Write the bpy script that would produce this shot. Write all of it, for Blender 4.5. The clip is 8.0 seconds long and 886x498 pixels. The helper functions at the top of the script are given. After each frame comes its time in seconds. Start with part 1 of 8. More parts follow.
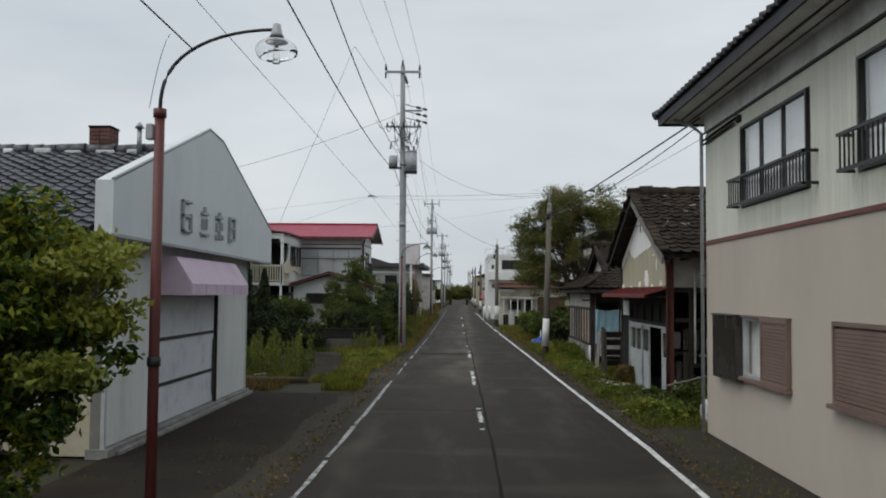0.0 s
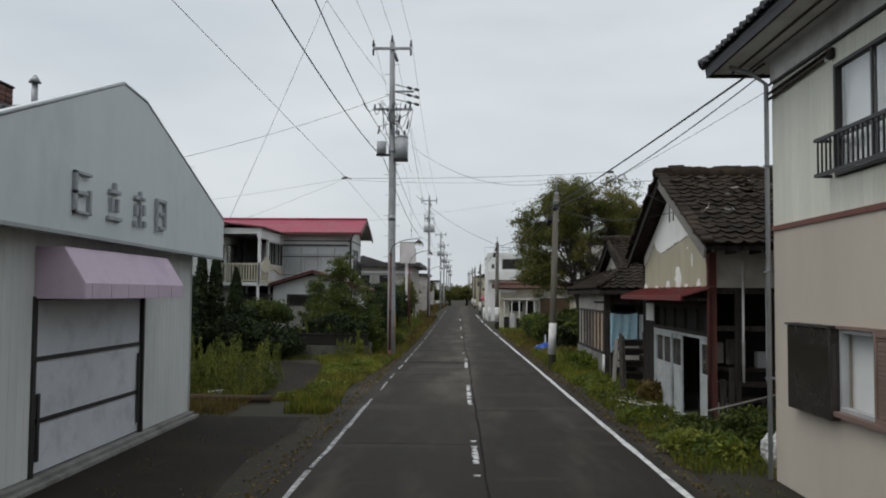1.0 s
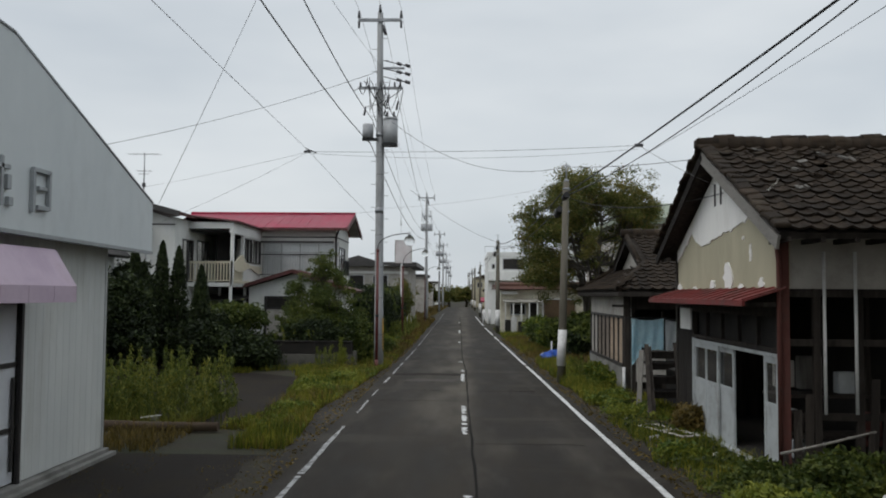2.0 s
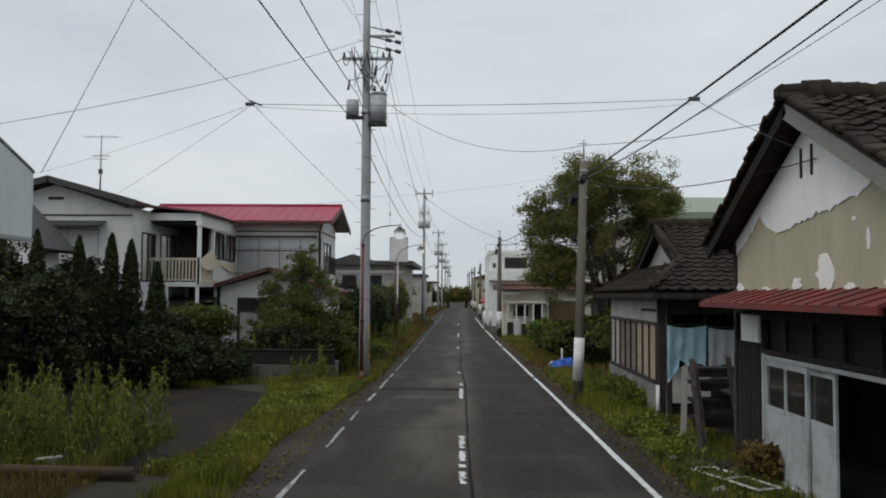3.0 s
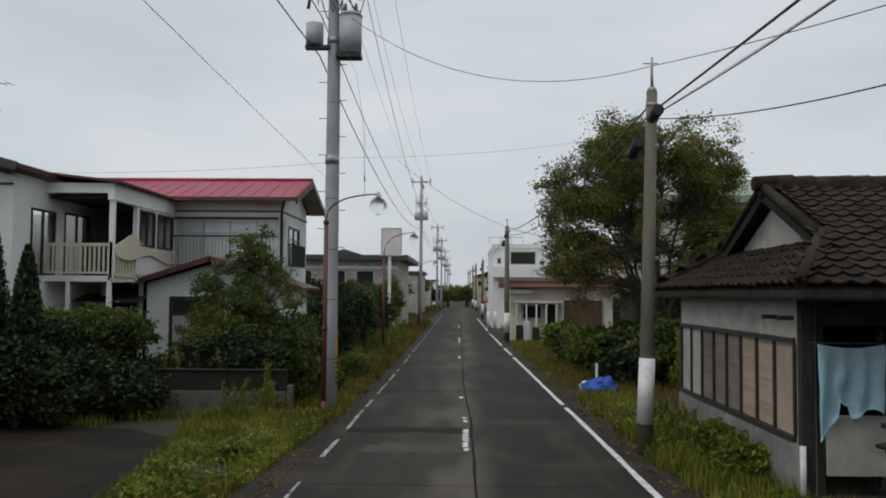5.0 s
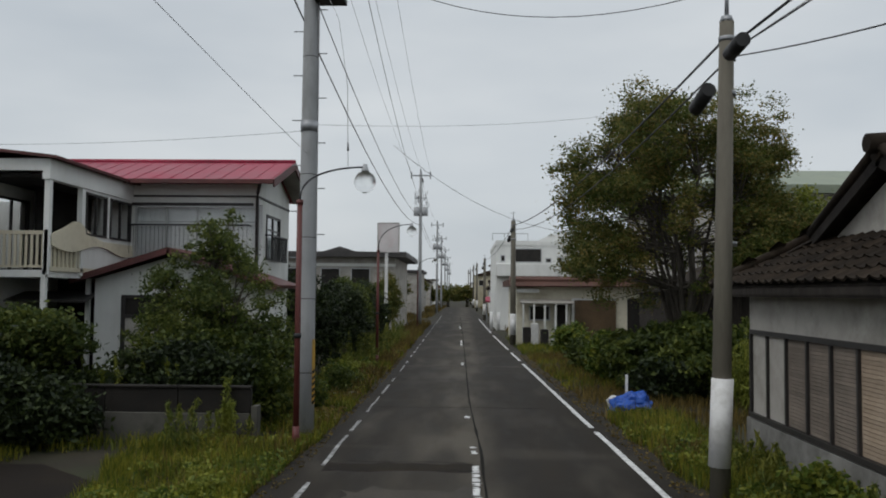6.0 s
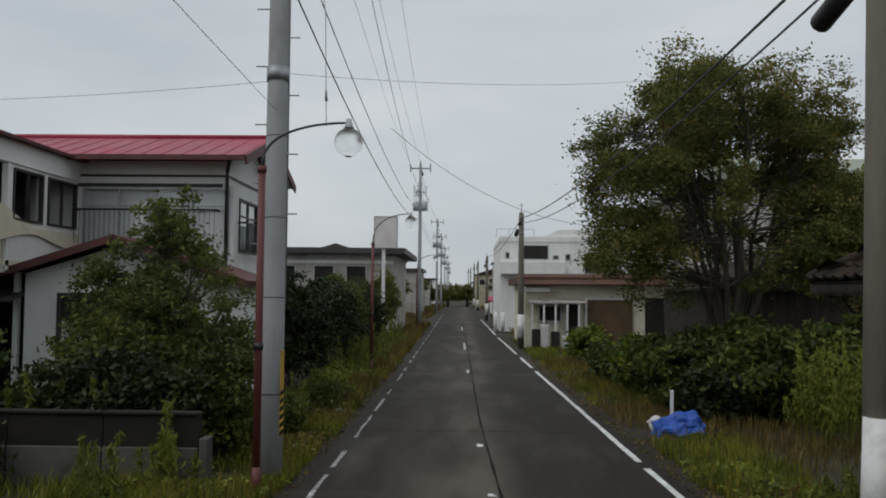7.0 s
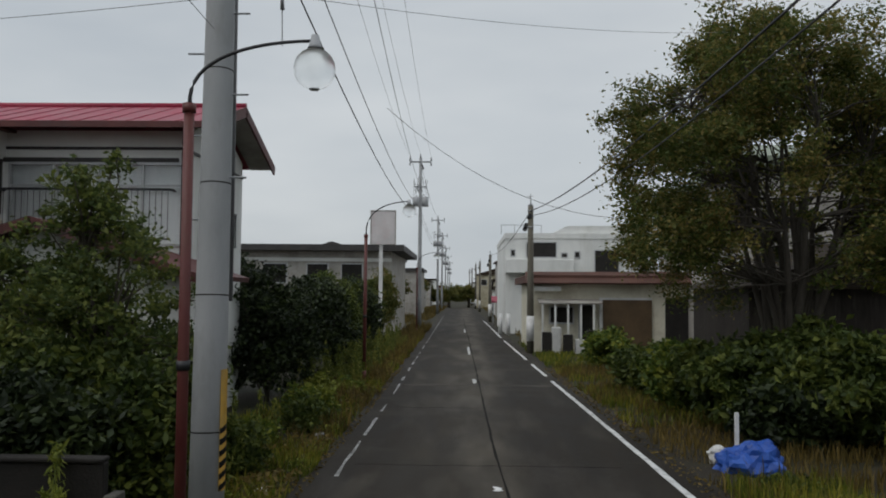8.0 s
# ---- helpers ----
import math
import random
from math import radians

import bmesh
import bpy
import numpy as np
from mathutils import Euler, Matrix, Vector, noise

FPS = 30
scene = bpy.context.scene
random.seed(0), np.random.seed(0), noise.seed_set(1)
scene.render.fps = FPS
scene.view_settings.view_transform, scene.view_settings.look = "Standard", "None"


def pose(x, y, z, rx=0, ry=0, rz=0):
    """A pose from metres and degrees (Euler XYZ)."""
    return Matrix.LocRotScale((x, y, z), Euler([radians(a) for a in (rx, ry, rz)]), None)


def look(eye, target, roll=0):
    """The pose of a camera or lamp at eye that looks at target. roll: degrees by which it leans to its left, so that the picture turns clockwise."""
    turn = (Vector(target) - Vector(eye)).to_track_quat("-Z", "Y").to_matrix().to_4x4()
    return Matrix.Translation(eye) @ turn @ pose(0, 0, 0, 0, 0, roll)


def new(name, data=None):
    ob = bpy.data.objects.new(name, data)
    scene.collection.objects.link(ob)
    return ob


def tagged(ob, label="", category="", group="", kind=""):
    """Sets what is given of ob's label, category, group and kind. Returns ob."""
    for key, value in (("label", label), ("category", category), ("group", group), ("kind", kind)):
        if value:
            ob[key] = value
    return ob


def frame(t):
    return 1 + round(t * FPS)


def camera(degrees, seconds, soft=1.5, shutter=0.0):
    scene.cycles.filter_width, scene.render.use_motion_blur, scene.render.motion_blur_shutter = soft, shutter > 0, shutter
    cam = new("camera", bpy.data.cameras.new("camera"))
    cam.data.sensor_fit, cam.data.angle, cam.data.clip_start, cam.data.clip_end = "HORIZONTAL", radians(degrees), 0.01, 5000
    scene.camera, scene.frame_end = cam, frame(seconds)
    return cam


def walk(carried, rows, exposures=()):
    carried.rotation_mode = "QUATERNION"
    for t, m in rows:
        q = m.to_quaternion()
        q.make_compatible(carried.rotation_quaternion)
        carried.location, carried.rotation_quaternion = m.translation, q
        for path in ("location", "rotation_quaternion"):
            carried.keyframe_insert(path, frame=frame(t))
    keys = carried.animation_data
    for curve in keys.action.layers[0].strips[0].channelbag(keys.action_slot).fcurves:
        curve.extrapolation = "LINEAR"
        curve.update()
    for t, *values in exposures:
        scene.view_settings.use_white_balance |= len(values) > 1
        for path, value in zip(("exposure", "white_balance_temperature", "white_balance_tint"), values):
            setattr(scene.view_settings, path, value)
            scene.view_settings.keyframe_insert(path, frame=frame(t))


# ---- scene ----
cam = camera(54.7, 8.0, soft=1.9)
PATH = [
    (0, (0.054, 0.571, 2.552), (0.001, 2.568, 2.654), 0.45),
    (0.5, (0.112, 2.461, 2.562), (0.058, 4.457, 2.664), 0.4),
    (1, (0.214, 4.517, 2.579), (0.16, 6.514, 2.682), 0.4),
    (1.5, (0.296, 6.444, 2.589), (0.241, 8.44, 2.694), 0.4),
    (3, (0.349, 12.479, 2.64), (0.295, 14.476, 2.746), 0.4),
    (3.5, (0.343, 14.331, 2.644), (0.288, 16.327, 2.75), 0.4),
    (4, (0.307, 16.263, 2.642), (0.253, 18.259, 2.747), 0.4),
    (4.5, (0.272, 18.122, 2.629), (0.218, 20.119, 2.733), 0.4),
    (6, (0.068, 23.649, 2.585), (0.015, 25.646, 2.688), 0.5),
    (6.5, (-0.035, 25.389, 2.56), (-0.087, 27.386, 2.663), 0.5),
    (7, (-0.15, 27.213, 2.55), (-0.201, 29.21, 2.652), 0.55),
    (7.5, (-0.245, 28.929, 2.515), (-0.296, 30.926, 2.62), 0.5),
    (8, (-0.308, 30.61, 2.493), (-0.36, 32.607, 2.597), 0.5),
]
walk(cam, [(t, look(eye, target, roll)) for t, eye, target, roll in PATH], [(0, 0.06), (4.5, 0.0), (6, -0.1), (8, -0.2)])

# ---------------------------------------------------------------- daylight
SUN_ELEVATION, SUN_TURN = radians(55), radians(232)
world = bpy.data.worlds.new("overcast")
scene.world = world
world.use_nodes = True
wn, wl = world.node_tree.nodes, world.node_tree.links
wn.clear()
sky = wn.new("ShaderNodeTexSky")
sky.sky_type, sky.sun_disc = "NISHITA", False
sky.sun_elevation, sky.sun_rotation = SUN_ELEVATION, SUN_TURN
sky.air_density, sky.dust_density = 1.0, 3.0
sky_out = wn.new("ShaderNodeOutputWorld")
sky_bg = wn.new("ShaderNodeBackground")
cloud_bg = wn.new("ShaderNodeBackground")
sky_add = wn.new("ShaderNodeAddShader")
sky_bg.inputs["Strength"].default_value = 0.012
wl.new(sky.outputs[0], sky_bg.inputs["Color"])
sky_co = wn.new("ShaderNodeTexCoord")
sky_map = wn.new("ShaderNodeMapping")
sky_map.inputs["Scale"].default_value = (1, 1, 3.2)
sky_noise = wn.new("ShaderNodeTexNoise")
sky_noise.inputs["Scale"].default_value = 2.1
sky_noise.inputs["Detail"].default_value = 4
sky_ramp = wn.new("ShaderNodeValToRGB")
sky_ramp.color_ramp.elements[0].position, sky_ramp.color_ramp.elements[1].position = 0.3, 0.75
sky_ramp.color_ramp.elements[0].color = (0.50, 0.545, 0.585, 1)
sky_ramp.color_ramp.elements[1].color = (0.69, 0.72, 0.735, 1)
wl.new(sky_co.outputs["Generated"], sky_map.inputs["Vector"])
wl.new(sky_map.outputs[0], sky_noise.inputs["Vector"])
wl.new(sky_noise.outputs["Fac"], sky_ramp.inputs["Fac"])
wl.new(sky_ramp.outputs["Color"], cloud_bg.inputs["Color"])
# the cloud deck is brightest overhead
sky_sep = wn.new("ShaderNodeSeparateXYZ")
sky_high = wn.new("ShaderNodeMapRange")
sky_high.inputs["From Min"].default_value, sky_high.inputs["From Max"].default_value = 0.3, 1.0
sky_high.inputs["To Min"].default_value, sky_high.inputs["To Max"].default_value = 1.0, 1.5
wl.new(sky_co.outputs["Generated"], sky_sep.inputs[0])
wl.new(sky_sep.outputs["Z"], sky_high.inputs["Value"])
wl.new(sky_high.outputs[0], cloud_bg.inputs["Strength"])
wl.new(sky_bg.outputs[0], sky_add.inputs[0])
wl.new(cloud_bg.outputs[0], sky_add.inputs[1])
wl.new(sky_add.outputs[0], sky_out.inputs["Surface"])

sun = new("sun", bpy.data.lights.new("sun", "SUN"))
sun.data.energy, sun.data.angle, sun.data.color = 0.9, radians(40), (1.0, 0.97, 0.93)
sun_way = Vector((math.sin(SUN_TURN) * math.cos(SUN_ELEVATION), math.cos(SUN_TURN) * math.cos(SUN_ELEVATION), math.sin(SUN_ELEVATION)))
sun.matrix_world = look(sun_way * 60, (0, 0, 0))


# ---------------------------------------------------------------- materials
def surface(name, a, b, scale=3.0, rough=0.8, bump=0.0, fine=40.0, dirt=None, dirt_amount=0.5, dirt_scale=0.8, metal=0.0,
            stretch=(1, 1, 1), vary=0.0, spec=0.4, island=False):
    """Two colours mixed by noise, stains of a third, fine relief; vary: change from object to object (or piece to piece)."""
    m = bpy.data.materials.new(name)
    m.use_nodes = True
    n, l = m.node_tree.nodes, m.node_tree.links
    bs = n["Principled BSDF"]
    co = n.new("ShaderNodeTexCoord")
    mp = n.new("ShaderNodeMapping")
    mp.inputs["Scale"].default_value = stretch
    l.new(co.outputs["Object"], mp.inputs["Vector"])
    t1 = n.new("ShaderNodeTexNoise")
    t1.inputs["Scale"].default_value, t1.inputs["Detail"].default_value = scale, 6
    t1.inputs["Roughness"].default_value = 0.65
    l.new(mp.outputs[0], t1.inputs["Vector"])
    r1 = n.new("ShaderNodeValToRGB")
    r1.color_ramp.elements[0].position, r1.color_ramp.elements[1].position = 0.34, 0.66
    r1.color_ramp.elements[0].color, r1.color_ramp.elements[1].color = (*a, 1), (*b, 1)
    l.new(t1.outputs["Fac"], r1.inputs["Fac"])
    col = r1.outputs["Color"]
    t2 = n.new("ShaderNodeTexNoise")
    t2.inputs["Scale"].default_value, t2.inputs["Detail"].default_value = fine, 3
    l.new(mp.outputs[0], t2.inputs["Vector"])
    if dirt:
        t3 = n.new("ShaderNodeTexNoise")
        t3.inputs["Scale"].default_value, t3.inputs["Detail"].default_value = dirt_scale, 8
        t3.inputs["Roughness"].default_value = 0.7
        l.new(mp.outputs[0], t3.inputs["Vector"])
        r3 = n.new("ShaderNodeMapRange")
        r3.inputs["From Min"].default_value, r3.inputs["From Max"].default_value = 0.62 - 0.25 * dirt_amount, 0.8 - 0.15 * dirt_amount
        r3.inputs["To Max"].default_value = min(1.0, 0.5 + 0.5 * dirt_amount)
        l.new(t3.outputs["Fac"], r3.inputs["Value"])
        mx = n.new("ShaderNodeMix")
        mx.data_type = "RGBA"
        l.new(r3.outputs[0], mx.inputs[0])
        l.new(col, mx.inputs[6])
        mx.inputs[7].default_value = (*dirt, 1)
        col = mx.outputs[2]
    if vary:
        hs = n.new("ShaderNodeHueSaturation")
        mr = n.new("ShaderNodeMapRange")
        mr.inputs["To Min"].default_value, mr.inputs["To Max"].default_value = 1 - vary, 1 + vary
        if island:
            src = n.new("ShaderNodeNewGeometry").outputs["Random Per Island"]
        else:
            src = n.new("ShaderNodeObjectInfo").outputs["Random"]
        l.new(src, mr.inputs["Value"])
        l.new(mr.outputs[0], hs.inputs["Value"])
        l.new(col, hs.inputs["Color"])
        col = hs.outputs["Color"]
    l.new(col, bs.inputs["Base Color"])
    bs.inputs["Metallic"].default_value = metal
    bs.inputs["Specular IOR Level"].default_value = spec
    rr = n.new("ShaderNodeMapRange")
    rr.inputs["To Min"].default_value, rr.inputs["To Max"].default_value = max(0.03, rough - 0.14), min(1.0, rough + 0.14)
    l.new(t1.outputs["Fac"], rr.inputs["Value"])
    l.new(rr.outputs[0], bs.inputs["Roughness"])
    if bump:
        bp = n.new("ShaderNodeBump")
        bp.inputs["Strength"].default_value, bp.inputs["Distance"].default_value = bump, 0.02
        l.new(t2.outputs["Fac"], bp.inputs["Height"])
        l.new(bp.outputs[0], bs.inputs["Normal"])
    return m


def leafy(name, a, b, c, through_light=0.35):
    """Leaves: colour from leaf to leaf, some light passing through."""
    m = bpy.data.materials.new(name)
    m.use_nodes = True
    n, l = m.node_tree.nodes, m.node_tree.links
    n.remove(n["Principled BSDF"])
    geo = n.new("ShaderNodeNewGeometry")
    co = n.new("ShaderNodeTexCoord")
    ns = n.new("ShaderNodeTexNoise")
    ns.inputs["Scale"].default_value, ns.inputs["Detail"].default_value = 0.9, 3
    l.new(co.outputs["Object"], ns.inputs["Vector"])
    mixf = n.new("ShaderNodeMath")
    mixf.operation = "MULTIPLY_ADD"
    mixf.inputs[1].default_value, mixf.inputs[2].default_value = 0.55, -0.02
    l.new(geo.outputs["Random Per Island"], mixf.inputs[0])
    addf = n.new("ShaderNodeMath")
    addf.operation = "MULTIPLY_ADD"
    addf.inputs[1].default_value = 0.9
    l.new(ns.outputs["Fac"], addf.inputs[0])
    l.new(mixf.outputs[0], addf.inputs[2])
    rp = n.new("ShaderNodeValToRGB")
    rp.color_ramp.elements[0].position, rp.color_ramp.elements[1].position = 0.3, 0.98
    rp.color_ramp.elements[0].color, rp.color_ramp.elements[1].color = (*a, 1), (*c, 1)
    mid = rp.color_ramp.elements.new(0.66)
    mid.color = (*b, 1)
    l.new(addf.outputs[0], rp.inputs["Fac"])
    d = n.new("ShaderNodeBsdfPrincipled")
    d.inputs["Roughness"].default_value = 0.55
    d.inputs["Specular IOR Level"].default_value = 0.25
    tr = n.new("ShaderNodeBsdfTranslucent")
    mx = n.new("ShaderNodeMixShader")
    mx.inputs[0].default_value = through_light
    l.new(rp.outputs["Color"], d.inputs["Base Color"])
    l.new(rp.outputs["Color"], tr.inputs["Color"])
    l.new(d.outputs[0], mx.inputs[1])
    l.new(tr.outputs[0], mx.inputs[2])
    l.new(mx.outputs[0], n["Material Output"].inputs["Surface"])
    return m


def clear(name, tint, rough=0.03, ior=1.45):
    m = bpy.data.materials.new(name)
    m.use_nodes = True
    bs = m.node_tree.nodes["Principled BSDF"]
    bs.inputs["Base Color"].default_value = (*tint, 1)
    bs.inputs["Roughness"].default_value = rough
    bs.inputs["Transmission Weight"].default_value = 1.0
    bs.inputs["IOR"].default_value = ior
    return m


M = {}
M["asphalt"] = surface("asphalt", (0.0120, 0.0094, 0.0066), (0.0228, 0.0182, 0.0130), 1.3, 0.78, 0.35, 90, dirt=(0.058, 0.051, 0.043), dirt_amount=0.4, dirt_scale=0.45, stretch=(1.4, 0.3, 1), spec=0.2)


def wheel_tracks(m):
    """Dusty paler wheel tracks along the lanes and blotches across them, worked into the asphalt's colour."""
    n, l = m.node_tree.nodes, m.node_tree.links
    bs = n["Principled BSDF"]
    old_col = bs.inputs["Base Color"].links[0].from_socket
    co = n.new("ShaderNodeTexCoord")
    sep = n.new("ShaderNodeSeparateXYZ")
    l.new(co.outputs["Object"], sep.inputs[0])
    wob = n.new("ShaderNodeTexNoise")
    wob.inputs["Scale"].default_value = 0.18
    l.new(co.outputs["Object"], wob.inputs["Vector"])
    ph = n.new("ShaderNodeMath")
    ph.operation = "MULTIPLY_ADD"
    ph.inputs[1].default_value = 1.6
    l.new(wob.outputs["Fac"], ph.inputs[0])
    l.new(sep.outputs["X"], ph.inputs[2])
    fr = n.new("ShaderNodeMath")
    fr.operation = "MULTIPLY"
    fr.inputs[1].default_value = 2 * math.pi / 1.3
    l.new(ph.outputs[0], fr.inputs[0])
    sn = n.new("ShaderNodeMath")
    sn.operation = "SINE"
    l.new(fr.outputs[0], sn.inputs[0])
    mp = n.new("ShaderNodeMapping")
    mp.inputs["Scale"].default_value = (0.9, 0.22, 1)
    l.new(co.outputs["Object"], mp.inputs["Vector"])
    bl = n.new("ShaderNodeTexNoise")
    bl.inputs["Scale"].default_value, bl.inputs["Detail"].default_value = 1.1, 5
    l.new(mp.outputs[0], bl.inputs["Vector"])
    mp2 = n.new("ShaderNodeMapping")
    mp2.inputs["Scale"].default_value = (0.12, 0.5, 1)
    l.new(co.outputs["Object"], mp2.inputs["Vector"])
    br = n.new("ShaderNodeTexNoise")
    br.inputs["Scale"].default_value, br.inputs["Detail"].default_value = 1.3, 6
    l.new(mp2.outputs[0], br.inputs["Vector"])
    r1 = n.new("ShaderNodeMapRange")
    r1.inputs["From Min"].default_value, r1.inputs["From Max"].default_value = 0.5, 0.92
    l.new(bl.outputs["Fac"], r1.inputs["Value"])
    r0 = n.new("ShaderNodeMapRange")
    r0.inputs["From Min"].default_value, r0.inputs["From Max"].default_value = -0.3, 1.0
    l.new(sn.outputs[0], r0.inputs["Value"])
    mu = n.new("ShaderNodeMath")
    mu.operation = "MULTIPLY"
    l.new(r0.outputs[0], mu.inputs[0])
    l.new(r1.outputs[0], mu.inputs[1])
    r2 = n.new("ShaderNodeMapRange")
    r2.inputs["From Min"].default_value, r2.inputs["From Max"].default_value = 0.56, 0.66
    r2.inputs["To Max"].default_value = 0.2
    l.new(br.outputs["Fac"], r2.inputs["Value"])
    mxm = n.new("ShaderNodeMath")
    mxm.operation = "MAXIMUM"
    l.new(mu.outputs[0], mxm.inputs[0])
    l.new(r2.outputs[0], mxm.inputs[1])
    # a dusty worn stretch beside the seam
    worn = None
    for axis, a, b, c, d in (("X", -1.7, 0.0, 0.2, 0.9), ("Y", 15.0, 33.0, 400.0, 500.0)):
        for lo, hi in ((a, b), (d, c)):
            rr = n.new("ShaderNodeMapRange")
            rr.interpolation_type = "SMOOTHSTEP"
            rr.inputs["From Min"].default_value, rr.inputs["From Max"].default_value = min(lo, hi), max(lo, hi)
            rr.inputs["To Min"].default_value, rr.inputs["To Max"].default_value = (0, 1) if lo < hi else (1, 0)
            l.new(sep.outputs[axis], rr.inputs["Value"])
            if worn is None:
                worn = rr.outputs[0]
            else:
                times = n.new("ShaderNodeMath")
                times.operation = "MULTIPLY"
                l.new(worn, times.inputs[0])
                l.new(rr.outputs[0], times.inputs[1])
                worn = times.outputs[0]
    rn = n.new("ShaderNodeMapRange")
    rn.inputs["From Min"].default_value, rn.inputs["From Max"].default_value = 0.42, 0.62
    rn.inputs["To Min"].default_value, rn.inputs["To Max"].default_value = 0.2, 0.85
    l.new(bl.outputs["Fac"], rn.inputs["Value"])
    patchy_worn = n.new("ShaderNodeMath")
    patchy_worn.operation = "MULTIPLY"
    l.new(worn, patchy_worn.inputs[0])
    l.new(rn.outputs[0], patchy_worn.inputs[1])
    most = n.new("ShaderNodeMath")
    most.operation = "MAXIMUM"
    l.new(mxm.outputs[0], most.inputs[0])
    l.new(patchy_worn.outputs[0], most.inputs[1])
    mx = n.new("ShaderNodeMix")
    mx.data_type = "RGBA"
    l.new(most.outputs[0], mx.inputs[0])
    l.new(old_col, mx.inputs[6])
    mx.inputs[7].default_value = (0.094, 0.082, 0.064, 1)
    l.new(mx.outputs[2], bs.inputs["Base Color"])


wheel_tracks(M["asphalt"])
M["patch"] = surface("asphalt_patch", (0.036, 0.030, 0.023), (0.060, 0.051, 0.040), 2.0, 0.85, 0.35, 80, dirt=(0.024, 0.023, 0.022), dirt_amount=0.6, dirt_scale=1.1)
M["seam"] = surface("tar_seam", (0.006, 0.0055, 0.005), (0.016, 0.0145, 0.012), 6, 0.9, 0.2, 60, spec=0.1)
M["oldasphalt"] = surface("old_asphalt", (0.0086, 0.0060, 0.0042), (0.0165, 0.0118, 0.0082), 1.2, 0.9, 0.5, 60, dirt=(0.030, 0.024, 0.012), dirt_amount=0.6, dirt_scale=0.6, spec=0.2)
M["paint"] = surface("road_paint", (0.52, 0.53, 0.53), (0.72, 0.72, 0.71), 4, 0.65, 0.3, 60, dirt=(0.06, 0.06, 0.06), dirt_amount=0.55, dirt_scale=5.0)
M["wornpaint"] = surface("worn_road_paint", (0.36, 0.365, 0.365), (0.58, 0.58, 0.57), 4, 0.7, 0.3, 60, dirt=(0.03, 0.03, 0.03), dirt_amount=1.0, dirt_scale=6.0)
M["earth"] = surface("earth", (0.017, 0.014, 0.008), (0.036, 0.029, 0.016), 0.9, 0.95, 0.7, 25, dirt=(0.024, 0.033, 0.010), dirt_amount=0.7, dirt_scale=0.5)
M["moss_earth"] = surface("mossy_kerb_soil", (0.013, 0.0095, 0.005), (0.028, 0.021, 0.0105), 2.2, 0.95, 0.6, 30, dirt=(0.032, 0.031, 0.009), dirt_amount=0.5, dirt_scale=1.5)
M["concrete"] = surface("concrete", (0.17, 0.165, 0.155), (0.27, 0.265, 0.25), 1.6, 0.85, 0.35, 50, dirt=(0.07, 0.066, 0.058), dirt_amount=0.6, dirt_scale=1.2)
M["dampconcrete"] = surface("damp_mossy_concrete", (0.07, 0.066, 0.058), (0.125, 0.12, 0.105), 1.6, 0.9, 0.4, 40, dirt=(0.03, 0.032, 0.022), dirt_amount=0.6, dirt_scale=1.6)
M["darkconcrete"] = surface("blackened_concrete", (0.008, 0.007, 0.006), (0.02, 0.017, 0.014), 1.5, 0.95, 0.4, 40, dirt=(0.032, 0.026, 0.018), dirt_amount=0.3, dirt_scale=1.4)
M["pole"] = surface("pole_concrete", (0.27, 0.28, 0.285), (0.36, 0.365, 0.37), 1.2, 0.75, 0.15, 60, dirt=(0.17, 0.17, 0.16), dirt_amount=0.5, dirt_scale=1.6, stretch=(1, 1, 0.35))
M["brownpole"] = surface("weathered_pole", (0.10, 0.09, 0.07), (0.165, 0.15, 0.12), 1.6, 0.85, 0.3, 50, dirt=(0.06, 0.06, 0.04), dirt_amount=0.6, dirt_scale=2.0, stretch=(1, 1, 0.2))
M["poleband"] = surface("white_pole_sleeve", (0.6, 0.6, 0.6), (0.72, 0.72, 0.71), 2, 0.6, 0.1, 40, dirt=(0.35, 0.34, 0.31), dirt_amount=0.5, dirt_scale=2.5)
M["yellow"] = surface("faded_yellow_sleeve", (0.42, 0.24, 0.035), (0.55, 0.33, 0.06), 3, 0.6, 0.1, 40, dirt=(0.3, 0.22, 0.1), dirt_amount=0.6, dirt_scale=5)
M["black"] = surface("black_rubber", (0.010, 0.010, 0.011), (0.02, 0.02, 0.02), 5, 0.55, 0.1, 50)
M["wire"] = surface("cable_black", (0.018, 0.018, 0.02), (0.03, 0.03, 0.032), 3, 0.6)
M["greywire"] = surface("cable_grey", (0.14, 0.145, 0.15), (0.2, 0.2, 0.205), 3, 0.6)
M["steel"] = surface("galvanised_steel", (0.22, 0.23, 0.24), (0.34, 0.35, 0.36), 5, 0.5, 0.1, 60, metal=0.7)
M["insulator"] = surface("insulator", (0.05, 0.05, 0.055), (0.09, 0.09, 0.095), 5, 0.35)
M["trafo"] = surface("transformer_grey", (0.3, 0.315, 0.33), (0.4, 0.41, 0.42), 2, 0.55, 0.1, 40, dirt=(0.2, 0.19, 0.17), dirt_amount=0.4, dirt_scale=3)
M["redpost"] = surface("red_lamp_post", (0.085, 0.018, 0.018), (0.15, 0.035, 0.032), 3, 0.5, 0.25, 50, dirt=(0.06, 0.03, 0.02), dirt_amount=0.7, dirt_scale=3, stretch=(1, 1, 0.4))
M["iron"] = surface("dark_iron", (0.015, 0.016, 0.018), (0.03, 0.03, 0.032), 4, 0.5, 0.1, 50)
M["globe"] = clear("clear_globe", (0.97, 0.98, 0.98), 0.04)
M["milk"] = clear("frosted_globe", (0.90, 0.91, 0.90), 0.4, 1.12)
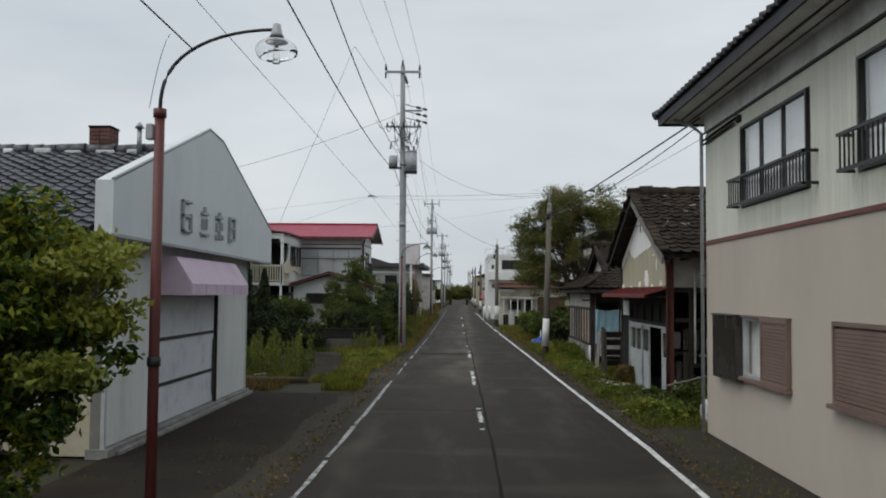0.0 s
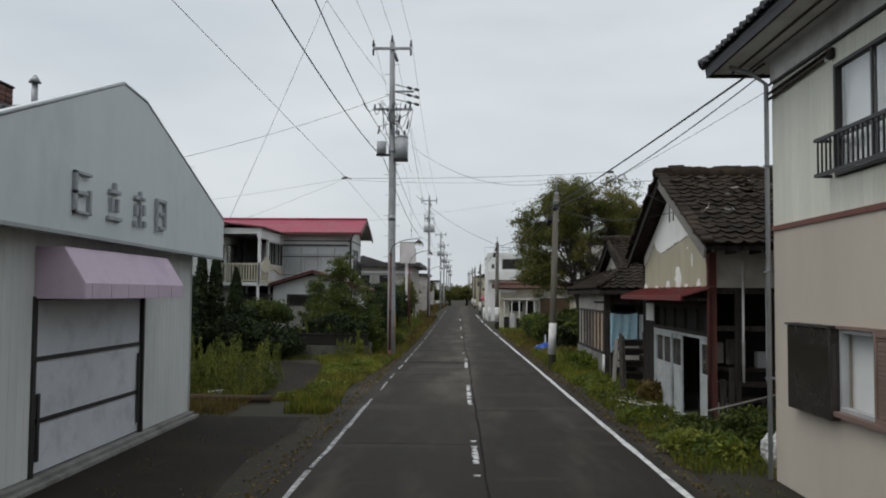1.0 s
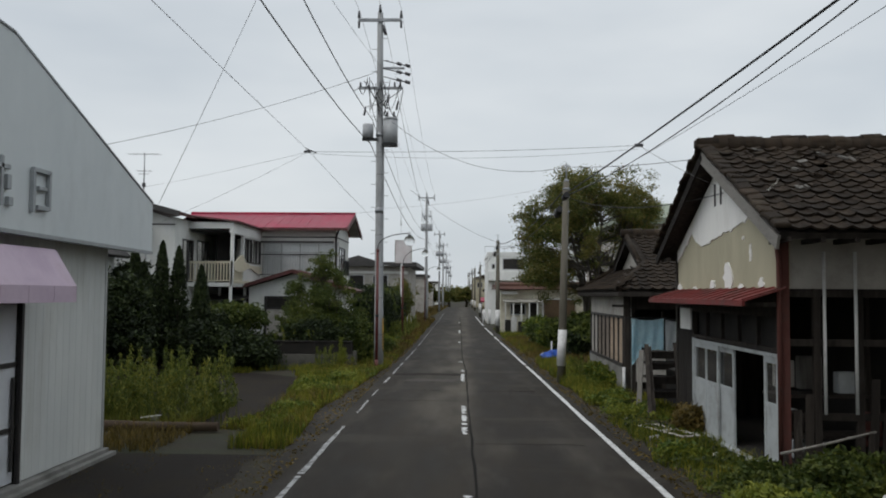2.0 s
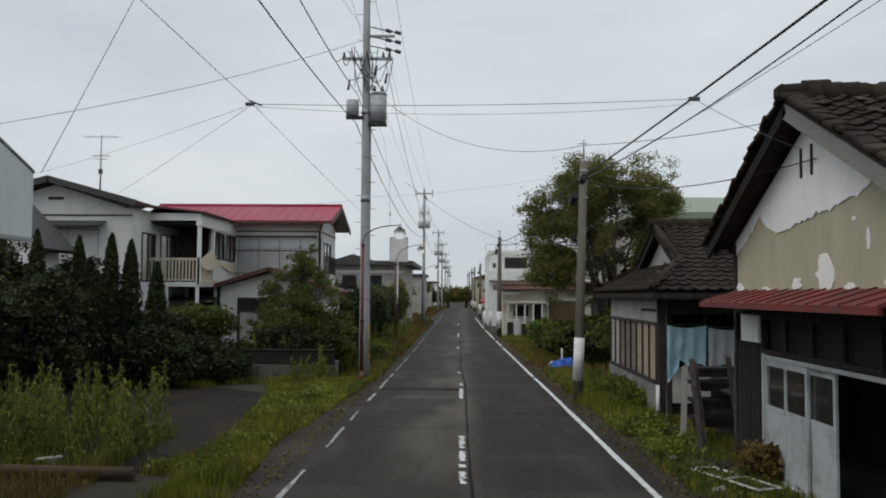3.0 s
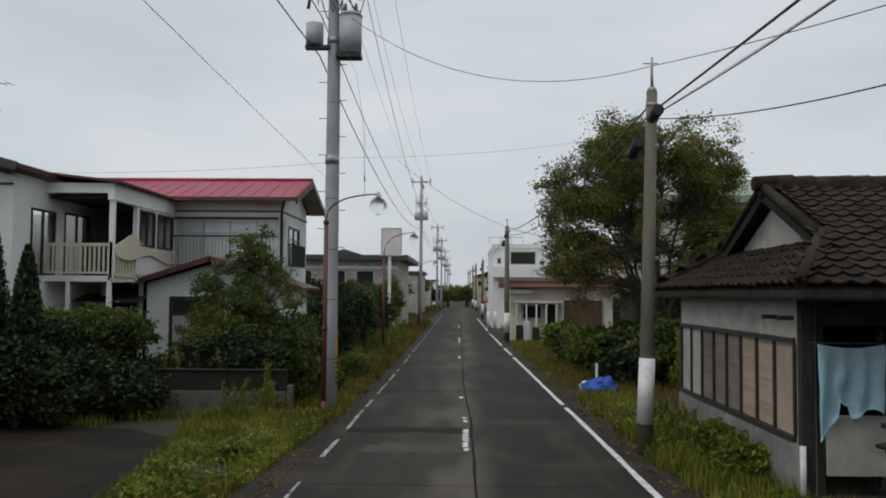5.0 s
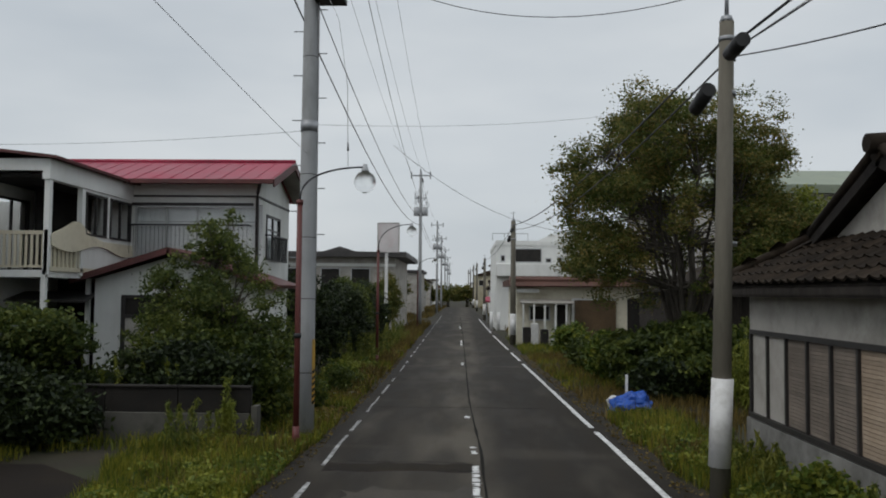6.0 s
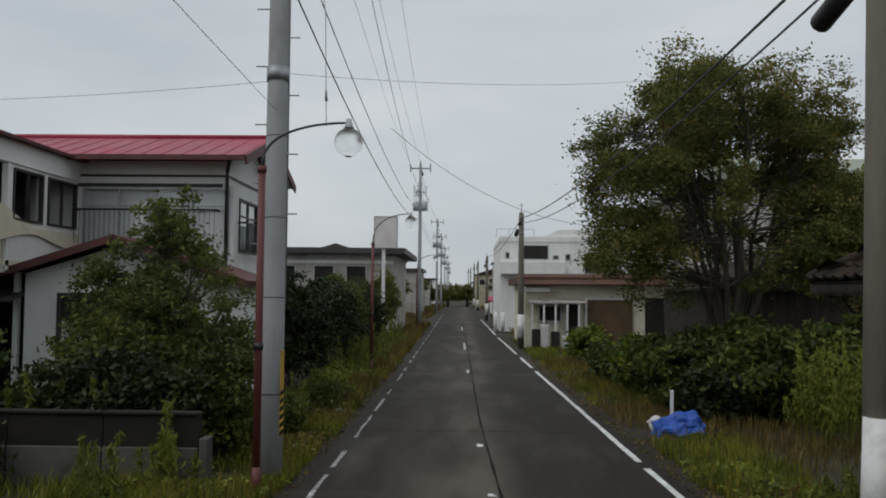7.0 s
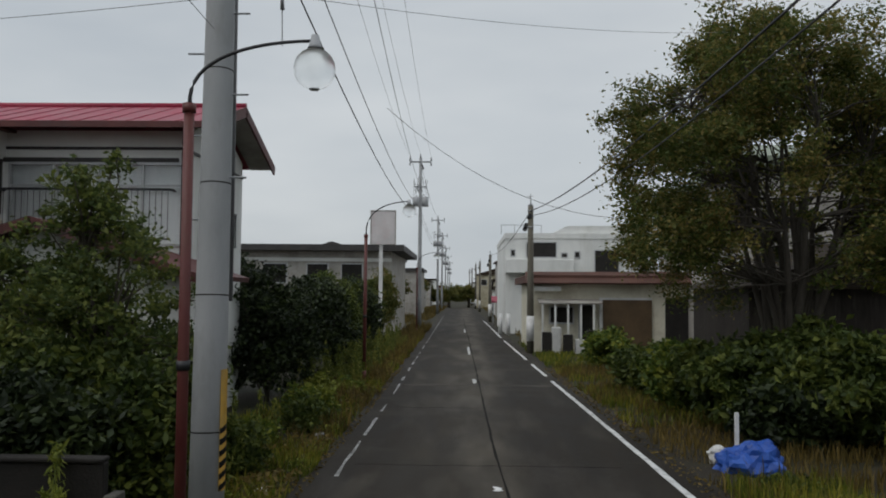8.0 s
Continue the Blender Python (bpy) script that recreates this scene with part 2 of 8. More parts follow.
M["shopwhite"] = surface("pale_grey_paint", (0.53, 0.57, 0.58), (0.60, 0.635, 0.64), 0.8, 0.6, 0.08, 60, dirt=(0.42, 0.45, 0.45), dirt_amount=0.5, dirt_scale=0.6, stretch=(1, 1, 0.5))
M["shopboard"] = surface("pale_siding", (0.56, 0.58, 0.565), (0.64, 0.655, 0.63), 1.4, 0.6, 0.08, 60, dirt=(0.44, 0.44, 0.40), dirt_amount=0.55, dirt_scale=1.0, stretch=(1, 1, 0.3), vary=0.04)
M["cream"] = surface("cream_plaster", (0.42, 0.38, 0.27), (0.52, 0.48, 0.36), 1.0, 0.85, 0.2, 50, dirt=(0.2, 0.17, 0.1), dirt_amount=0.6, dirt_scale=0.9)
M["shutter"] = surface("white_shutter", (0.58, 0.60, 0.64), (0.68, 0.70, 0.73), 1.0, 0.45, 0.06, 30, dirt=(0.36, 0.36, 0.38), dirt_amount=0.45, dirt_scale=1.6)
M["mauve"] = surface("faded_mauve_awning", (0.46, 0.36, 0.45), (0.60, 0.49, 0.57), 1.2, 0.8, 0.1, 60, dirt=(0.34, 0.25, 0.31), dirt_amount=0.45, dirt_scale=1.2)
M["letter"] = surface("weathered_sign_metal", (0.28, 0.30, 0.31), (0.4, 0.42, 0.43), 5, 0.5, 0.1, 40, dirt=(0.16, 0.16, 0.16), dirt_amount=0.5, dirt_scale=5, metal=0.3)
M["darktile"] = surface("blue_grey_roof_tile", (0.028, 0.031, 0.036), (0.058, 0.062, 0.07), 1.5, 0.45, 0.12, 50, dirt=(0.14, 0.145, 0.15), dirt_amount=0.35, dirt_scale=2.2, vary=0.25, spec=0.6)
M["oldtile"] = surface("mossy_brown_roof_tile", (0.014, 0.0095, 0.006), (0.038, 0.027, 0.018), 2.0, 0.92, 0.35, 40, dirt=(0.062, 0.052, 0.034), dirt_amount=0.35, dirt_scale=3.5, vary=0.4, spec=0.2)
M["blacktile"] = surface("black_roof_tile", (0.012, 0.013, 0.018), (0.026, 0.027, 0.034), 2, 0.45, 0.1, 50, vary=0.2, spec=0.6)
M["brick"] = surface("chimney_brick", (0.10, 0.048, 0.036), (0.16, 0.078, 0.06), 4, 0.9, 0.4, 40, dirt=(0.06, 0.04, 0.035), dirt_amount=0.6, dirt_scale=3, vary=0.25)
M["stucco"] = surface("beige_stucco", (0.455, 0.405, 0.34), (0.51, 0.455, 0.385), 0.7, 0.9, 0.3, 70, dirt=(0.45, 0.38, 0.31), dirt_amount=0.4, dirt_scale=0.45, stretch=(1, 1, 0.45))
M["siding"] = surface("grey_green_siding", (0.64, 0.64, 0.55), (0.72, 0.72, 0.63), 1.5, 0.75, 0.1, 60, dirt=(0.55, 0.54, 0.46), dirt_amount=0.5, dirt_scale=1.5, stretch=(1, 1, 0.25), vary=0.05)
M["groove"] = surface("siding_groove", (0.16, 0.16, 0.14), (0.22, 0.22, 0.19), 3, 0.9)
M["soffit"] = surface("soffit_white", (0.68, 0.68, 0.66), (0.76, 0.76, 0.74), 1.5, 0.8, 0.1, 40, dirt=(0.35, 0.33, 0.3), dirt_amount=0.5, dirt_scale=1.0)
M["fascia"] = surface("blue_black_fascia", (0.012, 0.012, 0.017), (0.022, 0.022, 0.03), 3, 0.6, 0.1, 40)
M["redtrim"] = surface("oxide_red_trim", (0.14, 0.05, 0.04), (0.2, 0.08, 0.062), 3, 0.7, 0.1, 40, dirt=(0.1, 0.06, 0.05), dirt_amount=0.5)
M["brownshutter"] = surface("brown_louvre", (0.16, 0.105, 0.085), (0.21, 0.145, 0.12), 2, 0.6, 0.1, 40, vary=0.06)
M["darkmetal"] = surface("dark_brown_metal", (0.06, 0.052, 0.048), (0.10, 0.088, 0.08), 1.4, 0.26, 0.05, 30, metal=0.75)
M["frame"] = surface("dark_window_frame", (0.022, 0.02, 0.02), (0.04, 0.036, 0.034), 3, 0.5)
M["aluminium"] = surface("aluminium_frame", (0.40, 0.41, 0.41), (0.52, 0.53, 0.53), 3, 0.45, 0.05, 40, metal=0.3)
M["glass"] = clear("window_glass", (0.95, 0.97, 0.97))
M["curtain"] = surface("pale_curtain", (0.76, 0.77, 0.77), (0.86, 0.86, 0.86), 5, 0.95, 0.5, 12, stretch=(1, 3, 0.2))
# near-black for rooms and panes: indoor shade is put into this colour
M["dark"] = surface("near_black_indoor_shade", (0.012, 0.011, 0.010), (0.028, 0.025, 0.022), 2, 0.95)
M["timber"] = surface("blackened_timber", (0.018, 0.015, 0.013), (0.05, 0.042, 0.036), 2.2, 0.9, 0.5, 40, dirt=(0.085, 0.075, 0.065), dirt_amount=0.35, dirt_scale=2.5, stretch=(3, 3, 0.4), vary=0.3, spec=0.2)
M["darkwood"] = surface("sooty_wood", (0.012, 0.010, 0.009), (0.03, 0.026, 0.023), 2.2, 0.9, 0.4, 40, stretch=(3, 3, 0.4), vary=0.2, spec=0.2)
M["greywood"] = surface("weathered_grey_wood", (0.10, 0.095, 0.085), (0.19, 0.18, 0.165), 2.5, 0.9, 0.5, 40, dirt=(0.05, 0.045, 0.04), dirt_amount=0.5, dirt_scale=3, stretch=(3, 3, 0.5), vary=0.25)
M["palewood"] = surface("bleached_wood", (0.17, 0.16, 0.145), (0.30, 0.285, 0.26), 2.5, 0.9, 0.5, 40, dirt=(0.09, 0.08, 0.07), dirt_amount=0.6, dirt_scale=2.5, stretch=(3, 0.6, 3))
M["redwood"] = surface("red_brown_post", (0.09, 0.03, 0.024), (0.14, 0.05, 0.04), 3, 0.8, 0.3, 40, dirt=(0.05, 0.035, 0.03), dirt_amount=0.5, dirt_scale=3)
M["redlean"] = surface("rusted_red_sheet", (0.12, 0.017, 0.016), (0.19, 0.03, 0.027), 2.5, 0.7, 0.3, 40, dirt=(0.075, 0.05, 0.04), dirt_amount=0.7, dirt_scale=2.2)
M["doorpaint"] = surface("pale_blue_door_paint", (0.36, 0.385, 0.39), (0.46, 0.485, 0.49), 2, 0.7, 0.15, 40, dirt=(0.2, 0.195, 0.18), dirt_amount=0.6, dirt_scale=2.5)
M["tanpanel"] = surface("tan_blind", (0.33, 0.25, 0.18), (0.42, 0.33, 0.25), 1.4, 0.8, 0.15, 60, dirt=(0.24, 0.18, 0.13), dirt_amount=0.5, dirt_scale=1.5, vary=0.15)
M["oldplaster"] = surface("grey_old_plaster", (0.33, 0.31, 0.28), (0.45, 0.43, 0.395), 1.2, 0.9, 0.3, 40, dirt=(0.2, 0.185, 0.16), dirt_amount=0.55, dirt_scale=1.3)
M["bluecloth"] = surface("pale_blue_cloth", (0.42, 0.66, 0.76), (0.62, 0.80, 0.86), 2.5, 0.95, 0.4, 14, dirt=(0.25, 0.44, 0.52), dirt_amount=0.5, dirt_scale=3)
M["greycloth"] = surface("grey_cloth", (0.5, 0.53, 0.54), (0.64, 0.67, 0.68), 2.5, 0.95, 0.4, 14, dirt=(0.22, 0.24, 0.24), dirt_amount=0.5, dirt_scale=3)
M["tarp"] = surface("blue_tarp", (0.012, 0.05, 0.26), (0.025, 0.10, 0.42), 4, 0.45, 0.3, 30)
M["whitehouse"] = surface("white_wall_paint", (0.66, 0.67, 0.65), (0.77, 0.775, 0.75), 0.9, 0.8, 0.15, 50, dirt=(0.52, 0.52, 0.47), dirt_amount=0.45, dirt_scale=0.7, stretch=(1, 1, 0.4))
M["creamrail"] = surface("cream_balcony", (0.52, 0.47, 0.35), (0.62, 0.57, 0.45), 2, 0.7, 0.1, 40, dirt=(0.35, 0.31, 0.22), dirt_amount=0.5, dirt_scale=2)
M["redroof"] = surface("crimson_metal_roof", (0.21, 0.008, 0.030), (0.29, 0.014, 0.046), 1.2, 0.45, 0.08, 30, dirt=(0.30, 0.06, 0.085), dirt_amount=0.4, dirt_scale=1.4, stretch=(1, 0.5, 1), spec=0.35)
M["maroon"] = surface("maroon_roof_sheet", (0.07, 0.02, 0.02), (0.12, 0.038, 0.034), 2, 0.6, 0.15, 40, dirt=(0.06, 0.04, 0.04), dirt_amount=0.5)
M["darkroof"] = surface("dark_roof_sheet", (0.035, 0.033, 0.033), (0.06, 0.056, 0.054), 2, 0.6, 0.15, 40)
M["greenroof"] = surface("pale_green_roof", (0.17, 0.20, 0.15), (0.23, 0.26, 0.19), 1.2, 0.6, 0.1, 30)
M["brownroof"] = surface("rust_brown_fascia", (0.065, 0.028, 0.02), (0.11, 0.05, 0.036), 1.4, 0.7, 0.1, 30)
M["signwhite"] = surface("faded_sign_white", (0.55, 0.53, 0.53), (0.66, 0.62, 0.62), 1.4, 0.5, 0.05, 30, dirt=(0.55, 0.42, 0.42), dirt_amount=0.5)
M["bark"] = surface("grey_bark", (0.045, 0.038, 0.03), (0.09, 0.078, 0.064), 5, 0.95, 0.8, 30, stretch=(1, 1, 0.3))
M["leaf_tree"] = leafy("tree_leaves", (0.034, 0.058, 0.013), (0.088, 0.112, 0.024), (0.22, 0.17, 0.05), 0.45)
M["leaf_bush"] = leafy("bush_leaves", (0.028, 0.055, 0.012), (0.095, 0.14, 0.022), (0.24, 0.25, 0.035))
M["leaf_hang"] = leafy("hanging_bush_leaves", (0.009, 0.026, 0.005), (0.036, 0.074, 0.010), (0.27, 0.275, 0.026))
M["leaf_yellow"] = leafy("yellow_green_leaves", (0.09, 0.12, 0.02), (0.17, 0.20, 0.03), (0.28, 0.29, 0.05))
M["leaf_shrub"] = leafy("dark_shrub_leaves", (0.018, 0.031, 0.007), (0.050, 0.074, 0.015), (0.125, 0.145, 0.028))
# deep green taken down to near black, undergrowth shade included in the colour
M["leaf_black"] = leafy("deep_green_shade_leaves", (0.006, 0.011, 0.0045), (0.015, 0.025, 0.008), (0.044, 0.062, 0.016), 0.15)
M["leaf_feather"] = leafy("feathery_leaves", (0.026, 0.045, 0.012), (0.066, 0.095, 0.024), (0.16, 0.18, 0.042), 0.45)
M["grass"] = leafy("verge_grass", (0.034, 0.048, 0.007), (0.102, 0.132, 0.015), (0.30, 0.265, 0.036))
M["drygrass"] = leafy("dry_grass", (0.052, 0.040, 0.012), (0.115, 0.086, 0.023), (0.22, 0.155, 0.045))
M["weed"] = leafy("tall_weeds", (0.038, 0.056, 0.013), (0.11, 0.14, 0.026), (0.25, 0.25, 0.05))
M["storecream"] = surface("cream_store_paint", (0.58, 0.55, 0.44), (0.70, 0.67, 0.55), 0.9, 0.85, 0.15, 40, dirt=(0.36, 0.31, 0.22), dirt_amount=0.5, dirt_scale=0.8)
M["garagebrown"] = surface("brown_roller_door", (0.085, 0.055, 0.028), (0.13, 0.085, 0.045), 1.5, 0.7, 0.15, 30, dirt=(0.05, 0.035, 0.02), dirt_amount=0.5, dirt_scale=1.2)
M["log"] = surface("old_brown_log", (0.05, 0.033, 0.02), (0.095, 0.066, 0.042), 2.0, 0.9, 0.5, 40, dirt=(0.03, 0.024, 0.014), dirt_amount=0.5, dirt_scale=2.0, stretch=(0.4, 3, 3))
M["greyblind"] = surface("grey_brown_blind", (0.17, 0.14, 0.115), (0.24, 0.20, 0.165), 1.4, 0.85, 0.15, 60, dirt=(0.12, 0.095, 0.075), dirt_amount=0.5, dirt_scale=1.5, vary=0.15)
M["litter"] = surface("white_litter", (0.55, 0.55, 0.54), (0.7, 0.7, 0.68), 6, 0.7, 0.2, 20, vary=0.2)


def peeling():
    """White plaster that has come away from tan clay in ragged patches low on the gable."""
    m = surface("tan_clay", (0.37, 0.345, 0.245), (0.45, 0.42, 0.305), 1.0, 0.95, 0.3, 40, dirt=(0.31, 0.285, 0.205), dirt_amount=0.5, dirt_scale=0.8, stretch=(1, 1, 0.4))
    return m


M["clay"] = peeling()
M["plaster"] = surface("white_lime_plaster", (0.74, 0.74, 0.71), (0.82, 0.815, 0.785), 1.4, 0.9, 0.2, 50, dirt=(0.6, 0.59, 0.55), dirt_amount=0.4, dirt_scale=1.5, stretch=(1, 1, 0.4))


# ---------------------------------------------------------------- building helpers
BASE = {}


def thing(name, at, label, category, group="", kind=""):
    ob = new(name)
    ob.location = at
    ob.empty_display_size = 0.2
    BASE[ob] = Vector(at)
    return tagged(ob, label, category, group, kind)


def part(name, bm, material, parent=None, label=""):
    """Links a bmesh, given in world places, as one mesh object under its thing."""
    me = bpy.data.meshes.new(name)
    at = BASE.get(parent, Vector((0, 0, 0)))
    bmesh.ops.translate(bm, verts=bm.verts, vec=-at)
    bm.to_mesh(me)
    bm.free()
    me.materials.append(M[material])
    ob = new(name, me)
    BASE[ob] = at
    if parent:
        ob.parent = parent
    if label:
        ob["label"] = label
    return ob


def setting(name, bm, material, label, category):
    return tagged(part(name, bm, material), label, category, "", "structure")


def boxes(*specs, bevel=0.0):
    """A bmesh of boxes (x0, x1, y0, y1, z0, z1)."""
    bm = bmesh.new()
    for x0, x1, y0, y1, z0, z1 in specs:
        r = bmesh.ops.create_cube(bm, size=1.0)
        for v in r["verts"]:
            v.co = Vector(((x0 + x1) / 2 + v.co.x * abs(x1 - x0), (y0 + y1) / 2 + v.co.y * abs(y1 - y0), (z0 + z1) / 2 + v.co.z * abs(z1 - z0)))
    if bevel:
        bmesh.ops.bevel(bm, geom=bm.edges[:], offset=bevel, segments=1, affect="EDGES")
    return bm


def prism(points, axis, lo, hi, bevel=0.0):
    """A flat outline drawn out along an axis. Outline points are (y, z), (x, z) or (x, y) for axis x, y, z."""
    bm = bmesh.new()
    put = {"x": lambda p, d: (d, p[0], p[1]), "y": lambda p, d: (p[0], d, p[1]), "z": lambda p, d: (p[0], p[1], d)}[axis]
    a = [bm.verts.new(put(p, lo)) for p in points]
    b = [bm.verts.new(put(p, hi)) for p in points]
    bm.faces.new(a)
    bm.faces.new(b[::-1])
    for i in range(len(points)):
        j = (i + 1) % len(points)
        bm.faces.new((a[j], a[i], b[i], b[j]))
    bmesh.ops.recalc_face_normals(bm, faces=bm.faces[:])
    if bevel:
        bmesh.ops.bevel(bm, geom=bm.edges[:], offset=bevel, segments=1, affect="EDGES")
    return bm


def slab(corners, thick):
    """A sloping plate under four corners."""
    bm = bmesh.new()
    c = [Vector(p) for p in corners]
    nrm = (c[1] - c[0]).cross(c[3] - c[0]).normalized()
    if nrm.z < 0:
        nrm = -nrm
    a = [bm.verts.new(p) for p in c]
    b = [bm.verts.new(p - nrm * thick) for p in c]
    bm.faces.new(a)
    bm.faces.new(b[::-1])
    for i in range(len(c)):
        j = (i + 1) % len(c)
        bm.faces.new((a[j], a[i], b[i], b[j]))
    bmesh.ops.recalc_face_normals(bm, faces=bm.faces[:])
    return bm


def tube(points, r0, r1=None, sides=8, bm=None):
    """A round bar along points, tapering from r0 to r1."""
    bm = bm or bmesh.new()
    r1 = r0 if r1 is None else r1
    pts = [Vector(p) for p in points]
    rings = []
    for i, p in enumerate(pts):
        d = (pts[min(i + 1, len(pts) - 1)] - pts[max(i - 1, 0)]).normalized()
        side = d.cross(Vector((0, 0, 1)) if abs(d.z) < 0.9 else Vector((1, 0, 0))).normalized()
        up = side.cross(d)
        r = r0 + (r1 - r0) * i / max(1, len(pts) - 1)
        rings.append([bm.verts.new(p + (side * math.cos(k * math.tau / sides) + up * math.sin(k * math.tau / sides)) * r) for k in range(sides)])
    for a, b in zip(rings, rings[1:]):
        for k in range(sides):
            f = bm.faces.new((a[k], a[(k + 1) % sides], b[(k + 1) % sides], b[k]))
            f.smooth = sides > 5
    bm.faces.new(rings[0][::-1])
    bm.faces.new(rings[-1])
    return bm


def ball(at, r, squash=1.0, seg=16):
    bm = bmesh.new()
    bmesh.ops.create_uvsphere(bm, u_segments=seg, v_segments=seg // 2 + 2, radius=r)
    for v in bm.verts:
        v.co = Vector((v.co.x, v.co.y, v.co.z * squash)) + Vector(at)
    for f in bm.faces:
        f.smooth = True
    return bm


def wall(axis, lo, hi, a0, a1, z0, z1, holes=()):
    """An upright wall, thick from lo to hi along its axis, with rectangular holes (a0, a1, z0, z1) through it."""
    us = sorted({a0, a1, *[min(max(h[i], a0), a1) for h in holes for i in (0, 1)]})
    zs = sorted({z0, z1, *[min(max(h[i], z0), z1) for h in holes for i in (2, 3)]})
    cells = [(u, v, p, q) for u, v in zip(us, us[1:]) for p, q in zip(zs, zs[1:])
             if not any(h[0] < (u + v) / 2 < h[1] and h[2] < (p + q) / 2 < h[3] for h in holes)]
    bm = boxes(*[(lo, hi, u, v, p, q) if axis == "x" else (u, v, lo, hi, p, q) for u, v, p, q in cells])
    bmesh.ops.remove_doubles(bm, verts=bm.verts[:], dist=0.0005)
    bm.verts.index_update()
    seen, twice = {}, []
    for f in bm.faces:
        key = tuple(sorted(v.index for v in f.verts))
        if key in seen:
            twice += [f, seen[key]]
        seen[key] = f
    bmesh.ops.delete(bm, geom=list(set(twice)), context="FACES_ONLY")
    return bm


def window(parent, axis, face, into, a0, a1, z0, z1, panes=2, material="frame", bar=0.05, cross=(), curtain=None, name="window", glazed=True):
    """A window in a wall: frame with mullions, panes, and what hangs behind. face: the wall's outer plane; into: +1 or -1, the way indoors."""
    def bx(d0, d1, u0, u1, p, q):
        d0, d1 = face + into * d0, face + into * d1
        lo, hi = min(d0, d1), max(d0, d1)
        return (lo, hi, u0, u1, p, q) if axis == "x" else (u0, u1, lo, hi, p, q)
    w = (a1 - a0) / panes
    bars = [bx(-0.03, 0.06, a0, a1, z0, z0 + bar), bx(-0.03, 0.06, a0, a1, z1 - bar, z1),
            bx(-0.03, 0.06, a0, a0 + bar, z0 + bar, z1 - bar), bx(-0.03, 0.06, a1 - bar, a1, z0 + bar, z1 - bar)]
    for i in range(1, panes):
        bars.append(bx(-0.015, 0.045, a0 + i * w - bar / 2, a0 + i * w + bar / 2, z0 + bar, z1 - bar))
    for c in cross:
        bars.append(bx(-0.01, 0.04, a0 + bar, a1 - bar, c - bar / 3, c + bar / 3))
    ob = part(name, boxes(*bars), material, parent)
    for i in range(panes if glazed else 0):
        g = part("pane", boxes(bx(0.012, 0.018, a0 + i * w + bar / 2 + 0.002, a0 + (i + 1) * w - bar / 2 - 0.002, z0 + bar, z1 - bar)), "glass", ob)
        g.visible_shadow = False
    if curtain:
        part("curtain", boxes(bx(0.12, 0.14, a0 - 0.05, a1 + 0.05, z0 - 0.05, z1 + 0.05)), curtain, ob)
    return ob


def tile_mesh(name, w, l, lift=0.035):
    """One pan tile: a shallow trough with a raised roll at one side, its lower edge proud. x across, y up the slope."""
    prof = [(-w / 2, 0.028), (-w * 0.36, 0.045), (-w * 0.22, 0.02), (0.06 * w, 0.0), (w * 0.32, 0.006), (w / 2, 0.03)]
    v, f = [], []
    for x, z in prof:
        v += [(x, 0, z + lift), (x, l * 1.12, z), (x, 0, z + lift - 0.03)]
    for i in range(len(prof) - 1):
        a, b = i * 3, i * 3 + 3
        f += [(a, b, b + 1, a + 1), (a + 2, b + 2, b, a)]
    me = bpy.data.meshes.new(name)
    me.from_pydata(v, [], f)
    for p in me.polygons:
        p.use_smooth = False
    return me


def tiled(parent, corner, across, up, n, m, material, w, l, limit=300, keep=None, jitter=0.01, gaps=0.0, seed=1, near=None):
    """Rows of tiles on a slope from its lower corner: across and up are unit ways. near(i, j): which ones are singly built."""
    rnd = random.Random(seed)
    across, up = Vector(across).normalized(), Vector(up).normalized()
    nrm = across.cross(up).normalized()
    if nrm.z < 0:
        nrm = -nrm
    me = tile_mesh("tile", w * 1.02, l)
    me.materials.append(M[material])
    turn = Matrix((across, up, nrm)).transposed().to_4x4()
    verts, faces, count = [], [], 0
    base = BASE[parent]
    for j in range(m):
        for i in range(n):
            p = Vector(corner) + across * (w * (i + 0.5)) + up * (l * j)
            if keep and not keep(p):
                continue
            if rnd.random() < gaps:
                continue
            p = p + nrm * (0.01 + rnd.uniform(0, jitter)) + up * rnd.uniform(-jitter, jitter)
            mt = Matrix.Translation(p - base) @ turn @ pose(0, 0, 0, rnd.gauss(0, 60 * jitter), rnd.gauss(0, 60 * jitter), rnd.gauss(0, 120 * jitter))
            if (near is None or near(p)) and count < limit:
                ob = new("tile", me)
                ob.parent, ob.matrix_local = parent, mt
                count += 1
            else:
                k = len(verts)
                verts += [mt @ v.co for v in me.vertices]
                faces += [tuple(k + q for q in poly.vertices) for poly in me.polygons]
    if verts:
        rest = bpy.data.meshes.new("roof_tiles")
        rest.from_pydata(verts, [], faces)
        rest.materials.append(M[material])
        ob = new("roof_tiles", rest)
        ob.parent = parent
        ob["kind"] = "stuff"


def ridge(parent, a, b, r, material, name="ridge_tile", step=0.3, wobble=0.0, seed=4):
    """A row of half-round cap tiles along a ridge."""
    rnd = random.Random(seed)
    a, b = Vector(a), Vector(b)
    n = max(1, int((b - a).length / step))
    for i in range(n):
        p, q = a.lerp(b, i / n), a.lerp(b, (i + 1.08) / n)
        off = Vector((rnd.uniform(-wobble, wobble), rnd.uniform(-wobble, wobble), rnd.uniform(-wobble, wobble)))
        part(name, tube([p + off, q + off], r * rnd.uniform(0.92, 1.0), r * 1.1, 8), material, parent)


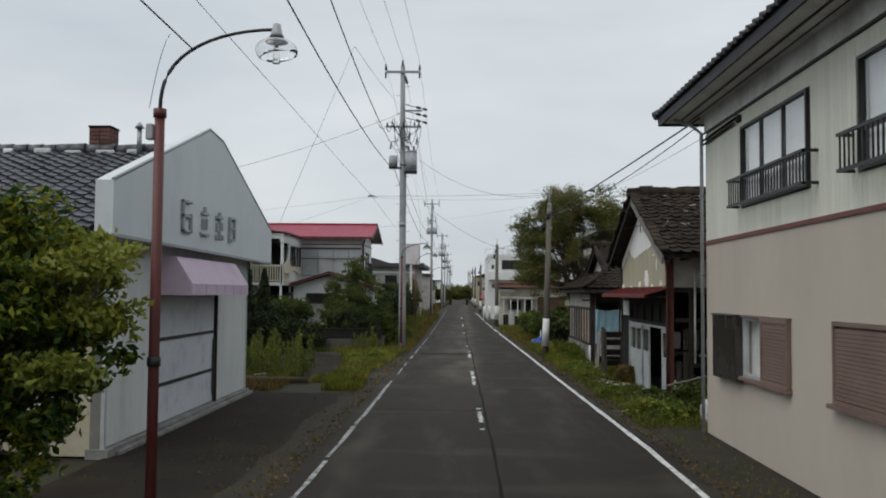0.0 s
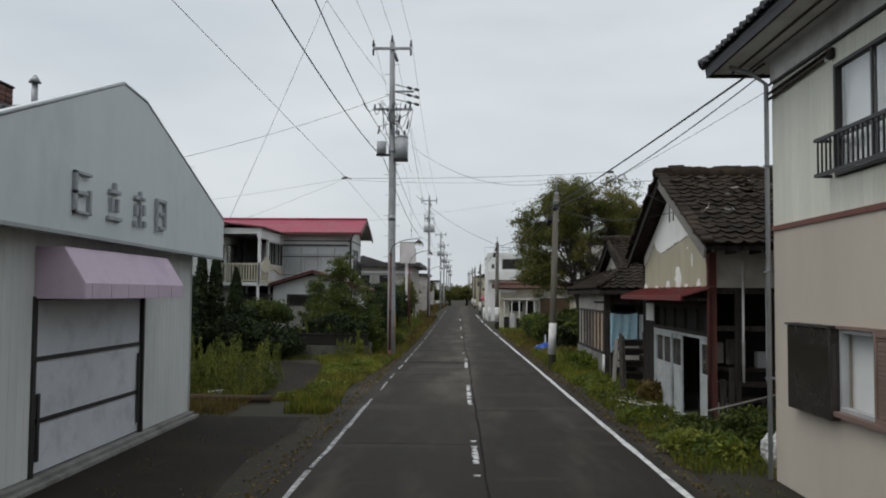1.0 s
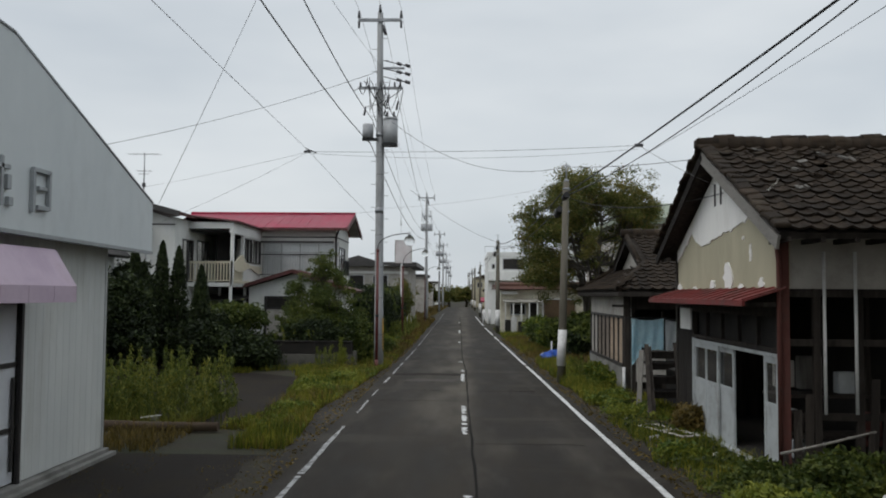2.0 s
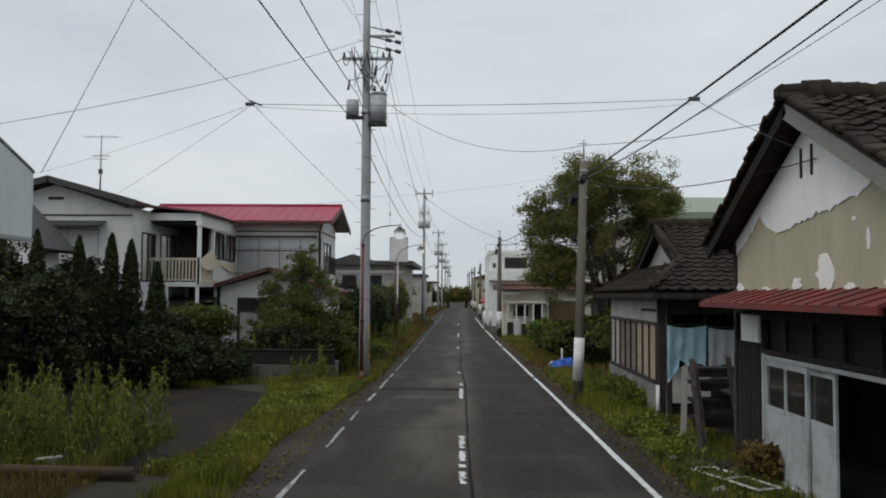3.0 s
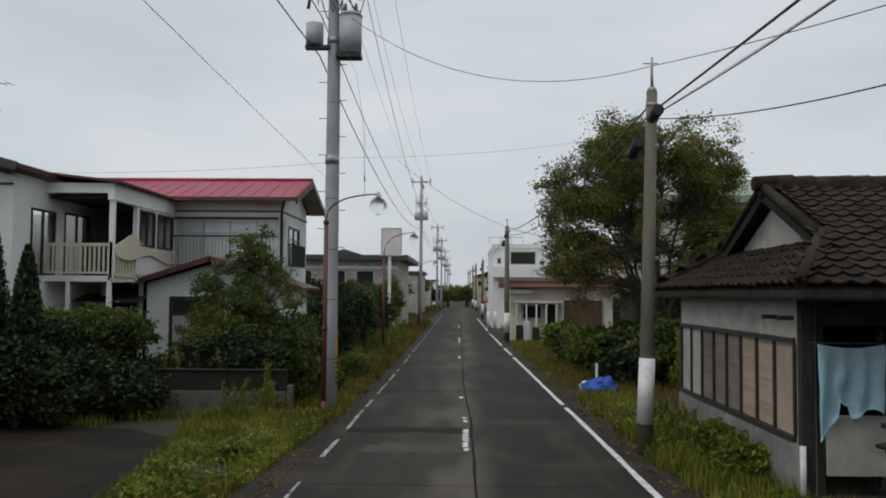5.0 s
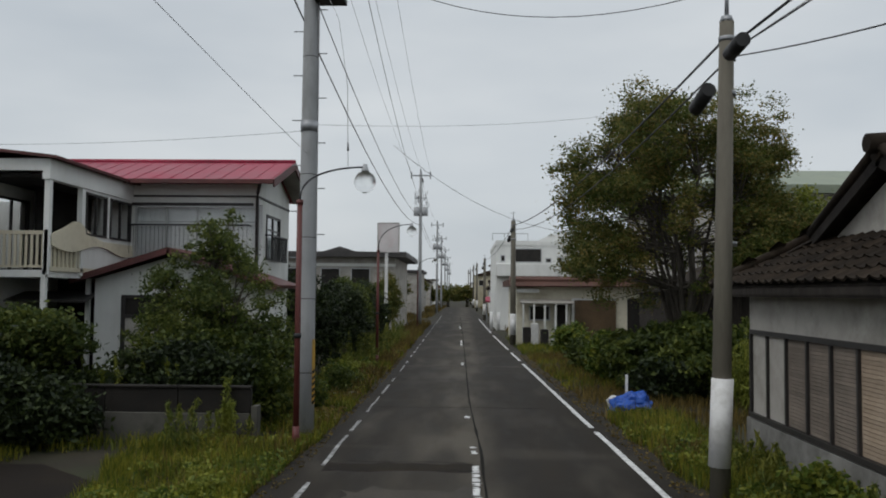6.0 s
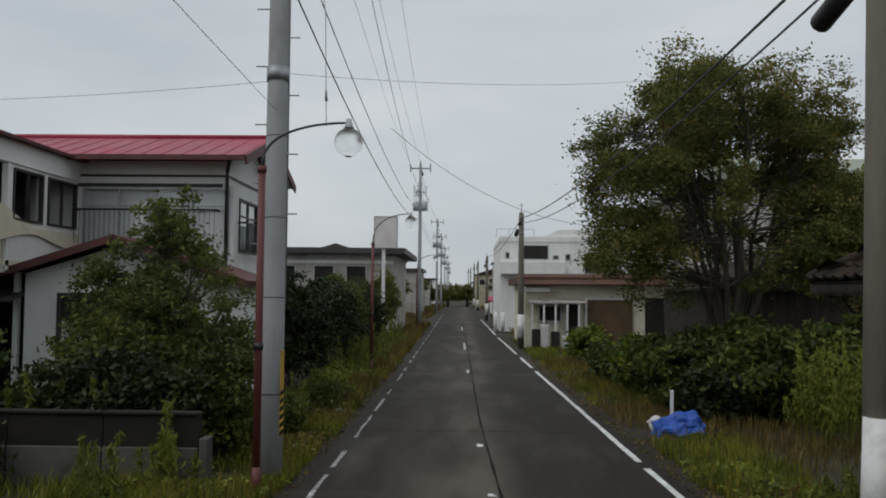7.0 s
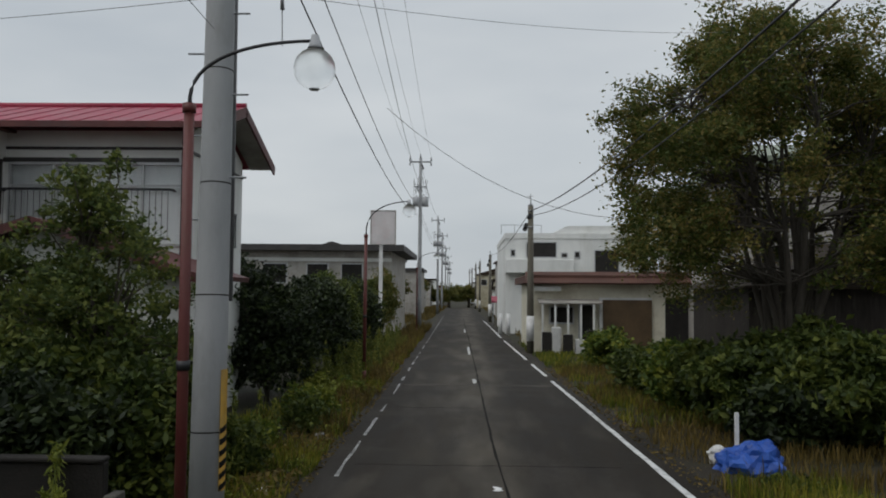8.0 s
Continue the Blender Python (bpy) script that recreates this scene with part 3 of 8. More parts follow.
def leaf_mesh(name, centers, size, material, parent=None, aspect=0.5, droop=0.0, spread=1.0, seed=1, up=0.0):
    """Small bent leaves at the given centres, each two triangles."""
    rg = np.random.default_rng(seed)
    n = len(centers)
    s = size * rg.uniform(0.6, 1.35, n)[:, None]
    d = rg.normal(size=(n, 3)) * (1, 1, spread)
    d[:, 2] += up - droop
    d /= np.linalg.norm(d, axis=1)[:, None]
    e = np.cross(d, rg.normal(size=(n, 3)))
    e /= np.linalg.norm(e, axis=1)[:, None] + 1e-9
    k = np.cross(d, e)
    c = np.asarray(centers)
    v = np.empty((n, 4, 3))
    v[:, 0] = c - d * s * 0.5
    v[:, 1] = c + e * s * aspect * 0.5 + k * s * 0.1
    v[:, 2] = c + d * s * 0.5
    v[:, 3] = c - e * s * aspect * 0.5 + k * s * 0.1
    at = np.array(BASE.get(parent, Vector((0, 0, 0))))
    v = (v - at).reshape(-1, 3)
    i = np.arange(n) * 4
    f = np.stack([np.stack([i, i + 1, i + 2], 1), np.stack([i, i + 2, i + 3], 1)], 1).reshape(-1, 3)
    me = bpy.data.meshes.new(name)
    me.vertices.add(len(v))
    me.vertices.foreach_set("co", v.ravel())
    me.loops.add(f.size)
    me.loops.foreach_set("vertex_index", f.ravel().astype(np.int32))
    me.polygons.add(len(f))
    me.polygons.foreach_set("loop_start", (np.arange(len(f)) * 3).astype(np.int32))
    me.update(calc_edges=True)
    me.materials.append(M[material])
    ob = new(name, me)
    BASE[ob] = Vector(at)
    if parent:
        ob.parent = parent
    return ob


def blades(name, xy, height, width, material, lean=0.35, seed=1, z=0.0):
    """Grass: tapering bent blades standing on the ground."""
    rg = np.random.default_rng(seed)
    n = len(xy)
    h = height * rg.uniform(0.45, 1.3, n) if np.isscalar(height) else height
    a = rg.uniform(0, math.tau, n)
    w = np.stack([np.cos(a), np.sin(a), np.zeros(n)], 1) * (width * rg.uniform(0.6, 1.4, n))[:, None]
    b = rg.uniform(0, math.tau, n)
    ln = rg.uniform(0.1, 1, n) * lean
    tip = np.stack([np.cos(b) * ln, np.sin(b) * ln, 1 - ln * 0.5], 1) * h[:, None]
    p = np.concatenate([xy, np.full((n, 1), z)], 1)
    v = np.empty((n, 5, 3))
    v[:, 0], v[:, 1] = p - w, p + w
    midp = p + tip * (0.35, 0.35, 0.6)
    v[:, 2], v[:, 3] = midp + w * 0.8, midp - w * 0.8
    v[:, 4] = p + tip
    i = np.arange(n) * 5
    f = np.stack([np.stack([i, i + 1, i + 2], 1), np.stack([i, i + 2, i + 3], 1), np.stack([i + 3, i + 2, i + 4], 1)], 1).reshape(-1, 3)
    v = v.reshape(-1, 3)
    me = bpy.data.meshes.new(name)
    me.vertices.add(len(v))
    me.vertices.foreach_set("co", v.ravel())
    me.loops.add(f.size)
    me.loops.foreach_set("vertex_index", f.ravel().astype(np.int32))
    me.polygons.add(len(f))
    me.polygons.foreach_set("loop_start", (np.arange(len(f)) * 3).astype(np.int32))
    me.update(calc_edges=True)
    me.materials.append(M[material])
    return new(name, me)


def patchy(x0, x1, y0, y1, n, seed, scale=0.6, cut=0.0):
    """Random ground places in a rectangle, thinned by noise into tufts."""
    rg = np.random.default_rng(seed)
    out = []
    pts = rg.uniform((x0, y0), (x1, y1), (n * 3, 2))
    for x, y in pts:
        if noise.noise((x * scale, y * scale, seed * 3.7)) + rg.uniform(-0.25, 0.25) > cut:
            out.append((x, y))
            if len(out) >= n:
                break
    return np.array(out)


def cloud(at, radii, clumps, per, tight, seed, shell=0.5, cut=-1.0, low=-1.0, flat=0.6, boxy=2.0):
    """Leaf centres gathered in clumps that fill an uneven rounded crown."""
    rg = np.random.default_rng(seed)
    cs = []
    while len(cs) < clumps:
        d = rg.normal(size=3)
        d /= np.linalg.norm(d)
        if d[2] < low:
            continue
        bump = 1 + 0.32 * noise.noise((d[0] * 1.7 + seed, d[1] * 1.7, d[2] * 1.7)) + 0.18 * noise.noise((d[0] * 4 + seed, d[1] * 4, d[2] * 4))
        r = (shell + (1 - shell) * rg.random() ** 0.7) * bump
        p = d * r / float((np.abs(d) ** boxy).sum() ** (1 / boxy))
        if noise.noise((p[0] * 2.2 + seed, p[1] * 2.2, p[2] * 2.2)) < cut:
            continue
        cs.append(p * radii + at)
    cs = np.array(cs)
    pts = np.repeat(cs, per, 0) + rg.normal(size=(clumps * per, 3)) * tight * rg.uniform(0.5, 1.2, clumps).repeat(per)[:, None] * (1, 1, flat)
    return cs, pts


def limbs(trunk, targets, r0, material, parent, name="limb", seed=1, fork=0.45):
    """Tapered limbs that leave the trunk's top and reach for the clumps."""
    rnd = random.Random(seed)
    bm = bmesh.new()
    for q in targets:
        q = Vector(q)
        s = Vector(trunk) + Vector((0, 0, rnd.uniform(-0.6, 0.05)))
        m1 = s.lerp(q, fork) + Vector((rnd.uniform(-0.35, 0.35), rnd.uniform(-0.35, 0.35), rnd.uniform(0.0, 0.5))) * min(1.0, (q - s).length / 2)
        tube([s, s.lerp(m1, 0.5) + Vector((0, 0, 0.1)), m1, m1.lerp(q, 0.6) + Vector((0, 0, 0.06)), q], r0 * rnd.uniform(0.6, 1.0), 0.008, 5, bm)
    return tagged(part(name, bm, material, parent), kind="stuff")


def sagging(a, b, sag, n=18):
    a, b = Vector(a), Vector(b)
    return [a.lerp(b, i / n) - Vector((0, 0, sag * 4 * (i / n) * (1 - i / n))) for i in range(n + 1)]


def cable(a, b, sag, r=0.010, material="wire", label="thin black overhead cable between poles"):
    ob = part("overhead_cable", tube(sagging(a, b, sag), r * 0.75, r * 0.75, 5), material)
    return tagged(ob, label, "cable", "overhead cables")


# ---------------------------------------------------------------- ground and road
def left_line(y):
    return -2.05 if y < 50 else -2.05 - 0.008 * (y - 50)


def right_line(y):
    return float(np.interp(y, (-60, 15, 25, 36, 42, 55, 77, 200, 600), (3.2, 3.1, 2.86, 2.64, 2.5, 2.22, 1.8, 0.5, -3.8)))


def centre_line(y):
    return float(np.interp(y, (-60, 15, 29, 38, 44, 78, 200, 600), (0.45, 0.41, 0.28, 0.22, 0.07, -0.2, -1.4, -5.6)))


def shoulder(y):
    """Width of bare asphalt outside the left edge line."""
    return float(np.interp(y, (20, 24, 28, 30, 35, 38.5), (0.42, 0.67, 0.95, 0.76, 0.58, 0.42)))


def lot_edge(y):
    """The old lot's side towards the road."""
    return float(np.interp(y, (23, 25.3, 27.6, 30.5, 35.2, 36.5, 37), (-4.4, -4.2, -4.0, -4.2, -4.85, -5.3, -9.0)))


def strip(f0, f1, ys, z0, z1, seed=0, ragged=0.0):
    """A flat band between two edges that vary along y, with sides down to z0."""
    bm = bmesh.new()
    rows = []
    for y in ys:
        a = f0(y) + ragged * noise.noise((y * 0.9, seed, 0.3))
        b = f1(y) + ragged * noise.noise((y * 0.9, seed, 9.3))
        rows.append([bm.verts.new((a, y, z0)), bm.verts.new((a, y, z1)), bm.verts.new((b, y, z1)), bm.verts.new((b, y, z0))])
    for p, q in zip(rows, rows[1:]):
        for k in range(3):
            bm.faces.new((p[k], p[k + 1], q[k + 1], q[k]))
    bm.faces.new(rows[0])
    bm.faces.new(rows[-1][::-1])
    bmesh.ops.recalc_face_normals(bm, faces=bm.faces[:])
    return bm


ground_bm = bmesh.new()
bmesh.ops.create_grid(ground_bm, x_segments=60, y_segments=60, size=1.0)
for v in ground_bm.verts:
    v.co = Vector((v.co.x * 900, v.co.y * 900 + 500, -0.04))
setting("ground", ground_bm, "earth", "dark bare earth with moss between road and houses", "ground")
ROAD_YS = [y * 1.5 for y in range(-30, 80)] + [120 + 12 * k for k in range(1, 6)]
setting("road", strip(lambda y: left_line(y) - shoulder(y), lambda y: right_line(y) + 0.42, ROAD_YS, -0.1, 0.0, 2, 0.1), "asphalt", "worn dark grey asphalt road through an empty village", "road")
setting("soil_strip", strip(lambda y: right_line(y) + 0.3, lambda y: 4.6, [y * 0.8 for y in range(-10, 62)], -0.1, -0.015, 7, 0.12), "moss_earth", "dark mossy soil strip beside the asphalt", "soil")
setting("forecourt", boxes((-5.45, -2.4, -20, 22.4, -0.1, -0.012)), "oldasphalt", "old dark asphalt forecourt of the shop", "pavement")
setting("soil_strip", strip(lambda y: left_line(y) - 1.0, lambda y: left_line(y) - 0.36, [y * 0.6 for y in range(-10, 38)], -0.1, -0.007, 17, 0.3), "moss_earth", "brown soil and moss between road and forecourt", "soil")
setting("parking_lot", prism([(-4.2, 25.2), (-4.0, 27.6), (-4.2, 30.5), (-4.85, 35.2), (-6.2, 36.4), (-10.5, 36.2), (-10.5, 27.5), (-8.0, 25.5)], "z", -0.1, -0.014), "oldasphalt", "old dark asphalt lot behind the weedy verge", "pavement")

# paint
rnd = random.Random(11)
y = -14.0
while y < 130:
    ln = rnd.uniform(1.6, 4.5) if y < 24 else rnd.uniform(0.9, 2.8)
    w = rnd.uniform(0.03, 0.045) if y < 24 else rnd.uniform(0.02, 0.033)
    tagged(part("edge_line", strip(lambda q: left_line(q) - w, lambda q: left_line(q) + w, np.linspace(y, y + ln, 12), -0.02, 0.004, 3.1 + y, 0.025 if y > 24 else 0.04), "wornpaint"),
           "worn broken white edge line on the asphalt", "road marking", "left edge line", "structure")
    y += ln + (rnd.uniform(0.08, 0.35) if y < 20 else rnd.uniform(0.5, 2.2))
for y0, y1 in ((-30, 40.2), (40.5, 55.8), (57.0, 61.5), (63.5, 76.5), (80, 110)):
    tagged(part("edge_line", strip(lambda q: right_line(q) - 0.05, lambda q: right_line(q) + 0.05, np.arange(y0, y1 + 0.01, 0.5), -0.02, 0.004, 5, 0.02), "paint"),
           "white painted edge line on the asphalt", "road marking", "right edge line", "structure")


def worn_dash(y0, y1, half, keep, seed):
    """A centre dash worn down to ragged flakes of paint."""
    rg = np.random.default_rng(seed)
    bm = bmesh.new()
    y = y0
    while y < y1:
        ln = rg.uniform(0.10, 0.34)
        worn = noise.noise((y * 0.8, seed * 1.7, 0.5)) + rg.uniform(-0.45, 0.45)
        if worn < keep:
            n = 7
            lo = [rg.uniform(-1.0, -0.35 if rg.random() < 0.75 else 0.3) * half for _ in range(n)]
            hi = [rg.uniform(0.35 if rg.random() < 0.75 else -0.2, 1.0) * half for _ in range(n)]
            pts_ = [(centre_line(y + ln * k / (n - 1)), y + ln * k / (n - 1)) for k in range(n)]
            out = [(c + a, v) for (c, v), a in zip(pts_, lo)] + [(c + max(b, a + 0.015), v) for (c, v), a, b in list(zip(pts_, lo, hi))[::-1]]
            a_ = [bm.verts.new((*p, 0.004)) for p in out]
            b_ = [bm.verts.new((*p, -0.01)) for p in out]
            bm.faces.new(a_[::-1])
            for k in range(len(out)):
                bm.faces.new((a_[k], a_[(k + 1) % len(out)], b_[(k + 1) % len(out)], b_[k]))
        y += ln + rg.uniform(0.0, 0.10)
    bmesh.ops.recalc_face_normals(bm, faces=bm.faces[:])
    return bm


for y0, y1, keep in ((-5.4, -0.6, 0.5), (16.5, 19.7, 0.12), (24.4, 28.6, 0.55), (34.4, 36.6, 0.2), (37.3, 38.3, 0.1), (41.6, 42.1, 0.1), (54.5, 56.4, 0.2), (66, 70.8, 0.4), (86, 90.8, 0.5)):
    tagged(part("centre_dash", worn_dash(y0, y1, 0.068, keep, int(y0 * 7) + 60), "paint"), "white centre dash worn down to flakes of paint", "road marking", "centre dashes", "structure")
setting("road_seam", strip(lambda q: centre_line(q) + 0.095, lambda q: centre_line(q) + 0.135, np.arange(-10, 118, 0.5), -0.02, 0.003, 8, 0.025), "seam", "dark tar seam along the middle of the road", "road seam")
for y0, x0, x1, dep in ((34.2, -1.5, 0.25, 0.9), (54.0, -2.0, 2.05, 0.4)):
    rg = np.random.default_rng(int(y0 * 10))
    out = [(x0 + (x1 - x0) * k / 10, y0 + rg.uniform(-0.12, 0.12)) for k in range(11)] + [(x1 + rg.uniform(-0.09, 0.06), y0 + dep * k / 6) for k in range(1, 6)] + [(x1 - (x1 - x0) * k / 10, y0 + dep + rg.uniform(-0.3, 0.2)) for k in range(11)] + [(x0 + rg.uniform(-0.06, 0.12), y0 + dep * (6 - k) / 6) for k in range(1, 6)]
    setting("road_patch", prism(out, "z", -0.02, 0.0025), "patch", "paler asphalt patch in the road", "road patch")
for y0, x0, x1, dep in ((36.2, -2.0, 0.2, 0.62),):
    rg = np.random.default_rng(int(y0 * 10))
    out = [(x0 + (x1 - x0) * k / 10, y0 + rg.uniform(-0.09, 0.09)) for k in range(11)] + [(x1 - (x1 - x0) * k / 10, y0 + dep + rg.uniform(-0.14, 0.14)) for k in range(11)]
    setting("road_patch", prism(out, "z", -0.02, 0.0021), "oldasphalt", "dark repaired asphalt patch in the road", "road patch")


# ---------------------------------------------------------------- shop with a false front
shop = thing("shop", (-9.5, 18, 0), "closed pale grey shop with a peaked signboard front", "shop")
part("wall", wall("x", -5.7, -5.5, 13.7, 22.15, 0.12, 3.45, [(15.75, 19.5, 0.1, 2.45)]), "groove", shop)
part("side_wall", boxes((-13.5, -5.7, 13.7, 13.9, 0, 3.45), (-13.5, -5.7, 21.95, 22.15, 0, 3.45), (-13.7, -13.5, 13.7, 22.15, 0, 3.45)), "cream", shop, "stained cream plaster side wall")
part("foundation", boxes((-5.75, -5.38, 13.65, 22.2, -0.05, 0.115), (-5.4, -5.3, 13.9, 22.3, -0.05, 0.05), bevel=0.01), "concrete", shop)
y = 13.72
while y < 22.1:
    if not 15.55 < y < 19.5:
        y1 = min(y + 0.2, 22.14)
        part("siding_board", boxes((-5.5, -5.482, y, y1 - 0.004, 0.13, 3.4)), "shopboard", shop)
    else:
        part("siding_board", boxes((-5.5, -5.482, y, y + 0.196, 2.52, 3.4)), "shopboard", shop)
    y += 0.2
part("corner_trim", boxes((-5.52, -5.47, 22.1, 22.17, 0.1, 3.4)), "aluminium", shop)
part("corner_trim", boxes((-5.52, -5.46, 13.66, 13.74, 0.1, 3.4)), "aluminium", shop)
fascia_outline = [(12.84, 3.36), (12.84, 4.16), (17.45, 5.77), (18.4, 5.69), (23.0, 4.13), (23.0, 3.28)]
part("signboard", prism(fascia_outline, "x", -5.34, -5.07), "shopwhite", shop, "peaked pale grey sheet signboard")
cap_bm = bmesh.new()
for (a, b), (c, d) in zip(fascia_outline[1:4], fascia_outline[2:5]):
    tube([(-5.08, a, b + 0.01), (-5.08, c, d + 0.01)], 0.028, 0.028, 6, cap_bm)
part("edge_trim", cap_bm, "letter", shop)
part("lower_trim", slab([(-5.05, 12.84, 3.385), (-5.05, 23.0, 3.305), (-5.09, 23.0, 3.305), (-5.09, 12.84, 3.385)], 0.05), "letter", shop)
# raised weathered writing as plain bars: four signs of upright and level strokes
STROKES = (((-1, 1, 0.85, 1), (-1, 0.5, -0.1, 0.1), (-1, 1, -1, -0.85), (-1, -0.75, -1, 1), (0.75, 1, -1, 0.2)),
           ((-0.15, 0.15, 0.6, 1), (-0.75, 0.75, 0.42, 0.62), (-0.55, -0.3, -0.5, 0.2), (0.3, 0.55, -0.5, 0.2), (-1, 1, -0.95, -0.75)),
           ((-0.9, 0.7, 0.5, 0.7), (-0.1, 0.12, -1, 1), (-0.8, -0.5, -0.4, 0.2), (0.45, 0.8, -0.3, 0.3), (-0.95, -0.65, -1, -0.65), (0.6, 1, -0.95, -0.6)),
           ((-0.85, 0.9, 0.75, 0.95), (-0.9, -0.68, -1, 0.8), (0.7, 0.92, -0.8, 0.9), (-0.3, 0.5, 0.0, 0.18), (-0.4, 0.7, -0.85, -0.65)))
for k, yc in enumerate((16.05, 17.12, 18.12, 19.06)):
    zc, hw, hh = 3.91 - 0.012 * k, 0.25, 0.29
    for a, b, c, d in STROKES[k]:
        part("sign_bar", boxes((-5.068, -5.01, yc + hw * a, yc + hw * b, zc + hh * c, zc + hh * d), bevel=0.006), "letter", shop, "raised weathered metal sign bar")
# shutter door
door = part("shutter_frame", boxes((-5.58, -5.45, 15.66, 15.75, 0.1, 2.5), (-5.58, -5.45, 19.5, 19.56, 0.1, 2.5), (-5.58, -5.45, 15.75, 19.5, 2.45, 2.5)), "frame", shop, "black steel door frame")
for z0, z1 in ((0.14, 0.80), (0.86, 1.63), (1.69, 2.44)):
    bm = boxes((-5.56, -5.52, 15.76, 19.49, z0, z1))
    bm2 = boxes((-5.52, -5.515, 15.84, 19.41, z0 + 0.05, z1 - 0.05), bevel=0.002)
    p = part("shutter_panel", bm, "shutter", door)
    part("panel_face", bm2, "shutter", door)
part("shutter_bar", boxes((-5.53, -5.495, 15.76, 19.49, 0.80, 0.86)), "frame", door)
part("shutter_bar", boxes((-5.53, -5.495, 15.76, 19.49, 1.63, 1.69)), "frame", door)
part("side_rail", boxes((-5.5, -5.47, 19.36, 19.41, 0.3, 1.5)), "frame", door)
part("side_rail", boxes((-5.5, -5.47, 15.86, 15.92, 0.3, 1.2)), "frame", door)
# hood over the door
aw = bmesh.new()
prof = [(-5.48, 3.16), (-5.1, 3.16), (-4.8, 2.68), (-4.8, 2.47), (-4.83, 2.47), (-4.83, 2.66), (-5.12, 3.13), (-5.48, 3.13)]
rows = [[aw.verts.new((x, yy, z)) for x, z in prof] for yy in (15.7, 19.62)]
for k in range(len(prof)):
    aw.faces.new((rows[0][k], rows[0][(k + 1) % len(prof)], rows[1][(k + 1) % len(prof)], rows[1][k]))
for r in rows:
    aw.faces.new(r)
bmesh.ops.recalc_face_normals(aw, faces=aw.faces[:])
awning = part("awning", aw, "mauve", shop, "faded mauve sheet awning")
side = [(-5.48, 2.47), (-5.48, 3.15), (-5.1, 3.15), (-4.815, 2.67), (-4.815, 2.47)]
part("awning_side", prism(side, "y", 15.69, 15.715), "mauve", awning)
part("awning_side", prism(side, "y", 19.61, 19.635), "mauve", awning)
for k in range(6):
    part("awning_seam", boxes((-4.8, -4.794, 15.9 + 0.62 * k, 15.91 + 0.62 * k, 2.48, 2.68)), "mauve", awning)
# tiled roof behind the signboard
part("roof_deck", slab([(-14.2, 12.95, 3.42), (-5.34, 12.95, 3.42), (-5.34, 17.9, 5.34), (-14.2, 17.9, 5.34)], 0.1), "darkroof", shop)
part("roof_deck", slab([(-14.2, 22.8, 3.42), (-5.34, 22.8, 3.42), (-5.34, 17.9, 5.34), (-14.2, 17.9, 5.34)], 0.1), "darkroof", shop)
part("gable", prism([(13.8, 3.4), (22.0, 3.4), (17.9, 5.2)], "x", -13.65, -13.5), "cream", shop)
part("eave_board", boxes((-14.2, -5.34, 12.9, 12.96, 3.26, 3.42)), "timber", shop)
ridge(shop, (-14.2, 17.9, 5.42), (-5.34, 17.9, 5.42), 0.13, "darktile", wobble=0.012)
for k in range(13):
    q = random.Random(k + 60)
    x = -13.9 + 0.64 * k
    part("ridge_mortar", boxes((x, x + q.uniform(0.18, 0.4), 17.7, 17.78, 5.33, 5.33 + q.uniform(0.06, 0.11)), bevel=0.015), "litter", shop)
chimney = thing("chimney", (-7.5, 18.1, 5.2), "short red brick chimney on the tiled roof ridge", "chimney")
for k in range(8):
    for q in range(2):
        for w in range(2):
            part("brick", boxes((-7.72 + q * 0.225, -7.505 + q * 0.225, 17.88 + w * 0.225, 18.095 + w * 0.225, 5.22 + k * 0.085, 5.297 + k * 0.085), bevel=0.008), "brick", chimney)
part("chimney_core", boxes((-7.71, -7.29, 17.89, 18.31, 5.0, 5.89)), "darkconcrete", chimney)
part("cap", boxes((-7.74, -7.26, 17.86, 18.34, 5.9, 5.94), bevel=0.01), "darkconcrete", chimney)
vent = thing("flue_pipe", (-6.6, 17.9, 5.3), "thin grey metal flue pipe on the roof ridge", "pipe")
part("pipe", tube([(-6.6, 17.7, 5.3), (-6.6, 17.7, 5.85)], 0.05), "steel", vent)
part("cowl", tube([(-6.6, 17.7, 5.85), (-6.6, 17.7, 5.97)], 0.1, 0.02), "steel", vent)


# ---------------------------------------------------------------- two-storey house
house = thing("house", (8.5, 7, 0), "two-storey beige stucco house with grey siding above", "house")
LOW = [(12.62, 14.6, 1.25, 2.2), (8.0, 11.13, 1.27, 2.24)]
UP = [(11.9, 14.62, 3.98, 5.3), (7.6, 10.42, 3.98, 5.3)]
part("lower_wall", wall("x", 4.57, 4.75, -14, 16.75, 0.0, 3.5, LOW), "stucco", house, "smooth beige stucco wall")
part("upper_wall", wall("x", 4.585, 4.75, -14, 16.75, 3.5, 5.95, UP), "groove", house)
part("end_wall", boxes((4.75, 12.5, 16.57, 16.75, 0, 5.95), (4.75, 12.5, -14, -13.8, 0, 5.95), (12.3, 12.5, -13.8, 16.57, 0, 5.95)), "stucco", house)
part("storey_floor", boxes((4.76, 12.2, -13.7, 16.5, 3.3, 3.4)), "dark", house)
part("inner_wall", boxes((7.0, 7.1, -13.7, 16.5, 0, 3.25), (7.0, 7.1, -13.7, 16.5, 3.42, 5.9)), "oldplaster", house)
part("band", boxes((4.545, 4.57, -14, 16.76, 3.49, 3.555)), "redtrim", house, "oxide red trim band between storeys")
part("frieze", boxes((4.55, 4.585, -14, 16.76, 5.6, 5.95)), "soffit", house)
part("frieze_moulding", boxes((4.53, 4.55, -14, 16.78, 5.575, 5.605)), "frame", house)
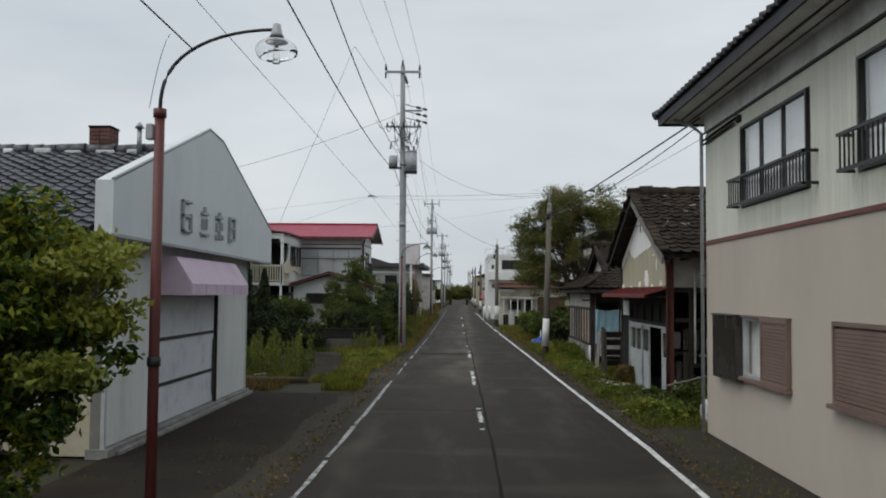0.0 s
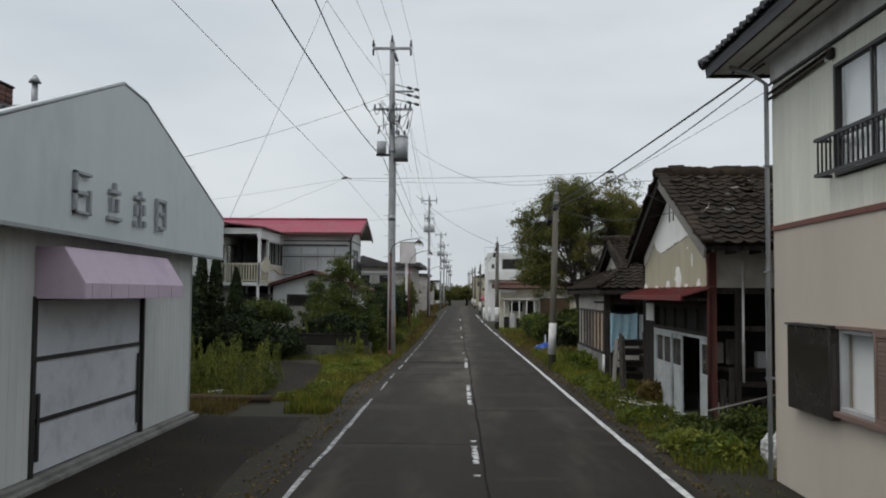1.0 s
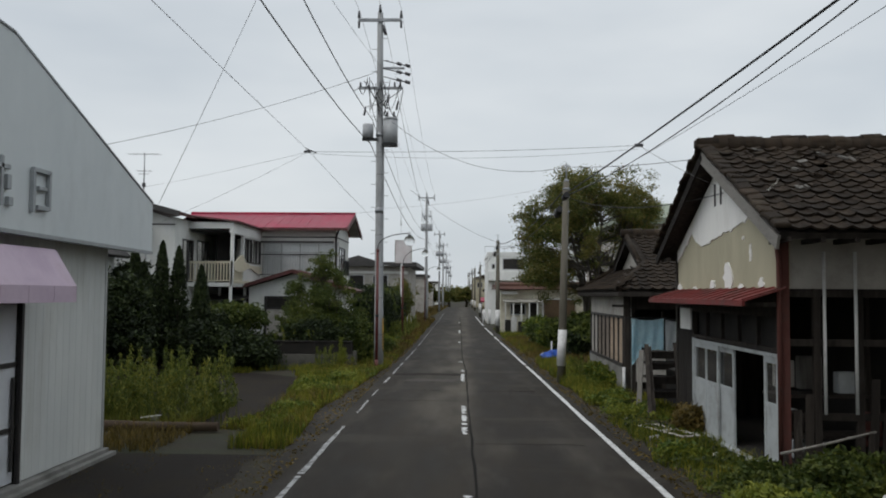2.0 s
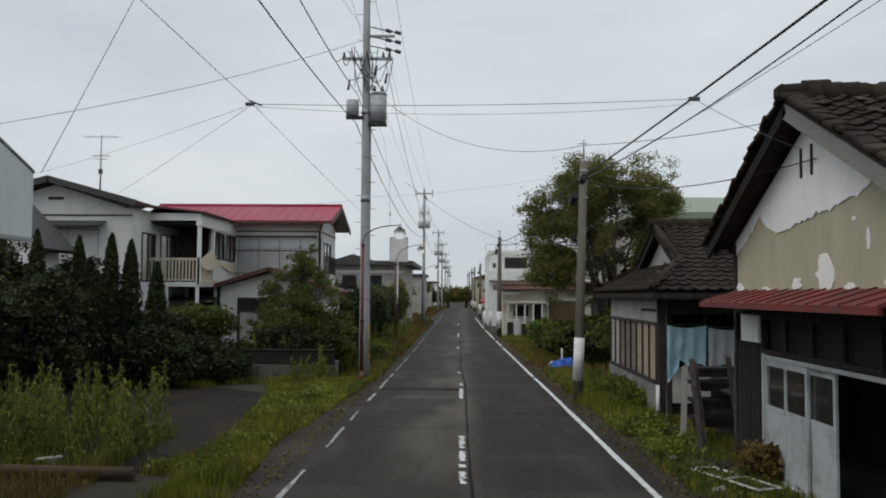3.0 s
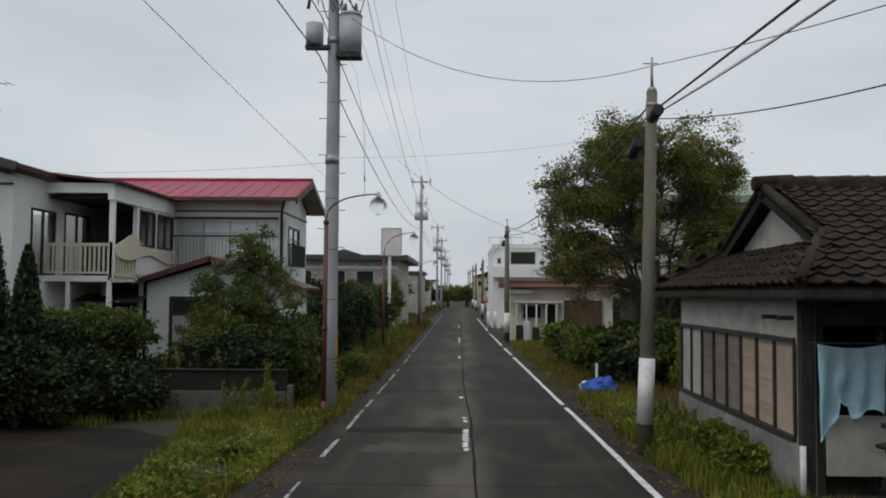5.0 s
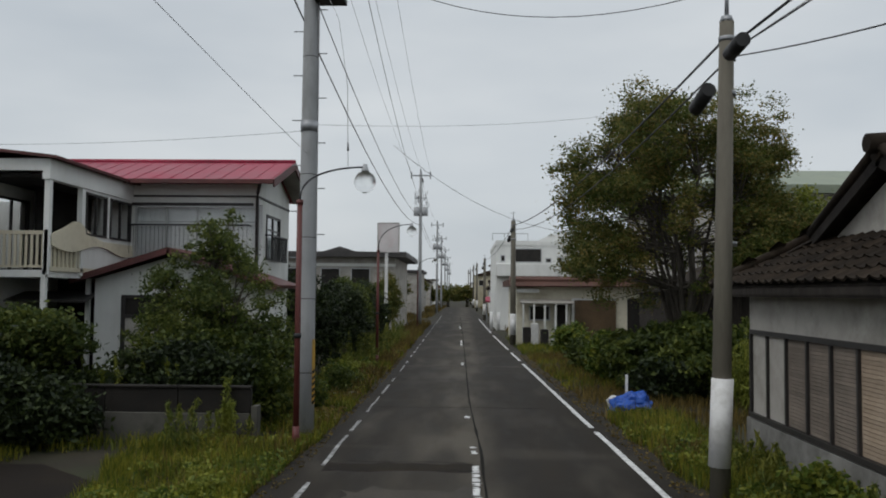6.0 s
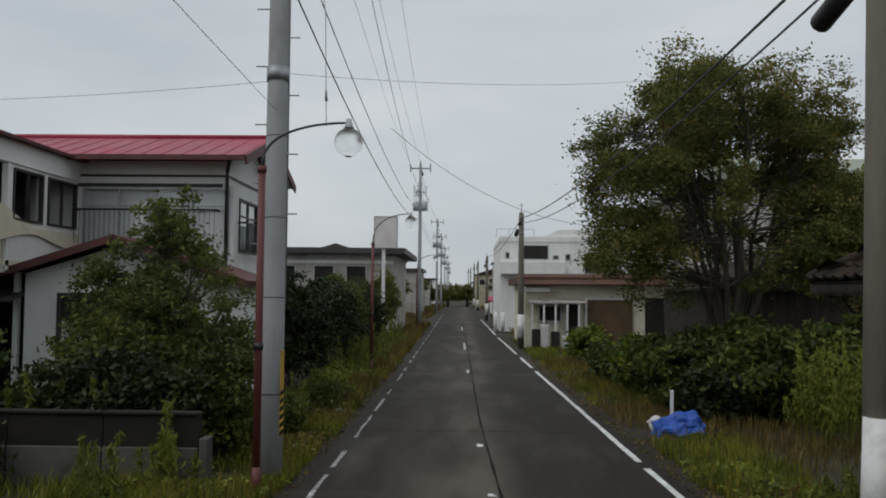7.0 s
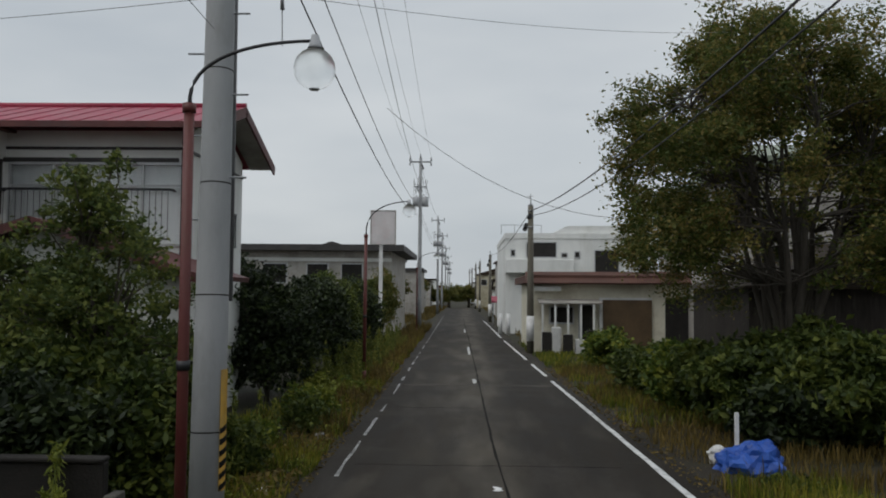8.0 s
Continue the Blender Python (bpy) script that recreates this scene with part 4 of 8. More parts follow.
part("soffit", boxes((3.9, 4.6, -14.6, 17.5, 5.93, 5.96), (4.6, 12.5, 16.75, 17.5, 5.93, 5.96)), "soffit", house)
part("soffit_batten", boxes((4.2, 4.23, -14.5, 17.4, 5.91, 5.93), (4.4, 4.42, -14.5, 17.4, 5.915, 5.93)), "frame", house)
part("eave_fascia", boxes((3.86, 3.9, -14.6, 17.54, 5.88, 6.06), (3.9, 12.6, 17.5, 17.54, 5.88, 6.06)), "fascia", house)
yy = 5.0
while yy < 16.7:
    y1 = min(yy + 0.12, 16.75)
    segs = [(3.56, 5.56)]
    for a, b, c, d in UP:
        if y1 > a - 0.01 and yy < b + 0.01:
            segs = [(3.56, c - 0.02), (d + 0.02, 5.56)]
    for c, d in segs:
        part("siding_board", boxes((4.568, 4.585, yy + 0.004, y1 - 0.004, c, d)), "siding", house)
    yy += 0.12
for a, b, c, d in UP:
    window(house, "x", 4.56, 1, a, b, c, d, 3, "frame", 0.042, cross=(4.45,), curtain="curtain")
    rail = part("window_rail", boxes((4.36, 4.40, a - 0.3, b + 0.18, 4.40, 4.44), (4.36, 4.40, a - 0.3, b + 0.18, 3.98, 4.02),
                                     (4.36, 4.57, a - 0.3, a - 0.27, 3.98, 4.02), (4.36, 4.57, b + 0.15, b + 0.18, 3.98, 4.02), (4.36, 4.57, b + 0.15, b + 0.18, 4.4, 4.44), (4.36, 4.57, a - 0.3, a - 0.27, 4.4, 4.44)), "iron", house, "black iron window railing")
    k = a - 0.29
    while k < b + 0.18:
        part("baluster", boxes((4.37, 4.39, k, k + 0.018, 4.02, 4.40)), "iron", rail)
        k += 0.115
window(house, "x", 4.57, 1, 13.7, 14.6, 1.25, 2.2, 1, "aluminium", 0.05, curtain="curtain")
box_ = part("shutter_box", boxes((4.43, 4.57, 14.62, 15.92, 1.13, 2.2), bevel=0.015), "darkmetal", house, "dark brown metal storm shutter box")
part("box_cap", boxes((4.41, 4.58, 14.6, 15.94, 2.2, 2.23)), "frame", box_)
part("sill", boxes((4.47, 4.6, 12.58, 14.62, 1.19, 1.245)), "brownshutter", house)
part("window_head", boxes((4.5, 4.6, 12.58, 14.62, 2.2, 2.235)), "brownshutter", house)


def louvre(y0, y1, z0, z1):
    sh = part("shutter", boxes((4.5, 4.56, y0, y0 + 0.05, z0, z1), (4.5, 4.56, y1 - 0.05, y1, z0, z1), (4.5, 4.56, y0 + 0.05, y1 - 0.05, z0, z0 + 0.05), (4.5, 4.56, y0 + 0.05, y1 - 0.05, z1 - 0.05, z1), (4.55, 4.565, y0 + 0.05, y1 - 0.05, z0 + 0.05, z1 - 0.05)), "brownshutter", house, "brown slatted storm shutter")
    z = z0 + 0.06
    while z < z1 - 0.08:
        part("slat", boxes((4.515, 4.55, y0 + 0.05, y1 - 0.05, z, z + 0.045)), "brownshutter", sh)
        z += 0.05


louvre(12.6, 13.68, 1.25, 2.2)
louvre(9.6, 11.13, 1.25, 2.24)
louvre(8.02, 9.57, 1.25, 2.24)
part("sill", boxes((4.45, 4.57, 7.95, 11.2, 1.19, 1.245)), "brownshutter", house)
pipe = part("downpipe", tube([(4.05, 17.0, 5.9), (4.3, 16.85, 5.78), (4.5, 16.78, 5.6), (4.5, 16.78, 0.0)], 0.035), "trafo", house, "grey downpipe at the corner")
for z in (1.4, 2.9, 4.4):
    part("bracket", boxes((4.45, 4.58, 16.74, 16.83, z, z + 0.03)), "steel", pipe)
part("conduit", tube([(4.53, 16.8, 5.38), (4.53, 14.9, 5.42)], 0.02), "timber", house)
part("conduit", tube([(4.53, 16.8, 5.46), (4.53, 14.7, 5.5)], 0.02), "timber", house)
part("cable_end", boxes((4.5, 4.565, 14.62, 14.76, 5.39, 5.52), bevel=0.02), "timber", house)
part("roof_deck", slab([(3.85, -14.6, 6.02), (3.85, 17.55, 6.02), (8.2, 13.2, 7.75), (8.2, -10.2, 7.75)], 0.1), "blacktile", house)
part("roof_deck", slab([(12.7, 17.55, 6.02), (3.85, 17.55, 6.02), (8.2, 13.2, 7.75), (8.25, 13.2, 7.75)], 0.1), "blacktile", house)
part("roof_deck", slab([(12.7, -14.6, 6.02), (12.7, 17.55, 6.02), (8.25, 13.2, 7.75), (8.25, -10.2, 7.75)], 0.1), "blacktile", house)
tiled(house, (3.80, 17.5, 6.05), (0, -1, 0), (4.35, 0, 1.73), 66, 4, "blacktile", 0.265, 0.27, 120, seed=5)
ridge(house, (3.8, 17.6, 6.1), (8.2, 13.2, 7.85), 0.1, "blacktile", name="hip_tile")
for k in range(66):
    part("eave_tile_end", tube([(3.77, 17.45 - 0.265 * k, 6.085), (3.9, 17.45 - 0.265 * k, 6.135)], 0.05, 0.05, 8), "blacktile", house)


# ---------------------------------------------------------------- derelict shop house with a plaster gable
old = thing("derelict_house", (8, 23.7, 0), "abandoned timber house with peeling white plaster gable", "house")
gy, gz = 23.65, 4.98
part("gable_wall", prism([(20.8, 2.72), (26.85, 2.72), (26.85, 3.55), (gy, gz), (20.8, 3.55)], "x", 4.83, 4.95), "clay", old, "tan clay gable where plaster has fallen away")


def gable_top(y):
    return gz - abs(y - gy) * 0.465 - 0.02


def ragged_edge(y):
    """Height of the lower edge of the plaster that still clings on."""
    e = float(np.interp(y, (20.8, 21.5, 21.9, 22.2, 22.8, 23.1, 23.9, 24.8, 25.2, 25.56, 25.9, 26.85), (4.3, 4.15, 4.0, 3.84, 3.76, 3.72, 3.65, 3.55, 3.62, 3.84, 3.68, 3.26)))
    return e + 0.07 * noise.noise((y * 2.7, 5.1, 0)) + 0.06 * noise.noise((y * 7, 1.1, 0)) + 0.03 * noise.noise((y * 19, 4.1, 0))


def plaster_piece(ys, low, high):
    bm = bmesh.new()
    rows = []
    for yy in ys:
        a, b = low(yy), max(high(yy), low(yy) + 0.004)
        rows.append([bm.verts.new((x, yy, z)) for x, z in ((4.83, a), (4.812, a), (4.812, b), (4.83, b))])
    for p, q in zip(rows, rows[1:]):
        for k in range(4):
            bm.faces.new((p[k], p[(k + 1) % 4], q[(k + 1) % 4], q[k]))
    bm.faces.new(rows[0])
    bm.faces.new(rows[-1][::-1])
    bmesh.ops.recalc_face_normals(bm, faces=bm.faces[:])
    return bm


part("plaster", plaster_piece(np.linspace(20.85, 26.8, 170), ragged_edge, gable_top), "plaster", old, "white lime plaster with a ragged lower edge")
for k, (yc, zc, w, h) in enumerate(((23.27, 2.93, 0.26, 0.27), (24.2, 2.79, 0.17, 0.11), (26.6, 2.77, 0.2, 0.09), (25.4, 2.75, 0.16, 0.05), (21.62, 2.79, 0.13, 0.1), (22.1, 3.3, 0.05, 0.14),
                                     (21.3, 3.52, 0.05, 0.04), (20.93, 3.42, 0.1, 0.22), (22.6, 2.76, 0.12, 0.05), (22.45, 3.55, 0.05, 0.03))):
    q = random.Random(900 + k)
    out = []
    for a in range(18):
        r_ = q.uniform(0.62, 1.1) if a % 3 else q.uniform(0.8, 1.2)
        out.append((yc + w * r_ * math.cos(math.tau * a / 18), zc + h * r_ * math.sin(math.tau * a / 18)))
    part("plaster_flake", prism(out, "x", 4.814, 4.83), "plaster", old)
for yc in (23.95, 23.6):
    part("gable_vent", boxes((4.80, 4.84, yc - 0.035, yc + 0.035, 4.22, 4.62)), "dark", old)
part("side_wall", boxes((4.95, 11, 20.85, 20.95, 2.72, 3.6)), "oldplaster", old, "grey-white plaster above the open side")
part("side_panel", boxes((6.9, 11, 20.87, 20.93, 0.0, 2.72)), "timber", old)
part("back_wall", boxes((10.9, 11, 20.95, 26.75, 0, 3.5)), "timber", old)
part("far_wall", boxes((4.95, 11, 26.75, 26.85, 0, 3.55)), "timber", old)
# inner wall, floor and loft are near-black, their colour holding the room's shade
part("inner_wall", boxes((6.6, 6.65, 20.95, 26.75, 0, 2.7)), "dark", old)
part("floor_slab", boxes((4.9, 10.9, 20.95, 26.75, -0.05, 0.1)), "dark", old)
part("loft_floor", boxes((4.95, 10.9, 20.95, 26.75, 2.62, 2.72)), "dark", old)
for yc, m_ in ((20.84, "redwood"), (26.8, "timber")):
    part("corner_post", boxes((4.8, 4.93, yc - 0.06, yc + 0.06, 0, 3.5)), m_, old)
for xc in (5.35, 5.95, 6.6):
    part("stud", boxes((xc - 0.05, xc + 0.05, 20.86, 20.95, 0, 2.72)), "timber", old)
for z in (0.85, 1.9, 2.6):
    part("rail_beam", boxes((4.93, 6.95, 20.87, 20.94, z, z + 0.1)), "timber", old)
for k, xc in enumerate((5.05, 5.2, 6.1, 6.25, 6.4, 6.75)):
    part("loose_board", slab([(xc - 0.06, 20.83, 0.05), (xc + 0.06, 20.83, 0.05), (xc + 0.06 + 0.03 * k, 20.85, 1.0 + 0.22 * (k % 3)), (xc - 0.06 + 0.03 * k, 20.85, 1.0 + 0.22 * (k % 3))], 0.02), "timber", old)
for xc, z0 in ((5.42, 0.95), (5.86, 0.95)):
    part("white_pipe", tube([(xc, 20.78, z0), (xc, 20.78, 3.25)], 0.025), "poleband", old)
part("downpipe", tube([(4.72, 20.7, 3.4), (4.76, 20.72, 3.1), (4.76, 20.72, 0.1)], 0.035), "redwood", old, "red-brown downpipe")
# street front
part("lintel", boxes((4.8, 4.9, 20.9, 25.65, 1.72, 1.79), (4.8, 4.9, 20.9, 26.7, 2.36, 2.44)), "timber", old)
part("upper_panel", boxes((4.86, 4.9, 20.9, 26.74, 2.44, 2.72)), "timber", old)
window(old, "x", 4.84, 1, 20.95, 25.6, 1.8, 2.36, 5, "timber", 0.06, name="transom_window", glazed=False)
# near-black sheet behind the unglazed transom, coloured as the unlit room
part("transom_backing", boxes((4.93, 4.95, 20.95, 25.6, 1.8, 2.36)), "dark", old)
part("white_panel", boxes((4.8, 4.86, 25.68, 26.5, 1.94, 2.4)), "plaster", old)
for k in range(6):
    part("wall_board", boxes((4.82, 4.86, 25.5 + 0.21 * k, 25.69 + 0.21 * k, 0.1, 1.93)), "darkwood", old)


def sliding(y0, y1, x, panes):
    d = part("sliding_door", boxes((x, x + 0.035, y0, y0 + 0.07, 0.06, 1.72), (x, x + 0.035, y1 - 0.07, y1, 0.06, 1.72), (x, x + 0.035, y0 + 0.07, y1 - 0.07, 1.63, 1.72),
                                   (x, x + 0.035, y0 + 0.07, y1 - 0.07, 0.98, 1.05), (x + 0.01, x + 0.03, y0 + 0.07, y1 - 0.07, 0.06, 0.98)), "doorpaint", old, "pale blue-grey wooden sliding door")
    w = (y1 - y0 - 0.14) / panes
    for k in range(panes):
        g = part("pane", boxes((x + 0.015, x + 0.02, y0 + 0.07 + k * w + 0.015, y0 + 0.07 + (k + 1) * w - 0.015, 1.05, 1.63)), "glass", d)
        g.visible_shadow = False
        if k:
            part("mullion", boxes((x, x + 0.035, y0 + 0.07 + k * w - 0.02, y0 + 0.07 + k * w + 0.02, 0.06, 1.63)), "doorpaint", d)


sliding(23.85, 25.42, 4.8, 2)
sliding(23.08, 23.95, 4.84, 1)
sliding(20.92, 21.5, 4.8, 1)
part("door_frame", boxes((4.78, 4.88, 25.42, 25.5, 0.02, 1.8), (4.78, 4.88, 20.9, 25.42, 1.725, 1.78), (4.76, 4.9, 20.9, 25.5, 0.0, 0.06)), "doorpaint", old)
lean = part("lean_to_roof", slab([(4.22, 20.6, 2.55), (4.22, 26.75, 2.55), (4.83, 26.75, 2.74), (4.83, 20.6, 2.74)], 0.02), "redlean", old, "rusted red sheet lean-to roof")
for k in range(15):
    part("roof_seam", slab([(4.215, 20.65 + 0.43 * k, 2.57), (4.215, 20.68 + 0.43 * k, 2.57), (4.83, 20.68 + 0.43 * k, 2.76), (4.83, 20.65 + 0.43 * k, 2.76)], 0.02), "redlean", lean)
part("lean_to_edge", boxes((4.2, 4.24, 20.6, 26.75, 2.47, 2.54)), "redlean", lean)
for k in range(7):
    part("rafter", boxes((4.26, 4.82, 20.8 + 0.9 * k, 20.86 + 0.9 * k, 2.46, 2.52)), "timber", lean)
# roof
ez = 3.46
for sgn in (-1, 1):
    y_e = gy + sgn * 3.7
    part("roof_deck", slab([(4.5, y_e, ez), (11.3, y_e, ez), (11.3, gy, 5.2), (4.5, gy, 5.2)], 0.09), "timber", old)
    part("verge_board", slab([(4.48, y_e, ez - 0.04), (4.52, y_e, ez - 0.04), (4.52, gy, 5.16), (4.48, gy, 5.16)], 0.2 if sgn < 0 else 0.16), "palewood" if sgn < 0 else "darkwood", old)
    for k in range(14):
        part("rafter", boxes((4.6 + 0.45 * k, 4.66 + 0.45 * k, min(y_e, y_e - sgn * 0.7), max(y_e, y_e - sgn * 0.7), ez - 0.12, ez - 0.05)), "timber", old)
for sgn in (-1, 1):
    for k in range(16):
        q = random.Random(70 + k + 40 * (sgn > 0))
        u = (k + 0.5) / 16
        bm = boxes((-0.11, 0.11, -0.15, 0.15, -0.03, 0.045), bevel=0.02)
        slope = math.degrees(math.atan2(1.74, 3.7))
        mt = pose(4.52 + q.uniform(-0.025, 0.02), gy + sgn * 3.75 * (1 - u), ez + 0.02 + 1.76 * u + 0.05, -sgn * slope + q.uniform(-5, 5) + sgn * 5, q.uniform(-7, 7), q.uniform(-7, 7))
        bmesh.ops.transform(bm, matrix=mt, verts=bm.verts)
        part("verge_tile", bm, "oldtile", old)
ridge(old, (4.45, gy, 5.30), (11.3, gy, 5.36), 0.12, "oldtile", wobble=0.05)
ridge(old, (4.6, gy, 5.25), (11.3, gy, 5.25), 0.17, "oldtile", wobble=0.015, name="ridge_base")
part("finial", boxes((4.38, 4.48, gy - 0.13, gy + 0.13, 5.2, 5.4), bevel=0.04), "oldtile", old)
for k in range(26):
    lt = bmesh.new()
    q = random.Random(k)
    x, t_ = q.uniform(4.9, 7.0), q.uniform(0.35, 0.95)
    c = Vector((x, gy - 3.7 * (1 - t_), ez + 1.74 * t_ + 0.09))
    r = bmesh.ops.create_cube(lt, size=1.0)
    mt = Matrix.Translation(c) @ pose(0, 0, 0, 25 + q.uniform(-14, 14), q.uniform(-14, 14), q.uniform(0, 90)) @ Matrix.Diagonal((q.uniform(0.1, 0.26), q.uniform(0.06, 0.2), 0.03, 1))
    bmesh.ops.transform(lt, matrix=mt, verts=r["verts"])
    part("broken_tile", lt, "greywood" if k % 4 == 0 else "oldtile", old)

# things before the derelict house
fr = thing("window_frame", (4.0, 24.8, 0.0), "discarded white wooden window frame lying in weeds", "window frame")
part("frame", slab([(3.75, 25.5, 0.05), (4.05, 25.62, 0.05), (4.5, 24.15, 0.08), (4.2, 24.0, 0.08)], 0.015), "moss_earth", fr)
for a, b in (((3.72, 25.5, 0.07), (4.2, 23.98, 0.10)), ((4.08, 25.62, 0.07), (4.55, 24.12, 0.10)), ((3.72, 25.5, 0.07), (4.08, 25.62, 0.07)), ((4.2, 23.98, 0.10), (4.55, 24.12, 0.10)), ((3.95, 24.75, 0.085), (4.32, 24.87, 0.085))):
    part("frame_bar", tube([a, b], 0.022, 0.022, 4), "oldplaster", fr)
part("foot", boxes((4.1, 4.4, 24.6, 25.0, -0.04, 0.065)), "earth", fr)
bg = thing("plastic_bag", (4.95, 17.9, 0), "crumpled dirty white plastic bag by the house corner", "bag")
bm = bmesh.new()
bmesh.ops.create_icosphere(bm, subdivisions=4, radius=1.0)
for v in bm.verts:
    c = v.co.copy()
    k = 1 + 0.4 * noise.noise(c * 1.9 + Vector((2, 7, 0))) + 0.2 * noise.noise(c * 5) + 0.1 * abs(noise.noise(c * 11))
    v.co = Vector((4.95 + c.x * 0.17 * k, 17.9 + c.y * 0.2 * k, max(-0.03, c.z * 0.26 * k + 0.2)))
part("bag", bm, "litter", bg)
bar = thing("fallen_pole", (4.7, 20.3, 0.0), "thin bleached pole lying across weeds before the open side", "pole")
part("pole", tube([(4.62, 20.35, 0.47), (5.2, 20.28, 0.62), (5.85, 20.22, 0.80)], 0.022, 0.018, 6), "palewood", bar)
part("prop", boxes((4.66, 4.72, 20.3, 20.38, -0.05, 0.47), (5.76, 5.82, 20.2, 20.27, -0.05, 0.78), bevel=0.008), "timber", bar)
for k, (x, y, z0, w, h, m_) in enumerate(((5.0, 21.5, 1.25, 0.26, 0.4, "oldplaster"), (5.42, 21.7, 1.2, 0.34, 0.5, "greywood"), (5.95, 21.6, 1.15, 0.3, 0.32, "greycloth"), (5.15, 21.8, 0.55, 0.5, 0.3, "timber"), (6.2, 21.4, 0.4, 0.3, 0.5, "redwood"))):
    part("inner_clutter", boxes((x, x + w, y, y + 0.2, z0, z0 + h), bevel=0.012), m_, old)
part("inner_shelf", boxes((4.95, 6.55, 21.4, 22.0, 1.1, 1.15), (4.95, 6.55, 21.4, 22.0, 0.5, 0.55), (4.98, 5.04, 21.45, 21.52, 0.1, 2.6), (6.3, 6.36, 21.45, 21.52, 0.1, 2.6)), "timber", old)


# ---------------------------------------------------------------- low tiled house
low = thing("low_house", (8, 34.2, 0), "single-storey abandoned house with mossy hipped tile roof", "house")
part("street_wall", wall("x", 4.5, 4.65, 31.0, 37.15, 0.0, 2.62, [(31.3, 37.0, 0.8, 2.04)]), "oldplaster", low, "grey-white plaster street wall")
part("near_wall", wall("y", 31.0, 31.15, 4.65, 11, 0.0, 2.62, [(4.75, 7.4, 0.1, 2.25)]), "timber", low)
part("far_wall", boxes((4.65, 11, 37.0, 37.15, 0, 2.62)), "oldplaster", low)
part("back_wall", boxes((10.85, 11, 31.15, 37.0, 0, 2.62)), "oldplaster", low)
# inner wall and ceiling are near-black: the room's shade is in their colour
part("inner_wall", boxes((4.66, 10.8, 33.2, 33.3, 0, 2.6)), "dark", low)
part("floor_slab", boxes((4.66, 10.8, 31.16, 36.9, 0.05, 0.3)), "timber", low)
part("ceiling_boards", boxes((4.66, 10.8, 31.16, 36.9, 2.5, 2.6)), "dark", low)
part("plinth", boxes((4.44, 4.5, 31.0, 37.15, -0.04, 0.72)), "concrete", low, "stained concrete plinth")
part("corner_post", boxes((4.46, 4.62, 30.95, 31.1, 0, 2.62)), "timber", low)
wf = part("window_frame", boxes((4.46, 4.52, 31.25, 37.05, 2.0, 2.07), (4.44, 4.53, 31.25, 37.05, 0.74, 0.81), *[(4.46, 4.52, 31.25 + 0.725 * k - 0.025, 31.25 + 0.725 * k + 0.025, 0.81, 2.0) for k in range(9)]), "frame", low)
for k in range(8):
    y0 = 31.28 + 0.725 * k
    if 1 <= k <= 5:
        m_ = "tanpanel" if k < 3 else "greyblind"
        for j in range(24):
            part("blind_slat", boxes((4.5, 4.512, y0, y0 + 0.67, 0.82 + 0.049 * j, 0.862 + 0.049 * j)), m_, wf)
        part("blind_back", boxes((4.514, 4.52, y0, y0 + 0.67, 0.81, 2.0)), m_, wf)
    else:
        part("blind_panel", boxes((4.5, 4.52, y0, y0 + 0.67, 0.81, 2.0)), "oldplaster" if k > 5 else "tanpanel", wf)
part("bracket", boxes((4.3, 4.5, 31.3, 31.36, 2.3, 2.36), (4.3, 4.5, 31.9, 31.96, 2.3, 2.36)), "frame", low)
# near side: hangings in the opening
def hanging(name, x0, x1, z0, z1, material, label, seed):
    bm = bmesh.new()
    n, m_ = 26, 14
    grid = []
    for j in range(m_ + 1):
        row = []
        for i in range(n + 1):
            u, v = i / n, j / m_
            x = x0 + (x1 - x0) * (u + 0.02 * noise.noise((u * 3, v * 2, seed)))
            lo = z0 + 0.22 * noise.noise((u * 3.1, seed, 1)) + (0.15 if 0.3 < u < 0.5 else 0) - 0.34 * max(0.0, 1 - u / 0.28) ** 0.7
            z = z1 - (z1 - lo) * v - 0.05 * math.sin(u * math.pi) * (1 - v)
            yv = 30.86 + 0.045 * math.sin(u * 21 + seed + 2 * v) * (0.3 + v) + 0.05 * noise.noise((u * 5, v * 3, seed + 4))
            row.append(bm.verts.new((x, yv, z)))
        grid.append(row)
    for j in range(m_):
        for i in range(n):
            bm.faces.new((grid[j][i], grid[j][i + 1], grid[j + 1][i + 1], grid[j + 1][i])).smooth = True
    bmesh.ops.solidify(bm, geom=bm.faces[:], thickness=0.006)
    ob = thing(name, (x0, 30.95, z1), label, "cloth")
    part("cloth", bm, material, ob)
    part("hanging_rail", tube([(x0 - 0.1, 30.88, z1 + 0.01), (x1 + 0.1, 30.88, z1 + 0.01)], 0.012, 0.012, 6), "iron", ob)


hanging("blue_curtain", 4.62, 5.45, 1.15, 2.02, "bluecloth", "torn pale blue curtain hanging in the open side", 3)
hanging("grey_curtain", 5.5, 6.3, 1.05, 1.98, "greycloth", "limp grey-white curtain hanging in the opening", 8)
part("grey_board", boxes((4.76, 5.6, 30.97, 31.0, 0.36, 1.12), bevel=0.01), "oldplaster", low)
part("door_post", boxes((6.25, 6.33, 30.97, 31.12, 0, 2.25), (5.45, 5.5, 30.99, 31.1, 0.2, 2.2)), "timber", low)
part("white_post", tube([(4.42, 30.85, -0.02), (4.42, 30.85, 0.75)], 0.04), "poleband", low)
